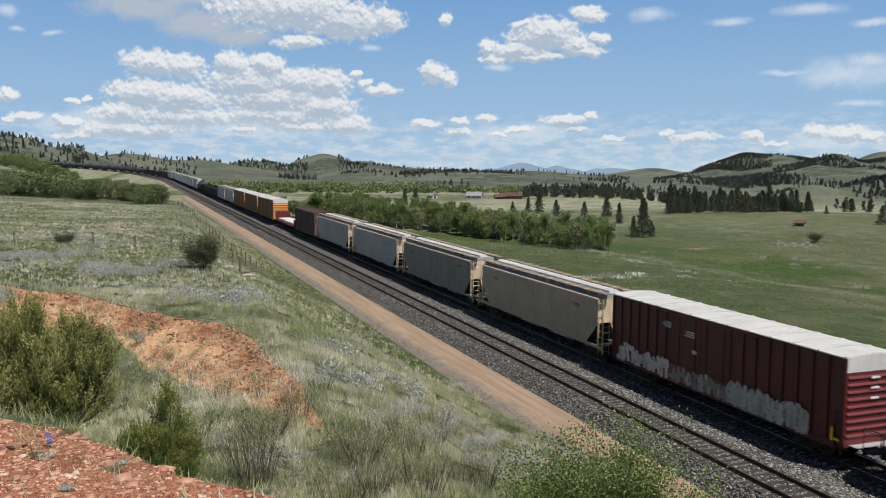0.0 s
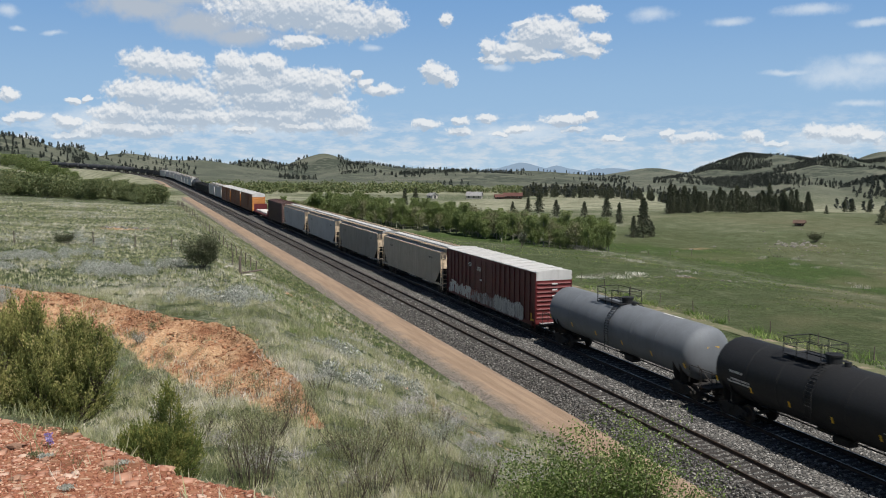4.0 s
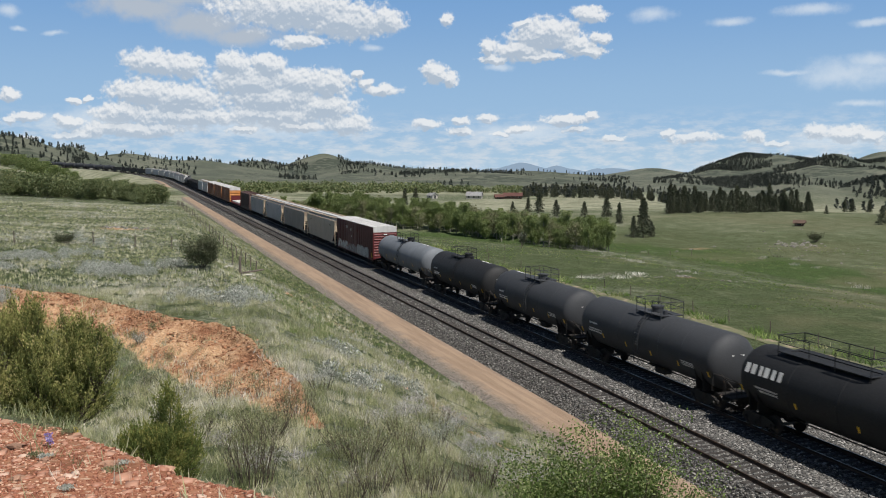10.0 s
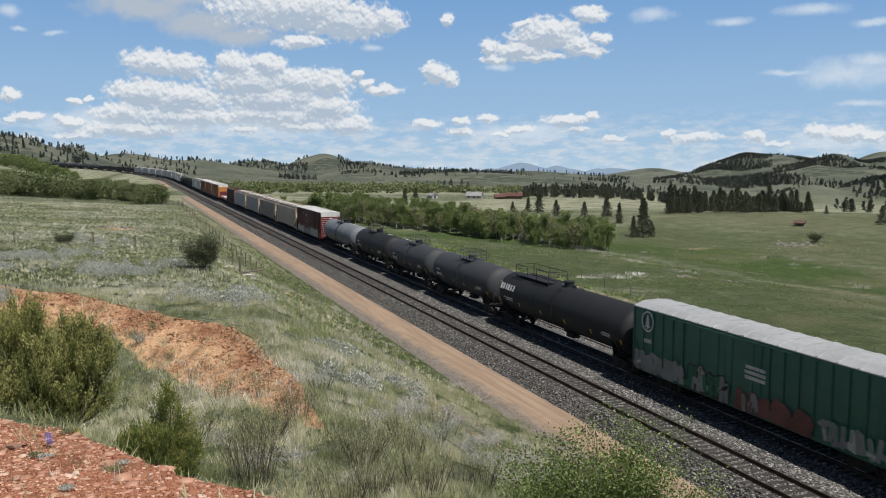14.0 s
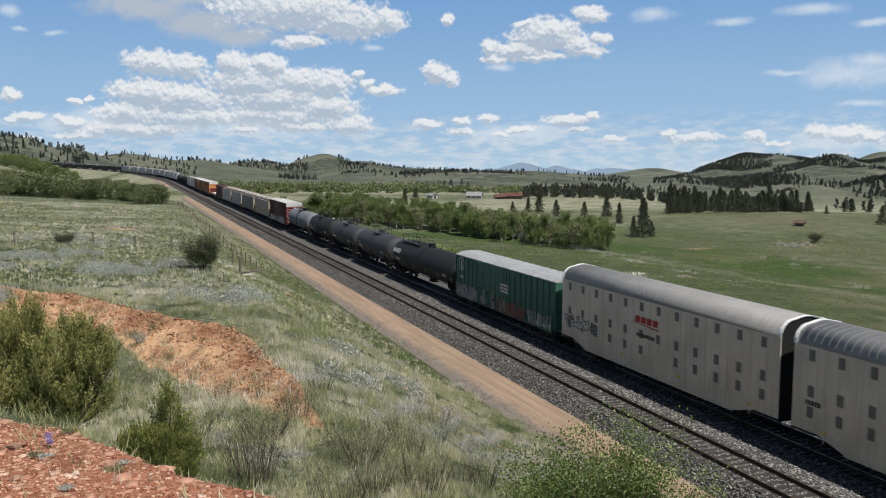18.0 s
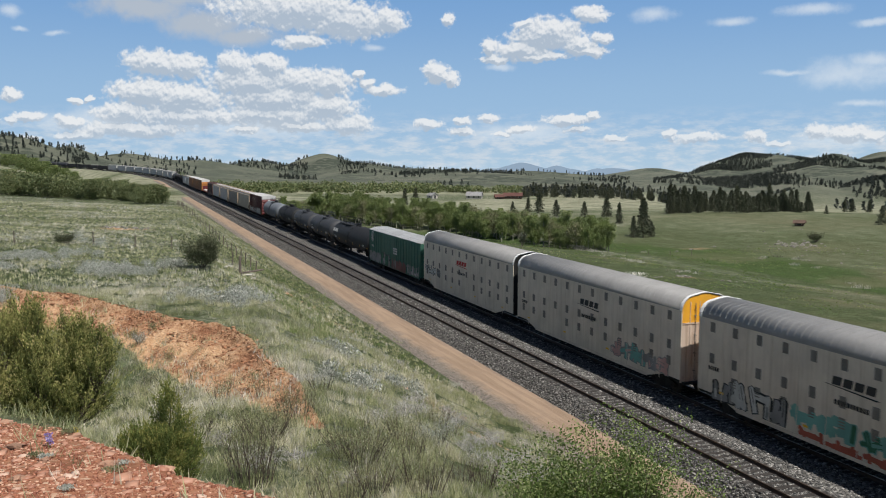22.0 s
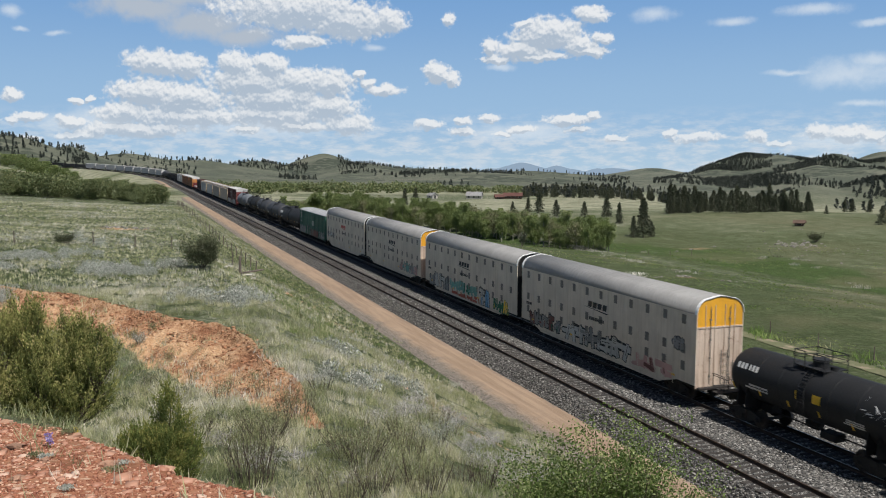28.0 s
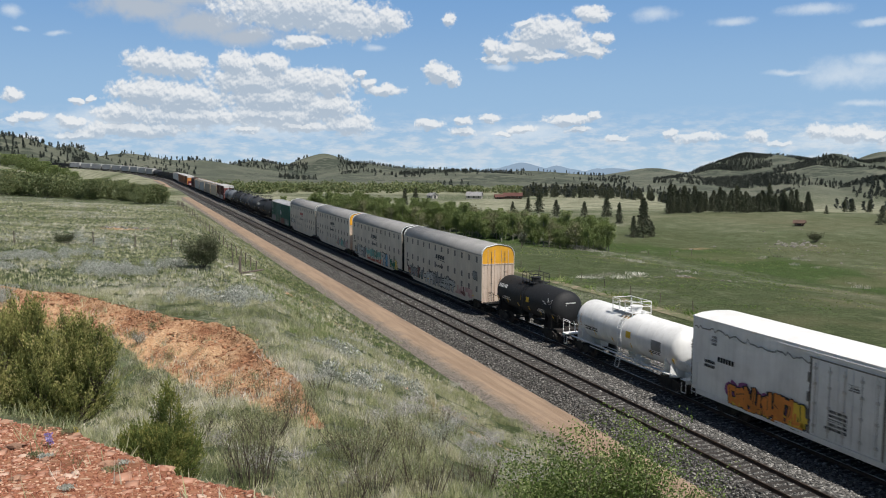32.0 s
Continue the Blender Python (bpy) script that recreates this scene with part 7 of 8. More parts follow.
def juniper(label, at, height, width, mat, plumes, leaf=0.03, tops=None):
    """A juniper: plumes of short needle sprays on branches round several leaders, with gaps between them."""
    x, y = at
    top = new("juniper_bush")
    top.location = (x, y, ground_z(x, y) - 0.03)
    tagged(top, label, "bush")
    bm = bmesh.new()
    pos, out, tone = [], [], []
    tops = tops or [(0, 0, 1.0)]
    for tx, ty, th in tops:
        rod(bm, (tx * 0.4, ty * 0.4, -0.05), (tx, ty, th * height * 0.9), 0.03 * height, 6, 0.006)
    for i in range(plumes):
        tx, ty, th = tops[i % len(tops)]
        rel = RNG.uniform(0.02, 0.98) ** 0.85
        z = rel * height * th
        rad = width / 2 * (1 - rel) ** 0.6 * (0.35 + 0.65 * min(1, 0.5 + rel * 4)) * RNG.uniform(0.5, 1.12) * (0.72 if len(tops) > 1 else 1.0)
        a = RNG.uniform(0, 2 * math.pi)
        cx, cy = tx * (0.4 + 0.6 * rel), ty * (0.4 + 0.6 * rel)
        base = np.array([cx, cy, max(0.02, z * 0.7)])
        tip = np.array([cx + rad * math.cos(a), cy + rad * math.sin(a), z + RNG.uniform(0.02, 0.12) * height])
        if i % 2 == 0:
            rod(bm, base, tip, 0.010, 4, 0.003, caps=False)
        d = tip - base
        way = d / (np.linalg.norm(d) + 1e-6)
        shade = RNG.uniform(0, 1)
        for q in range(10):
            t0 = RNG.uniform(0.45, 1.0)
            root = base + d * t0
            go = way * 0.8 + RNG.normal(size=3) * 0.30 + np.array([0, 0, 0.65])
            go /= np.linalg.norm(go)
            length = RNG.uniform(0.08, 0.20) * height
            m = 26
            t = RNG.uniform(0, 1, m)
            p = root + go * (t * length)[:, None] + RNG.normal(size=(m, 3)) * (0.010 + 0.012 * width) * (1.1 - t[:, None])
            pos.append(p)
            out.append(np.tile(go, (m, 1)))
            # tone carries the crown's inner shade at spray roots, and yellow-green tips
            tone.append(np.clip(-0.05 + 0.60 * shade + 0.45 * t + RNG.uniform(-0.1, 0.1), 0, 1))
    part("stem", bm, BARK, top)
    pos, out, tone = np.concatenate(pos), np.concatenate(out), np.concatenate(tone)
    pos[:, 2] = np.maximum(pos[:, 2], 0.02)
    v, f = leaf_quads(pos, leaf, 0.32, 0.1, out)
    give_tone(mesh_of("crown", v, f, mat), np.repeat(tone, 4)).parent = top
    return top


def blades(name, label, xs, ys, per, height, width, mat, lean=0.35, spread=0.08, z=None):
    """Tufts of grass blades as one thing of stuff; xs and ys are the tufts' places."""
    n = len(xs)
    zs = land(xs, ys) if z is None else z
    bx = np.repeat(xs, per) + RNG.normal(size=n * per) * spread
    by = np.repeat(ys, per) + RNG.normal(size=n * per) * spread
    bz = np.repeat(zs, per) - 0.03
    h = np.repeat(height * RNG.uniform(0.5, 1.25, n), per) * RNG.uniform(0.6, 1.2, n * per)
    a = RNG.uniform(0, 2 * math.pi, n * per)
    tilt = RNG.normal(size=(n * per, 2)) * lean * h[:, None] + np.repeat(RNG.normal(size=(n, 2)) * lean * 0.5, per, 0) * h[:, None]
    wx, wy = np.cos(a) * width * 0.5, np.sin(a) * width * 0.5
    p0 = np.stack([bx - wx, by - wy, bz], 1)
    p1 = np.stack([bx + wx, by + wy, bz], 1)
    p2 = np.stack([bx + tilt[:, 0], by + tilt[:, 1], bz + h], 1)
    v = np.stack([p0, p1, p2], 1).reshape(-1, 3)
    f = np.arange(3 * n * per).reshape(-1, 3)
    ob = from_arrays(name, v, f, mat)
    tone = 0.5 + 0.55 * fbm(xs, ys, 7.0, 3, 61) + 0.5 * fbm(xs, ys, 0.8, 2, 62) + RNG.uniform(-0.22, 0.22, n)
    give_tone(ob, np.repeat(tone, per * 3))
    tagged(ob, label, "grass", kind="stuff")
    return ob


def scatter(n, r0, r1, a0=-9.0, a1=48.5, power=2.0):
    """Places on the plan between two distances within the field of view."""
    r = (r0**power + (r1**power - r0**power) * RNG.uniform(0, 1, n)) ** (1 / power)
    a = np.radians(RNG.uniform(a0, a1, n))
    return r * np.sin(a), r * np.cos(a)


def grassy(x, y, margin=0.0):
    u = x + swing(y)
    return ((u < 20.4 - margin) | (u > 36.5)) & (np.abs(x - 50.5) > 1.3)


# grass near the viewpoint, on the slopes, in the meadows
def lay_grass():
    for name, label, n, r0, r1, per, h, w, mat, keep_soil, test in (
        ("grass_tuft", "short mixed grass on the knoll and cut slope", 9000, 5, 22, 9, 0.20, 0.013, GRASS, 0.03, None),
        ("grass_tuft", "mixed green and dry grass on the slope", 52000, 18, 52, 8, 0.30, 0.024, GRASS, 0.05, "clumps"),
        ("grass_tuft", "pale dead grass among the green", 30000, 16, 55, 8, 0.34, 0.020, STRAW, 0.10, "patchy"),
        ("grass_tuft", "fresh green grass beside the road", 12000, 25, 160, 7, 0.26, 0.035, LUSH_GRASS, 0.0, "roadside"),
        ("grass_tuft", "fresh green grass in patches on the slope", 16000, 16, 70, 8, 0.28, 0.026, LUSH_GRASS, 0.0, "green_patch"),
        ("grass_tuft", "meadow grass west of the railway", 30000, 48, 190, 6, 0.26, 0.060, GRASS, 0.05, "west"),
        ("grass_tuft", "dry meadow grass west of the railway", 22000, 48, 220, 5, 0.27, 0.055, STRAW, 0.05, "west_patchy"),
        ("grass_tuft", "green meadow grass east of the railway", 26000, 62, 210, 5, 0.16, 0.09, LUSH_GRASS, 0.0, "east"),
    ):
        x, y = scatter(n, r0, r1, -9.5, 48.5 if test != "west" and test != "west_patchy" else 24.0, 1.6)
        u = x + swing(y)
        ok = grassy(x, y) & (RNG.uniform(0, 1, n) > step(0.25, 0.6, soil_at(x, y)) - keep_soil)
        m = fbm(x, y, 5, 3, 41)
        gap = fbm(x, y, 0.9, 2, 63)
        if test == "patchy":
            ok &= (m > -0.22) & (u < 19.9 + 0.7 * m) & (gap > 0.05)
        elif test == "clumps":
            ok &= (u < 19.9 + 0.7 * m) & (gap > -0.16)
        elif test == "green_patch":
            ok &= (m < -0.12) & (u < 12.5) & (u > 7)
        elif test == "roadside":
            ok &= (u > 11) & (u < 19.9 + 0.6 * m) & (m > -0.3) & (y > 50 + 14 * m)
        elif test in ("west", "west_patchy"):
            ok &= u < 19
            if test == "west_patchy":
                ok &= fbm(x, y, 9, 3, 43) > 0.08
        elif test == "east":
            ok &= (u > 37) & (m > -0.1) & (fbm(x, y, 24, 3, 64) > -0.15)
        else:
            ok &= u < 19.7
        blades(name, label, x[ok], y[ok], per, h, w, mat)
    # tufts over the foot of the eroded bank
    x, y = RNG.uniform(-9, 7, 7000), RNG.uniform(23, 47, 7000)
    low = y - np.interp(x, (-9, -6, -2.4, -0.3, 1.6, 2.7, 3.7, 5.3), LOW_LINE)
    ok = RNG.uniform(0, 1, 7000) < step(4.5, -1.5, low) * 0.8
    blades("grass_tuft", "tall mixed grass at the foot of the eroded bank", x[ok][::2], y[ok][::2], 8, 0.36, 0.026, GRASS, 0.35, 0.10)
    blades("grass_tuft", "pale dead grass at the foot of the eroded bank", x[ok][1::2], y[ok][1::2], 7, 0.34, 0.022, STRAW, 0.45, 0.10)
    # pale bunches in the east meadow
    x, y = scatter(700, 80, 190, 22, 48, 2)
    D = creek(x, y)
    ok = (np.exp(-((D - 4) / 12) ** 2) > RNG.uniform(0, 1, len(x))) & (fbm(x, y, 11, 2, 47) > 0.18)
    blades("grass_bunch", "pale dry grass bunches in the meadow", x[ok], y[ok], 26, 0.62, 0.12, STRAW, 0.4, 0.4)
    x, y = np.array([58.0, 59.5, 61, 62.5, 64, 66, 67, 60.5, 63.5]), np.array([104.0, 103, 104.5, 102, 104, 102.5, 105, 106, 106.5])
    blades("grass_bunch", "pale dry grass bunches in the meadow", x, y, 80, 0.42, 0.10, STRAW, 0.7, 0.7)
    y = 66 + 150 * RNG.uniform(0, 1, 900) ** 0.8
    x = np.interp(y, (66, 84, 110, 138, 177, 217), (70, 78, 79, 85, 98, 99)) + RNG.normal(size=900) * 1.4 - 1.0
    ok = (fbm(x, y, 9, 2, 48) > -0.15 - 0.4 * step(125, 145, y)) & (y > 108)
    blades("grass_bunch", "pale dry grass fringe along the meadow's edge", x[ok], y[ok], 9, 0.28, 0.09, STRAW, 0.4, 0.3)
    y = RNG.uniform(40, 150, 90)
    blades("grass_bunch", "coarse weeds along the farm track", 52.8 + RNG.normal(size=90) * 0.5, y, 22, 0.6, 0.10, LUSH_GRASS, 0.5, 0.4)


lay_grass()


def sagebrush():
    """Low grey sagebrush mats in the west meadow and on the slope."""
    spots = [(-0.6, 62.5, 1.6, 30), (-1.6, 66, 1.8, 16), (-7, 74, 1.7, 20), (-4.5, 78, 1.8, 14), (3.2, 68, 1.4, 12), (5.3, 47.5, 0.9, 14), (6.4, 49.0, 0.8, 10), (3.7, 49.4, 0.9, 8), (-3, 90, 3.0, 12), (-9, 66, 1.6, 12), (9.5, 40, 1.3, 8), (8.5, 33, 1.2, 7), (12, 37, 1.0, 6), (-6.5, 52, 1.0, 7)]
    pos, sizes = [], 0.13
    for cx, cy, spread, n in spots:
        for i in range(n):
            x, y = cx + RNG.normal() * spread * 0.7, cy + RNG.normal() * spread * 0.7
            if x > 16:
                continue
            w, h = RNG.uniform(0.4, 0.8), RNG.uniform(0.4, 0.8)
            p = in_ball(230) * np.array([w, w, h])
            p[:, 2] = np.abs(p[:, 2])
            pos.append(p + np.array([x, y, ground_z(x, y)]))
    v, f = leaf_quads(np.concatenate(pos), sizes, 0.35, 0.5)
    tagged(from_arrays("sagebrush", v, f, SAGE), "low grey sagebrush scattered over the meadow", "sagebrush", kind="stuff")


sagebrush()

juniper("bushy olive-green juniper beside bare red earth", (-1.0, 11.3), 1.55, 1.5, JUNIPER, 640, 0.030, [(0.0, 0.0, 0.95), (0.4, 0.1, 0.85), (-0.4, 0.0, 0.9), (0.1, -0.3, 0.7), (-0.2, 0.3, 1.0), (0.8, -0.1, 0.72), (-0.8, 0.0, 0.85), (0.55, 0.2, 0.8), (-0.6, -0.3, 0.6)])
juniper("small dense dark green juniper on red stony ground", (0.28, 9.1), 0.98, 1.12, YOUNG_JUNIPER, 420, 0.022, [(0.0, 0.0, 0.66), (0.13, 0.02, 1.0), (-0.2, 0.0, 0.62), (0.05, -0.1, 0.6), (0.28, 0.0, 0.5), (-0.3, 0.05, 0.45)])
bush("leafy_shrub", "fresh green leafy shrub on the slope", "shrub", (6.95, 13.3), 2.9, 2.1, 0.050, LEAF, 14, 18000, 0.31, 0.62, 0.1)
bush("leafy_shrub", "tall fresh green leafy shrub above the road", "shrub", (8.05, 12.8), 3.5, 2.1, 0.050, LEAF, 14, 18000, 0.31, 0.62, 0.1)
bush("leafy_shrub", "thin green sapling with sparse leaves", "shrub", (8.95, 12.2), 3.2, 1.6, 0.048, LEAF, 8, 4500, 0.28, 0.62, 0.1)
bush("leafy_shrub", "green leafy shrub low on the slope", "shrub", (7.3, 12.4), 2.6, 2.1, 0.050, LEAF, 12, 12000, 0.30, 0.62, 0.1)
bush("twiggy_shrub", "half-bare twiggy shrub on the cut slope", "shrub", (2.7, 20.5), 1.7, 2.0, 0.05, SHRUB, 34, 1500, 0.30, 0.4, 0.5, TWIG, 0.7, thick=0.7)
bush("twiggy_shrub", "half-bare brown shrub in dry grass", "shrub", (5.6, 21.5), 1.3, 2.4, 0.05, SHRUB, 34, 2200, 0.30, 0.4, 0.5, TWIG, 0.8, thick=0.7)
bush("twiggy_shrub", "half-bare brown shrub in dry grass", "shrub", (3.6, 24.0), 1.2, 2.2, 0.05, SHRUB, 34, 2200, 0.30, 0.4, 0.5, TWIG, 0.8, thick=0.7)
bush("twiggy_shrub", "silvery dead shrub lying on the slope", "shrub", (9.6, 30.5), 0.9, 2.0, 0.05, STRAW, 18, 500, 0.25, 0.3, 0.2, DEAD, 1.2)
bush("twiggy_shrub", "silvery dead shrub lying on the slope", "shrub", (13.0, 33.5), 0.8, 2.2, 0.05, STRAW, 18, 500, 0.25, 0.3, 0.2, DEAD, 1.2)
for x, y, s in ((4.4, 18.6, 1.2), (6.6, 19.4, 1.3), (7.6, 24.5, 1.1), (4.8, 26.5, 1.2), (1.6, 24.0, 1.2), (9.2, 26.0, 0.9), (6.2, 29.0, 1.0), (11.0, 29.5, 0.9)):
    bush("twiggy_shrub", "wispy grey-green shrub in tall dry grass", "shrub", (x, y), s, s * 1.5, 0.045, SHRUB if s > 1 else SAGE, 18, 1300, 0.26, 0.35, 0.6, TWIG, 0.5, thick=0.6)


def dead_brush(at, size, arcs=84):
    """A skeleton of bleached stems that arch out of the grass."""
    x, y = at
    top = new("dead_brush")
    top.location = (x, y, ground_z(x, y))
    tagged(top, "silvery dead brush arching over the grass", "brush")
    for k in range(2):
        bm = bmesh.new()
        for i in range(arcs // 2):
            a = RNG.uniform(0, 2 * math.pi)
            p = Vector((RNG.normal() * size * 0.4, RNG.normal() * size * 0.4, -0.03))
            reach, rise = size * RNG.uniform(0.35, 1.0), size * RNG.uniform(0.18, 0.5)
            bend = RNG.uniform(-0.6, 0.6)
            r, last = RNG.uniform(0.005, 0.010), p
            for q in range(1, 6):
                t = q / 5
                b = a + bend * t
                nxt = p + Vector((math.cos(b) * reach * t, math.sin(b) * reach * t, rise * math.sin(min(t * 2.3, 2.8))))
                rod(bm, last, nxt, r * (1.15 - 0.8 * t), 4, r * (0.95 - 0.8 * t), caps=False)
                last = nxt
        tagged(part("stem", bm, (DEAD, PALE_DEAD)[k], top), kind="stuff")
    return top


for x, y, s in ((9.0, 29.2, 0.9), (9.3, 30.2, 0.8), (12.9, 31.2, 0.9), (12.2, 30.6, 0.7), (8.8, 33.6, 0.8), (12.2, 33.0, 0.8), (16.7, 35.6, 0.7), (17.4, 37.4, 0.6), (2.2, 24.0, 0.7), (2.9, 21.8, 0.7), (4.1, 22.1, 0.6), (15.2, 49.9, 0.7), (10.1, 25.4, 0.7), (7.4, 26.6, 0.7), (11.0, 28.0, 0.8), (14.2, 33.4, 0.8), (10.6, 32.2, 0.7), (5.0, 20.2, 0.6), (13.4, 36.6, 0.7), (1.5, 26.0, 0.7), (6.2, 31.0, 0.6), (11.6, 27.0, 0.8), (12.4, 28.4, 0.8), (13.6, 30.0, 0.8), (14.6, 31.6, 0.8), (13.2, 27.4, 0.7), (14.0, 28.8, 0.7), (15.2, 30.4, 0.7), (15.8, 33.0, 0.8), (16.4, 32.0, 0.7), (12.8, 34.4, 0.8), (11.2, 34.6, 0.7), (15.0, 35.4, 0.7), (10.4, 24.0, 0.7), (11.4, 25.4, 0.7)):
    dead_brush((x, y), s)
for x, y, s in ((5.3, 19.2, 1.0), (6.6, 19.6, 0.9), (8.2, 21.0, 0.9), (9.4, 22.4, 1.0), (7.4, 22.8, 0.8), (11.0, 30.6, 0.9)):
    bush("twiggy_shrub", "brown leafless shrub low in dry grass", "shrub", (x, y), s, s * 1.5, 0.045, SHRUB, 26, 380, 0.26, 0.35, 0.6, TWIG, 0.7, thick=0.75)
bush("round_shrub", "rounded dull green shrub beside the fence", "shrub", (5.5, 66.5), 2.75, 3.8, 0.12, DARK_SHRUB, 12, 11000, 0.42, 0.5, 0.2)
bush("round_shrub", "dark round shrub above the rock pile", "shrub", (151.6, 162.2), 2.6, 3.4, 0.26, DARK_SHRUB, 9, 1500, 0.4, 0.5, 0.2)
bush("round_shrub", "small dark shrub in the meadow", "shrub", (-4.95, 88.0), 1.2, 1.9, 0.13, DARK_SHRUB, 7, 2200, 0.25, 0.4, 0.3)
bush("round_shrub", "small pine sapling at the meadow's edge", "shrub", (72.4, 153.4), 2.6, 1.8, 0.22, PINE, 4, 900, 0.35, 0.4, 0.3)
for k, (x, y, s) in enumerate(((-7.4, 58.0, 0.9), (-5.4, 62, 0.7), (-2.8, 47.0, 0.7), (0.6, 42.0, 0.6), (-1.6, 40.5, 0.6), (2.2, 108.5, 0.6), (9.0, 48.0, 0.5))):
    bush("weed_clump", "grey-green weedy clump on open earth", "weed", (x, y), s, s * 1.1, 0.07, SAGE if k % 2 else SHRUB, 6, 420, 0.16, 0.35, 0.5, TWIG)


for x, y, s in ((1.8, 40.1, 0.5), (0.4, 42.8, 0.5), (-0.8, 44.6, 0.6), (2.6, 36.6, 0.7), (3.4, 33.0, 0.8), (4.2, 29.6, 0.9), (0.9, 38.0, 0.8), (2.0, 34.4, 0.8), (4.8, 27.0, 0.9), (-2.0, 41.8, 0.7), (3.0, 30.4, 1.0), (4.6, 33.6, 0.5), (-4.2, 46.6, 0.6), (1.2, 43.2, 0.4)):
    bush("weed_clump", "sparse weedy growth on the eroded orange bank", "weed", (x, y), s, s * 1.2, 0.05, SHRUB, 10, 330, 0.16, 0.35, 0.6, TWIG, 0.5, thick=0.6)
for x, y, s in ((-0.7, 7.5, 0.11), (-0.62, 7.4, 0.09), (-0.1, 6.7, 0.13), (-0.05, 6.9, 0.1), (-0.5, 8.4, 0.14), (-0.3, 8.5, 0.12), (-0.15, 8.3, 0.13), (-0.75, 9.0, 0.15), (-0.95, 9.3, 0.14), (-0.4, 6.2, 0.08), (0.6, 7.6, 0.1), (-0.9, 6.6, 0.1)):
    bush("weed_clump", "small grey-green weed on stony red earth", "weed", (x, y), s, s * 1.5, 0.022, SAGE if s < 0.11 else SHRUB, 9, 220, 0.05, 0.3, 0.6, TWIG, 0.6)


def wildflower(label, at, height, petal, spikes):
    """A stem with leaves and small petals at its head."""
    x, y = at
    top = new("wildflower")
    top.location = (x, y, ground_z(x, y))
    tagged(top, label, "flower")
    for k in range(spikes):
        a = 2.4 * k
        tip = Vector((0.04 * k * math.cos(a), 0.04 * k * math.sin(a), height * (1 - 0.12 * k)))
        part("stem", rod(bmesh.new(), (0.3 * tip.x, 0.3 * tip.y, -0.02), tip, 0.004, 5, 0.002), SHRUB, top)
        n = 46
        q = RNG.uniform(0, 1, n)
        p = np.array(tip) * (0.55 + 0.45 * q)[:, None] + RNG.normal(size=(n, 3)) * 0.010
        v, f = leaf_quads(p, 0.016, 0.8, 0.2)
        mesh_of("blossom", v, f, petal).parent = top


LUPINE = leaf_material("violet_petals", (0.20, 0.15, 0.45), (0.38, 0.32, 0.62), (0.55, 0.50, 0.75), 0.3)
BUTTER = leaf_material("yellow_petals", (0.62, 0.46, 0.03), (0.75, 0.62, 0.08), (0.80, 0.70, 0.25), 0.3)
wildflower("violet lupine flowering on stony red earth", (-0.62, 7.9), 0.12, LUPINE, 3)
wildflower("small yellow wildflowers under the juniper", (-0.45, 8.7), 0.07, BUTTER, 3)


# ---------------------------------------------------------------- trees
def tree_proto(name, label, height, width, leaf, mat, bark, leaves, low=0.25, group="", seed_shape=1.0):
    """A broad-leaved tree: tapered trunk with limbs, and a ragged crown with gaps."""
    top = new(name)
    tagged(top, label, "tree", group)
    bm = bmesh.new()
    p, rad = Vector((0, 0, -0.3)), 0.017 * height + 0.03
    tips = []
    for k in range(6):
        q = p + Vector((RNG.uniform(-0.05, 0.05) * height * 0.5, RNG.uniform(-0.05, 0.05) * height * 0.5, height * 0.15))
        rod(bm, p, q, rad, 6, rad * 0.8, caps=False)
        rad *= 0.8
        if k >= 1:
            for j in range(4):
                a = RNG.uniform(0, 2 * math.pi)
                w = width / 2 * RNG.uniform(0.5, 1.0) * (1 - 0.10 * abs(k - 3))
                t = q + Vector((math.cos(a) * w, math.sin(a) * w, height * RNG.uniform(0.02, 0.2)))
                rod(bm, q, t, rad * 0.45, 4, rad * 0.12, caps=False)
                tips.append(list(t))
                tips.append(list(q.lerp(t, 0.6)))
        p = q
    tips.append(list(p))
    part("trunk", bm, bark, top)
    tips = np.array(tips)
    tips = tips[tips[:, 2] > low * height * 0.6]
    idx = RNG.integers(0, len(tips), leaves)
    pos = tips[idx] + in_ball(leaves) * width * 0.25 * np.array([1, 1, 0.95])
    pos[:, 2] = np.clip(pos[:, 2], low * height * RNG.uniform(0.6, 1.4, leaves), height * 1.06)
    v, f = leaf_quads(pos, leaf, 0.75)
    mesh_of("crown", v, f, mat).parent = top
    return top


def pine_arrays(height, width, boughs, per):
    """Drooping needle boughs in whorls; returns arrays."""
    pos, out = [], []
    for i in range(boughs):
        rel = 0.10 + 0.88 * (i + RNG.uniform(0, 0.6)) / boughs
        z = height * rel
        rad = width / 2 * (1 - rel ** 1.6) ** 0.8 * RNG.uniform(0.5, 1.15) + 0.08
        a = i * 2.4 + RNG.uniform(-0.4, 0.4)
        t = RNG.uniform(0.2, 1.0, per)
        d = np.array([math.cos(a), math.sin(a), -0.18])
        base = np.array([0, 0, z])
        pos.append(base + t[:, None] * d * rad + RNG.normal(size=(per, 3)) * np.array([0.13, 0.13, 0.10]) * height * 0.12)
        out.append(np.tile(d, (per, 1)))
    return np.concatenate(pos), np.concatenate(out)


def pine_proto(label, height, width, boughs=46, per=22, leaf=0.50):
    top = new("pine_tree")
    tagged(top, label, "tree", "pines")
    part("trunk", rod(bmesh.new(), (0, 0, -0.4), (0, 0, height * 0.97), 0.018 * height, 6, 0.02), BARK, top)
    pos, out = pine_arrays(height, width, boughs, per)
    v, f = leaf_quads(pos, leaf, 0.45, 0.0, out)
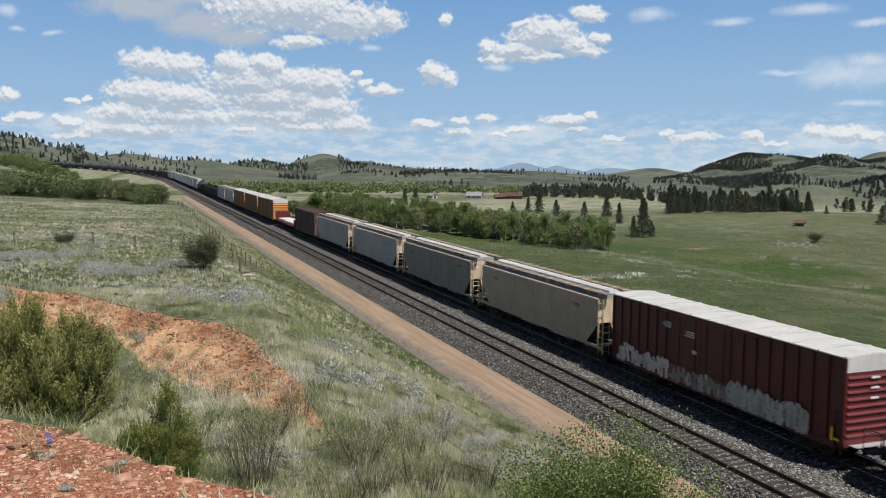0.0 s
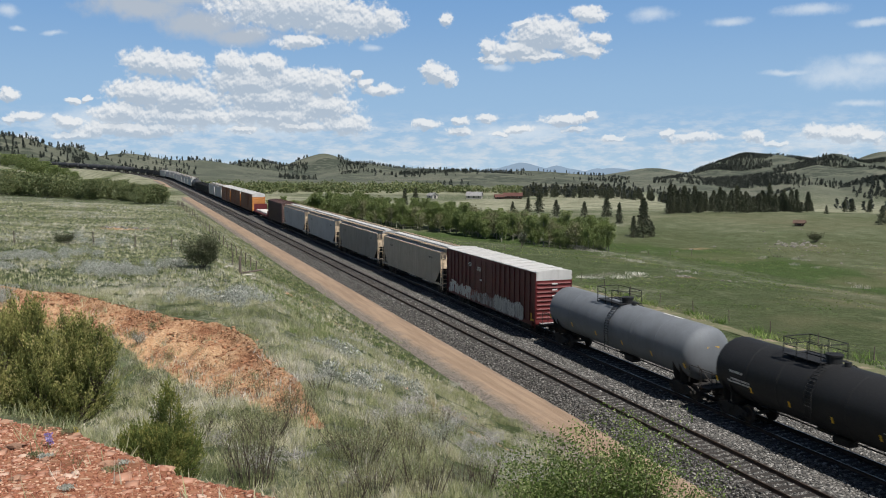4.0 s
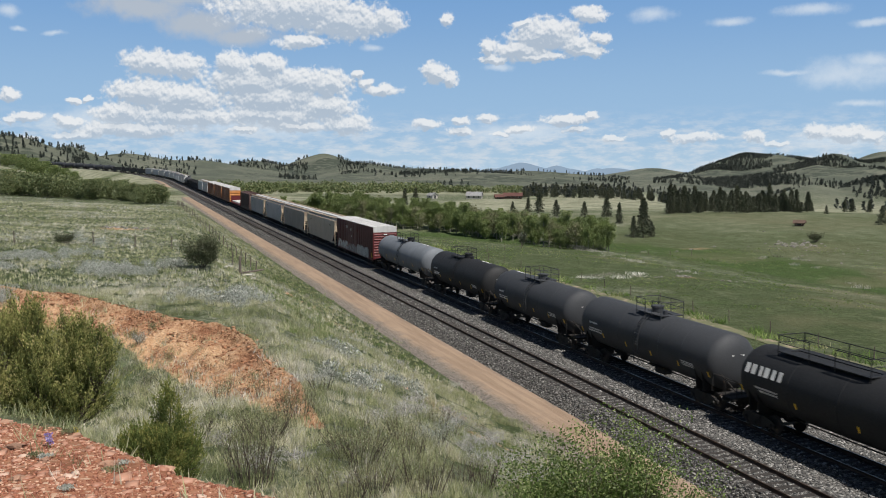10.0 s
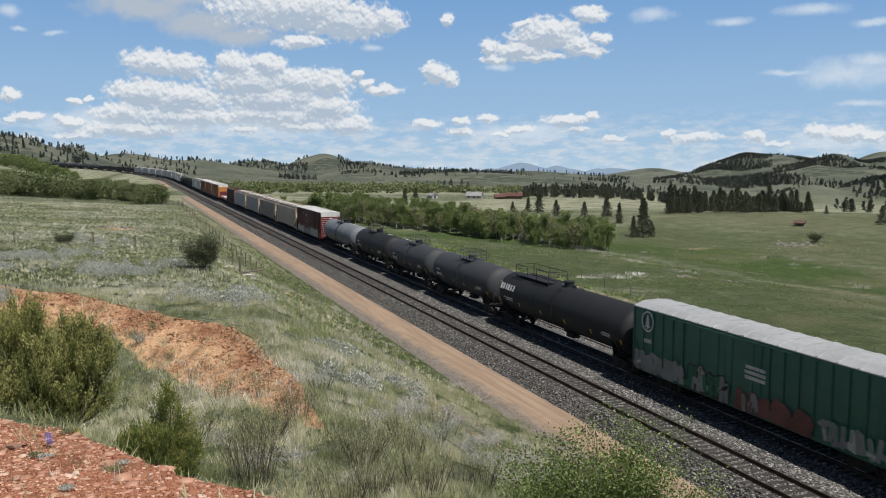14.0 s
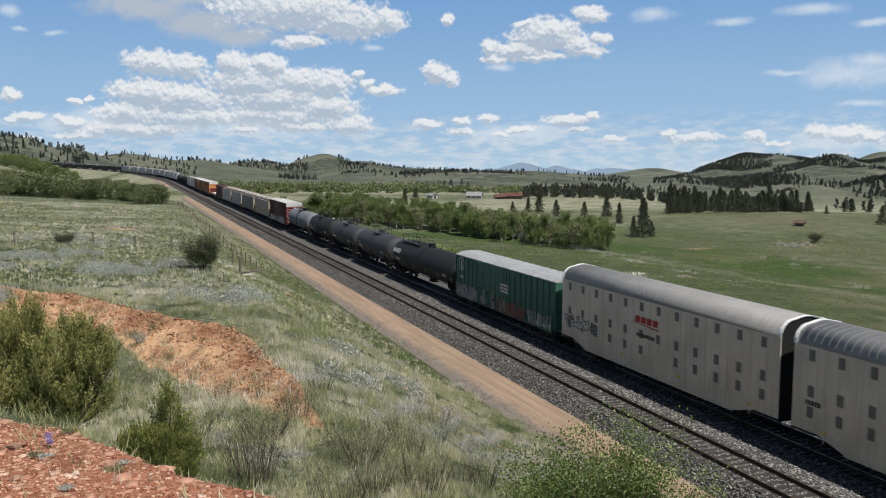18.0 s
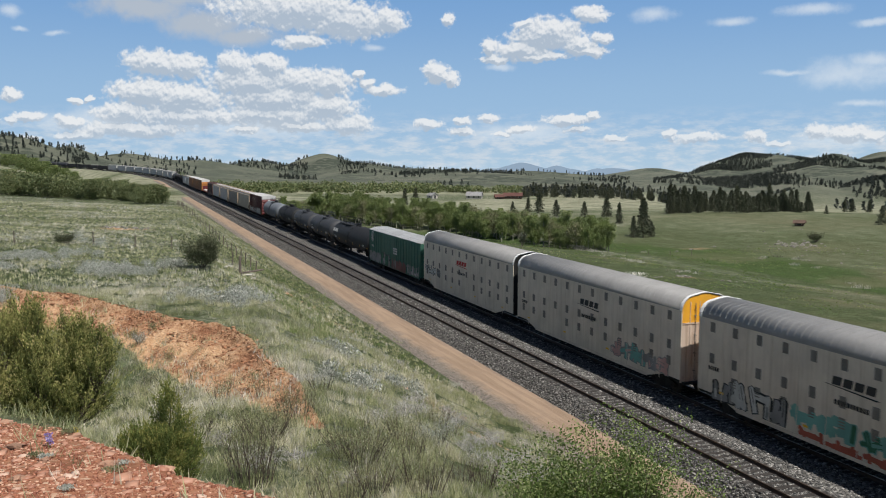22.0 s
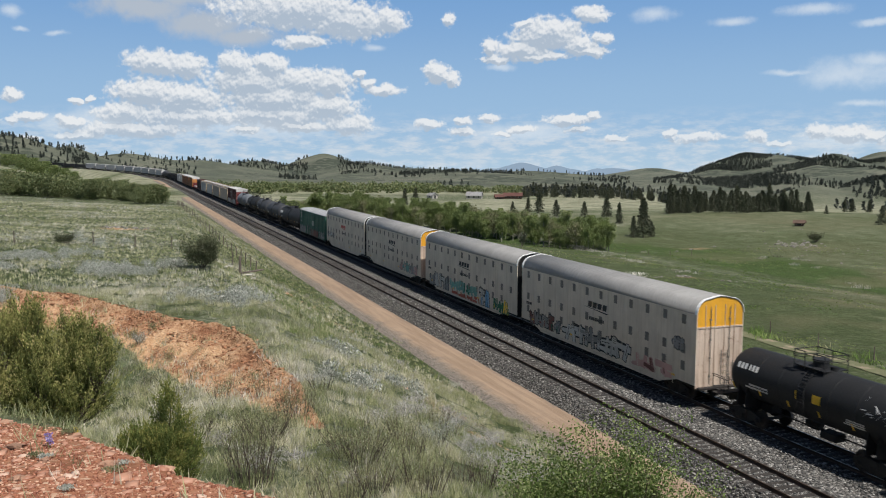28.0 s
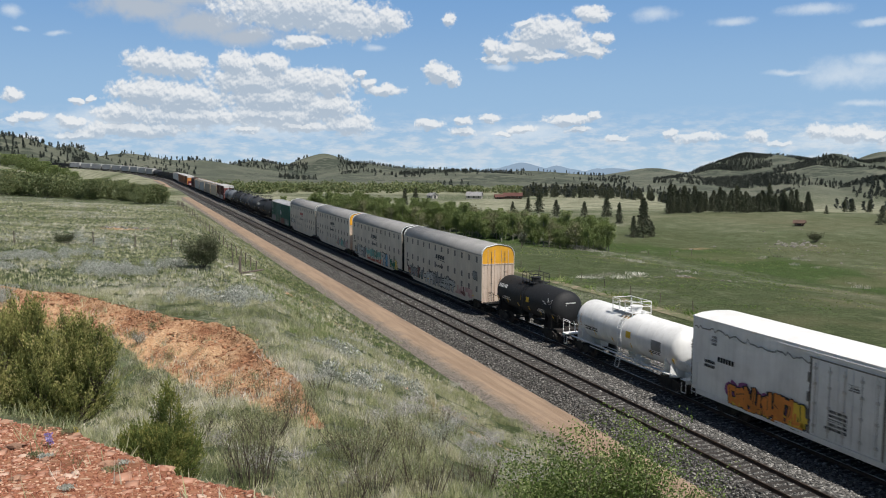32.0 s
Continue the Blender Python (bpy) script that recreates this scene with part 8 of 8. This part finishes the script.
    mesh_of("crown", v, f, PINE).parent = top
    return top


def plant(proto, x, y, scale=1.0, turn=0.0, sink=0.0, label=""):
    ob = copy_thing(proto, Matrix.Identity(4))
    ob.matrix_basis = Matrix.Translation((x, y, ground_z(x, y) - sink)) @ Matrix.Rotation(turn, 4, "Z") @ Matrix.Scale(scale, 4)
    if label:
        ob["label"] = label
    return ob


def at_bearing(a, d):
    return d * math.sin(radians(a)), d * math.cos(radians(a))


def creek_wood():
    protos = [tree_proto("aspen_tree", "leafy green aspen in the creek thicket", h, w, 0.24, ASPEN, ASPEN_BARK, n, 0.02, "creek trees") for h, w, n in ((8.5, 4.0, 5200), (7.0, 4.4, 5200), (9.3, 3.8, 5200))]
    grey = tree_proto("aspen_tree", "half-bare grey-green tree in the creek thicket", 8.0, 5.0, 0.40, SHRUB, ASPEN_BARK, 1000, 0.2, "creek trees")
    k = 0
    for i in range(290):
        t = i / 289
        a = 9.0 + (30.6 - 9.0) * t + RNG.uniform(-0.3, 0.3)
        d0 = 330 - 150 * min(1, t * 1.05) ** 0.8
        d = d0 + RNG.uniform(0, 26)
        x, y = at_bearing(a, d)
        s = RNG.uniform(0.60, 1.0) * (1.05 - 0.25 * t) * (0.75 if t < 0.12 else 1.0)
        proto = grey if RNG.uniform() < 0.14 + 0.3 * (0.55 < t < 0.85) else protos[k % 3]
        k += 1
        plant(proto, x, y, s, RNG.uniform(0, 6.3), 0.2)
    for p in (*protos, grey):
        x, y = at_bearing(14 + 3 * RNG.uniform(), 290)
        p.location = (x, y, ground_z(x, y))


creek_wood()


def left_thicket():
    protos = [tree_proto("willow_bush", "green willow in the thicket behind the meadow", h, w, 0.32, WILLOW, BARK, n, 0.0, "willow thicket") for h, w, n in ((4.6, 5.2, 3000), (5.2, 5.4, 3300))]
    k = 0
    for i in range(110):
        t = i / 109
        a = -8.8 + 12.0 * t
        d = 258 - 62 * t + RNG.uniform(-10, 34)
        x, y = at_bearing(a, d)
        if x > 9.5 - 0.02 * (y - 180):
            continue
        s = RNG.uniform(0.7, 1.1) * (1.2 - 0.5 * t)
        plant(protos[k % 2], x, y, s, RNG.uniform(0, 6.3), 0.2)
        k += 1
    for q, p in enumerate(protos):
        x, y = at_bearing(-5 + 2 * q, 255)
        p.location = (x, y, ground_z(x, y))
    # taller round trees farther left
    big = tree_proto("aspen_tree", "dense green tree beyond the thicket", 11, 13, 0.8, ASPEN, BARK, 2600, 0.05, "creek trees")
    x, y = at_bearing(-4.6, 560)
    big.location = (x, y, ground_z(x, y))
    for a, d, s in ((-8.6, 422, 0.62), (-7.6, 430, 0.66), (-6.8, 420, 0.6), (-6.1, 428, 0.72), (-5.5, 420, 0.78), (-4.9, 426, 0.78), (-4.3, 421, 0.72), (-3.7, 428, 0.68), (-3.1, 424, 0.62), (-2.6, 430, 0.55)):
        x, y = at_bearing(a, d)
        plant(big, x, y, s * 0.72, RNG.uniform(0, 6))


left_thicket()


def pines():
    protos = [pine_proto("dark green ponderosa pine", h, w, b, p) for h, w, b, p in ((10.0, 5.6, 80, 36), (8.6, 5.8, 66, 36), (10.8, 5.0, 84, 34))]
    for q, p in enumerate(protos):
        x, y = at_bearing(36.0 + 2.2 * q, 352)
        p.location = (x, y, ground_z(x, y))
    # the belt behind the rise
    for i in range(150):
        t = RNG.uniform() ** 1.15
        a, d = 34.5 + 8.4 * t, 304 + RNG.uniform(0, 80)
        x, y = at_bearing(a, d)
        plant(protos[i % 3], x, y, (0.42 + 0.62 * RNG.uniform() ** 1.3) * (1.0 - 0.25 * t), RNG.uniform(0, 6.3), 0.2)
    for i in range(120):
        a, d = RNG.uniform(25.3, 34.6), RNG.uniform(545, 720)
        x, y = at_bearing(a, d)
        plant(protos[i % 3], x, y, RNG.uniform(0.45, 0.85), RNG.uniform(0, 6.3), 0.2)
    # single trees
    for a, d, s in ((32.9, 226, 0.95), (32.3, 224, 0.52), (33.4, 229, 0.5), (18.3, 420, 0.9), (17.6, 430, 0.8), (29.2, 290, 0.62), (30.6, 285, 0.75), (26.3, 330, 0.85), (25.6, 340, 0.7), (31.4, 262, 0.6), (35.4, 330, 0.6), (36.5, 420, 0.7), (44.6, 330, 0.42), (45.0, 335, 0.5), (45.9, 360, 0.5), (43.6, 300, 0.34), (46.6, 262, 0.62), (27.4, 300, 0.7), (24.6, 330, 0.5)):
        x, y = at_bearing(a, d)
        plant(protos[int(a * 10) % 3], x, y, s, a, 0.2, "lone dark green pine in the meadow")


pines()


def far_woods():
    """Pines on the far hills and bands of brush in the valley."""
    protos = []
    for i in range(4):
        pos, out = pine_arrays(11.0, 6.5, 16, 4)
        protos.append(leaf_quads(pos, 2.6, 0.7, 0.3, out))
    spots = []
    # bearing from, to, distance from, to, count, raggedness
    for a0, a1, d0, d1, n, cut in ((-9.5, -2.0, 950, 1320, 330, -0.1), (-2.5, 4.5, 1150, 1650, 130, -0.1), (0.0, 4.5, 760, 900, 26, -1), (4.0, 10.5, 1500, 2000, 380, -0.1), (9.5, 12.0, 1200, 1500, 60, -0.1), (10.5, 18.0, 1500, 2150, 520, 0.0), (17.0, 32.0, 1350, 1950, 620, -0.05), (19.0, 32.0, 800, 1100, 60, 0.1), (33.5, 48.0, 1500, 2700, 2600, 0.02), (36.0, 48.0, 2000, 2800, 2600, 0.0), (37.5, 40.5, 2300, 2750, 900, -0.4), (42.0, 48.0, 2200, 2700, 900, -0.2), (44.0, 48.0, 420, 900, 60, 0.1), (31, 36, 900, 1300, 60, -0.3), (25.3, 34.6, 560, 730, 120, -2), (39.5, 48.5, 900, 1750, 620, 0.06), (36.2, 40.2, 2150, 2650, 500, -0.1), (45.0, 48.5, 950, 1300, 260, -2), (38.5, 45.0, 1500, 1700, 260, -0.1)):
        x, y = scatter(n * 2, d0, d1, a0, a1)
        m = fbm(x, y, 130, 3, 51)
        u = x + swing(y)
        count = 0
        for xx, yy, mm, uu in zip(x, y, m, u):
            if mm > cut and not 5 < uu < 60 and count < n and not (11.4 < math.degrees(math.atan2(xx, yy)) < 13.3 and yy > 1400):
                spots.append((xx, yy))
                count += 1
    spots = np.array(spots)
    heights = land(spots[:, 0], spots[:, 1])
    vs, fs, base = [], [], 0
    for k, ((x, y), z) in enumerate(zip(spots, heights)):
        v, f = protos[k % 4]
        a, s = RNG.uniform(0, 6.3), RNG.uniform(0.38, 0.75)
        c, q = math.cos(a) * s, math.sin(a) * s
        vs.append(np.stack([v[:, 0] * c - v[:, 1] * q + x, v[:, 0] * q + v[:, 1] * c + y, v[:, 2] * s * 0.95 + z - 0.3], 1))
        fs.append(f + base)
        base += len(v)
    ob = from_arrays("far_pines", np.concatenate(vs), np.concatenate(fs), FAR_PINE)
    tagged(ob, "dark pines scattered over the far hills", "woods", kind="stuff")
    # brush bands
    pos = []
    for a0, a1, d0, d1, n, h in ((3.0, 8.5, 620, 700, 70, 9), (8.0, 20.0, 640, 740, 130, 8), (20.0, 25.0, 650, 720, 36, 6), (-4.0, 3.0, 800, 880, 60, 9)):
        x, y = scatter(n, d0, d1, a0, a1)
        for xx, yy in zip(x, y):
            if 8 < xx + float(swing(yy)) < 50:
                continue
            p = in_ball(90) * np.array([5.5, 5.5, h * 0.55])
            p[:, 2] += h * 0.45
            pos.append(p * RNG.uniform(0.7, 1.1) + np.array([xx, yy, ground_z(xx, yy)]))
    v, f = leaf_quads(np.concatenate(pos), 1.5, 0.8)
    tagged(from_arrays("far_brush", v, f, WILLOW), "bands of green brush across the valley", "woods", kind="stuff")


far_woods()
# ---------------------------------------------------------------- stones
RED_STONE = plain("red_sandstone", (0.42, 0.245, 0.165), 0.9, 0, 0.4, 8, 0.8, dirt=(0.56, 0.42, 0.32))
CLOD = plain("red_earth_clod", (0.40, 0.21, 0.12), 0.95, 0, 0.35, 8, 0.6, dirt=(0.20, 0.10, 0.06))
GREY_STONE = plain("grey_field_stone", (0.25, 0.235, 0.21), 0.9, 0, 0.3, 5, 0.6, dirt=(0.16, 0.15, 0.13))


def stone_bm(size, seed, flat=0.5, rough=0.42):
    rng = random.Random(seed)
    bm = bmesh.new()
    bmesh.ops.create_icosphere(bm, subdivisions=2, radius=1.0)
    off = Vector((rng.uniform(0, 50), rng.uniform(0, 50), 0))
    for v in bm.verts:
        k = 1 + rough * noise.noise(v.co * 1.3 + off) * 2.0 + 0.10 * noise.noise(v.co * 4 + off)
        v.co = Vector((round(v.co.x * 2.6) / 2.6 * 0.35 + v.co.x * 0.65, v.co.y, v.co.z)) * k
        v.co = Vector((v.co.x * size * rng.uniform(0.98, 1.02), v.co.y * size * 0.8, v.co.z * size * flat))
    return bm


def stone(at, size, mat, label, seed, name="stone"):
    ob = part(name, stone_bm(size, seed), mat)
    ob.location = (*at, ground_z(*at) + size * 0.10)
    ob.rotation_euler = (random.Random(seed).uniform(-0.2, 0.2), 0, seed * 1.7)
    return tagged(ob, label, "stone", "stones")


def foreground_stones():
    k = 0
    for x, y, s in ((-0.15, 6.9, 0.12), (0.25, 6.75, 0.13), (0.62, 6.7, 0.14), (0.78, 6.9, 0.09), (-0.45, 8.2, 0.10), (-0.9, 8.0, 0.13), (-0.62, 7.3, 0.08), (0.05, 7.4, 0.09), (0.42, 7.5, 0.08), (1.0, 6.4, 0.08), (-0.3, 7.7, 0.06), (0.8, 7.7, 0.07), (-0.75, 6.7, 0.09), (0.2, 8.2, 0.07), (-1.1, 9.2, 0.09), (1.15, 7.1, 0.06)):
        stone((x, y), s * 0.66, RED_STONE, "pale reddish sandstone lump on bare earth", 100 + k)
        k += 1
    protos = []
    for i in range(12):
        rng = random.Random(i)
        v = np.array([[a * rng.uniform(0.55, 1.25), b * rng.uniform(0.4, 0.95), c * rng.uniform(0.35, 1.0)] for a in (-1, 1) for b in (-1, 1) for c in (-1, 1)] + [[rng.uniform(-0.4, 0.4), rng.uniform(-0.3, 0.3), rng.uniform(0.8, 1.1)]])
        f = np.array([(0, 1, 3), (0, 3, 2), (4, 6, 7), (4, 7, 5), (0, 4, 5), (0, 5, 1), (2, 3, 7), (2, 7, 6), (1, 5, 8), (5, 7, 8), (7, 3, 8), (3, 1, 8), (0, 2, 6), (0, 6, 4)])
        protos.append((v, f))

    def strew(name, label, xs, ys, size, mat, zs=None, lift=0.2):
        vs, fs, b = [], [], 0
        zs = land(xs, ys) if zs is None else zs
        for i, (x, y, z) in enumerate(zip(xs, ys, zs)):
            v, f = protos[i % 12]
            s = size * min(1.9, math.exp(RNG.normal() * 0.5))
            a = RNG.uniform(0, 6.3)
            c, q = math.cos(a) * s, math.sin(a) * s
            vs.append(np.stack([v[:, 0] * c - v[:, 1] * q + x, v[:, 0] * q + v[:, 1] * c + y, v[:, 2] * s * 0.55 + z + lift * s], 1))
            fs.append(f + b)
            b += len(v)
        ob = from_arrays(name, np.concatenate(vs), np.concatenate(fs), mat)
        tagged(ob, label, "stones", kind="stuff")

    x, y = scatter(26000, 4.5, 13, -9.5, 14.0, 1.5)
    ok = soil_at(x, y) > 0.45
    strew("rubble", "small red chips on bare earth", x[ok], y[ok], 0.0085, RED_CHIP)
    strew("rubble", "scattered pale reddish stones on bare earth", x[ok][::24], y[ok][::24] + 0.06, 0.019, PALE_CHIP, None, 0.1)
    strew("rubble", "fist-sized pale stones on bare earth", x[ok][5::260], y[ok][5::260] + 0.03, 0.040, PALE_CHIP, None, 0.0)
    x, y = scatter(3000, 30, 52, -9.5, 9.0, 2.0)
    ok = soil_at(x, y) > 0.5
    strew("rubble", "reddish clods and stones on the eroded bank", x[ok], y[ok], 0.032, CLOD)
    q = bank_depth(x, y)
    rim = ok & (q < 1.6)
    strew("rubble", "broken clods under the bank's rim", x[rim] + 0.3, y[rim] - 0.2, 0.055, CLOD)
    x, y = scatter(500, 40, 90, 6, 19.0, 2.0)
    ok = (soil_at(x, y) > 0.35) & (x < 19.4)
    strew("rubble", "pale stones on the cut slope", x[ok], y[ok], 0.13, RED_STONE)
    # ballast stones near the viewpoint
    n = 52000
    s = 24 + 60 * RNG.uniform(0, 1, n) ** 1.5
    u = RNG.uniform(23.2, 36.0, n)
    h = np.interp(u, (23.1, 23.6, 23.9, 24.1, 26.7, 27.2, 27.9, 28.5, 29.0, 31.6, 32.1, 34.4, 36.4), (-1.0, -0.62, -0.28, -0.19, -0.19, -0.27, -0.36, -0.27, -0.19, -0.19, -0.27, -0.50, -1.15))
    tie = np.abs(((s - 24.0 + 0.25) % 0.5) - 0.25) < 0.13
    on_tie = tie & ((np.abs(u - TRACK_A) < 1.32) | (np.abs(u - TRACK_B) < 1.32))
    ok = ~on_tie & (np.abs(np.abs(u - TRACK_A) - 0.7535) > 0.1) & (np.abs(np.abs(u - TRACK_B) - 0.7535) > 0.1)
    strew("ballast_stones", "loose grey ballast stones between the rails", u[ok], s[ok], 0.034, BALLAST_STONE, rail_z(s[ok]) + h[ok], 0.3)
    # rock outcrops in the east meadow
    k = 300
    for cx, cy, n, w, s0 in ((145.0, 161.0, 80, 2.8, 0.44), (141, 150, 26, 6.5, 0.26), (121, 166, 5, 4.0, 0.4), (68, 101, 4, 0.5, 0.5), (73, 101.5, 9, 1.3, 0.42), (78, 100, 6, 1.6, 0.3), (160, 185, 5, 5, 0.5)):
        for i in range(n):
            x, y = cx + RNG.normal() * w, cy + RNG.normal() * w * (1.2 if n > 20 else 0.5)
            stone((x, y), s0 * RNG.uniform(0.35, 1.1), GREY_STONE, "grey weathered boulder in the meadow", k, "boulder")
            k += 1
    # broken stones at the scar and by the fence
    for i in range(12):
        stone((1.0 + RNG.normal() * 1.4, 112.0 + RNG.normal() * 0.8), RNG.uniform(0.2, 0.4), GREY_STONE, "dark broken rock in the meadow", k)
        k += 1


RED_CHIP = leaf_material("red_chips", (0.20, 0.070, 0.040), (0.42, 0.185, 0.110), (0.60, 0.38, 0.27), 0.0)
PALE_CHIP = leaf_material("pale_red_stones", (0.34, 0.150, 0.095), (0.54, 0.320, 0.225), (0.66, 0.49, 0.39), 0.0)
BALLAST_STONE = leaf_material("ballast_stone", (0.045, 0.045, 0.045), (0.265, 0.258, 0.242), (0.43, 0.415, 0.39), 0.0)
foreground_stones()

# ---------------------------------------------------------------- fences
POST_WOOD = plain("weathered_fence_timber", (0.16, 0.13, 0.11), 0.95, 0, 0.35, 6, 0.6)
WIRE = plain("fence_wire", (0.18, 0.17, 0.16), 0.5, 0.8, 0.2, 5)
BOARD = plain("bleached_boards", (0.62, 0.58, 0.52), 0.85, 0, 0.2, 5, 0.4)


def fence(label, points, height=1.2, r=0.06, spacing=4.5):
    top = tagged(new("wire_fence"), label, "fence")
    me = kept("post_%.2f" % height, lambda: (rod(bmesh.new(), (0, 0, -0.3), (0, 0, height), r, 6, r * 0.85), [POST_WOOD], False))
    spots = []
    for (x0, y0), (x1, y1) in zip(points, points[1:]):
        n = max(1, round(math.hypot(x1 - x0, y1 - y0) / spacing))
        for i in range(n):
            spots.append((x0 + (x1 - x0) * i / n, y0 + (y1 - y0) * i / n))
    spots.append(points[-1])
    rng = random.Random(len(spots))
    tops = []
    for x, y in spots:
        z = ground_z(x, y)
        shared("post", me, top, Matrix.Translation((x, y, z)) @ Euler((rng.uniform(-0.08, 0.08), rng.uniform(-0.08, 0.08), rng.uniform(0, 6))).to_matrix().to_4x4())
        tops.append((x, y, z))
    for k in (0.4, 0.72, 1.04):
        bm = bmesh.new()
        pipe(bm, [(x, y, z + k * height / 1.2) for x, y, z in tops], 0.006, 4)
        part("wire", bm, WIRE, top)
    return top


fence("old wire fence with grey timber posts across the meadow", [(-9.0, 86.5), (-2.5, 88.0), (1.1, 85.0), (4.2, 84.0), (9.2, 80.0)])
fence("wire fence with grey timber posts beside the railway", [(11.8, 84), (12.0, 100), (11.8, 125), (11.0, 160), (11.0, 190)], 1.2, 0.06, 4.0)
fence("wire fence with thin posts along the farm track", [(53.4, 45.0), (54.6, 75), (55.5, 100), (54.8, 135)], 1.1, 0.05, 6.0)
fence("wire fence with thin posts across the east meadow", [(55.0, 138.0), (72, 146), (88, 150), (110, 152)], 1.1, 0.05, 5.0)

corner = tagged(new("brace_post"), "stout dark timber gate post with a fallen rail", "post")
corner.location = (8.7, 70.6, ground_z(8.7, 70.6))
part("upright", rod(bmesh.new(), (0, 0, -0.3), (0, 0, 1.45), 0.11, 8, 0.10), POST_WOOD, corner)
part("fallen_rail", rod(bmesh.new(), (0.1, -0.1, 0.12), (1.9, 0.5, 0.28), 0.07, 7), POST_WOOD, corner)
for k, (x, y, a, w) in enumerate(((8.0, 73.5, 0.5, 0.9), (8.3, 75.0, 1.1, 0.8), (9.3, 72.2, 0.2, 1.1), (9.7, 71.2, 0.9, 0.7))):
    ob = part("loose_board", boxes(((-w / 2, -0.13, 0.0), (w / 2, 0.13, 0.06)), ((-w / 2 + 0.1, -0.3, 0.06), (w / 2 - 0.2, -0.05, 0.12)), bevel=0.01), BOARD)
    ob.location, ob.rotation_euler = (x, y, ground_z(x, y) + 0.02), (0.12, 0.08, a)
    tagged(ob, "bleached loose boards lying by the fence", "board", "loose boards")


# ---------------------------------------------------------------- buildings in the valley
RED_ROOF = plain("red_metal_roof", (0.12, 0.055, 0.045), 0.7, 0.1, 0.25, 1)
GREY_ROOF = plain("grey_shingle_roof", (0.24, 0.24, 0.24), 0.8, 0, 0.25, 2)
LOG_WALL = plain("brown_log_wall", (0.12, 0.078, 0.06), 0.9, 0, 0.25, 2)
PALE_WALL = plain("pale_plank_wall", (0.42, 0.40, 0.37), 0.9, 0, 0.2, 2)
GLASS = plain("dark_window_pane", (0.03, 0.035, 0.04), 0.15, 0, 0.1, 1)


def house(label, at, turn, w, d, h, rise, wall_mat, roof_mat, windows=4, name="house"):
    top = tagged(new(name), label, "house" if name == "house" else "shed")
    x, y = at
    top.location, top.rotation_euler = (x, y, ground_z(x, y) - 0.2), (0, 0, radians(turn))
    bm = bmesh.new()
    extrude(bm, [(-w / 2, 0), (w / 2, 0), (w / 2, h), (0, h + rise), (-w / 2, h)], -d / 2, d / 2)
    wall = part("wall", bm, wall_mat, top)
    bm = bmesh.new()
    extrude(bm, [(-w / 2 - 0.6, h - 0.35), (0, h + rise + 0.12), (w / 2 + 0.6, h - 0.35), (w / 2 + 0.6, h - 0.15), (0, h + rise + 0.35), (-w / 2 - 0.6, h - 0.15)], -d / 2 - 0.5, d / 2 + 0.5)
    bmesh.ops.recalc_face_normals(bm, faces=bm.faces)
    part("roof", bm, roof_mat, top)
    for sx in (-1, 1):
        for i in range(windows):
            yy = -d / 2 + d * (i + 0.5) / windows
            f = part("window", boxes(((sx * w / 2 - 0.05, yy - 0.6, h * 0.4), (sx * w / 2 + 0.05, yy + 0.6, h * 0.8)), bevel=0.02), PALE_WALL, wall)
            part("pane", boxes(((sx * w / 2 - 0.06, yy - 0.5, h * 0.43), (sx * w / 2 + 0.07, yy + 0.5, h * 0.77))), GLASS, f)
    for sgn in (-1, 1):
        part("door", boxes(((-0.6, sgn * d / 2 - 0.05, 0), (0.6, sgn * d / 2 + 0.05, min(2.2, h)))), GLASS, wall)
    return top


house("long house with red metal roof below the pines", (224, 489), 62, 7, 11, 2.0, 1.5, LOG_WALL, RED_ROOF)
house("red-roofed outbuilding beside the long house", (214, 487), 75, 4, 5, 1.6, 1.1, LOG_WALL, RED_ROOF, 2)
house("grey-roofed plank barn in the valley", (200, 492), 60, 6.5, 9, 2.2, 1.9, PALE_WALL, GREY_ROOF, 3)
house("small pale shed in the valley", (176, 500), 20, 4, 5, 2.2, 1.2, PALE_WALL, GREY_ROOF, 1, "shed")
house("small rust-brown shed on the rise", (171, 189), 40, 1.5, 2.2, 1.25, 0.2, LOG_WALL, LOG_WALL, 1, "shed")
house("red-brown ranch building beside the far line", (-52, 730), 10, 8, 17, 3.0, 1.6, LOG_WALL, RED_ROOF, 3)
house("pale trailer house on the far hill", (-30, 1080), 80, 6, 14, 3.0, 1.2, PALE_WALL, GREY_ROOF, 3)
# ---------------------------------------------------------------- what moves
CLOUDS = [(SKY_RING, -0.22)]


def motions():
    for car, s in TRAIN:
        bent = s + SPEED * 32 > BEND
        rows = []
        for k in range(17 if bent else 5):
            t = 32.0 * k / (16 if bent else 4)
            q = s + SPEED * t
            x, y, a = line(q, TRACK_B)
            rows.append((t, pose(x, y, float(rail_z(q)), math.degrees(math.atan(GRADE)), 0, math.degrees(a))))
        walk(car, rows)
    turns = []
    for k in range(481):
        t = k / 15
        turns.append((t, -math.degrees(SPEED * t / 0.457)))
    for wheel, dy in WHEELSETS[:WHEELS_TURNING]:
        walk(wheel, [(t, pose(0, dy, 0.457, a)) for t, a in turns])
    for cloud, turn in CLOUDS:
        walk(cloud, [(0.0, pose(0, 0, 0)), (32.0, pose(0, 0, 0, 0, 0, turn))])


WHEELS_TURNING = 64
motions()
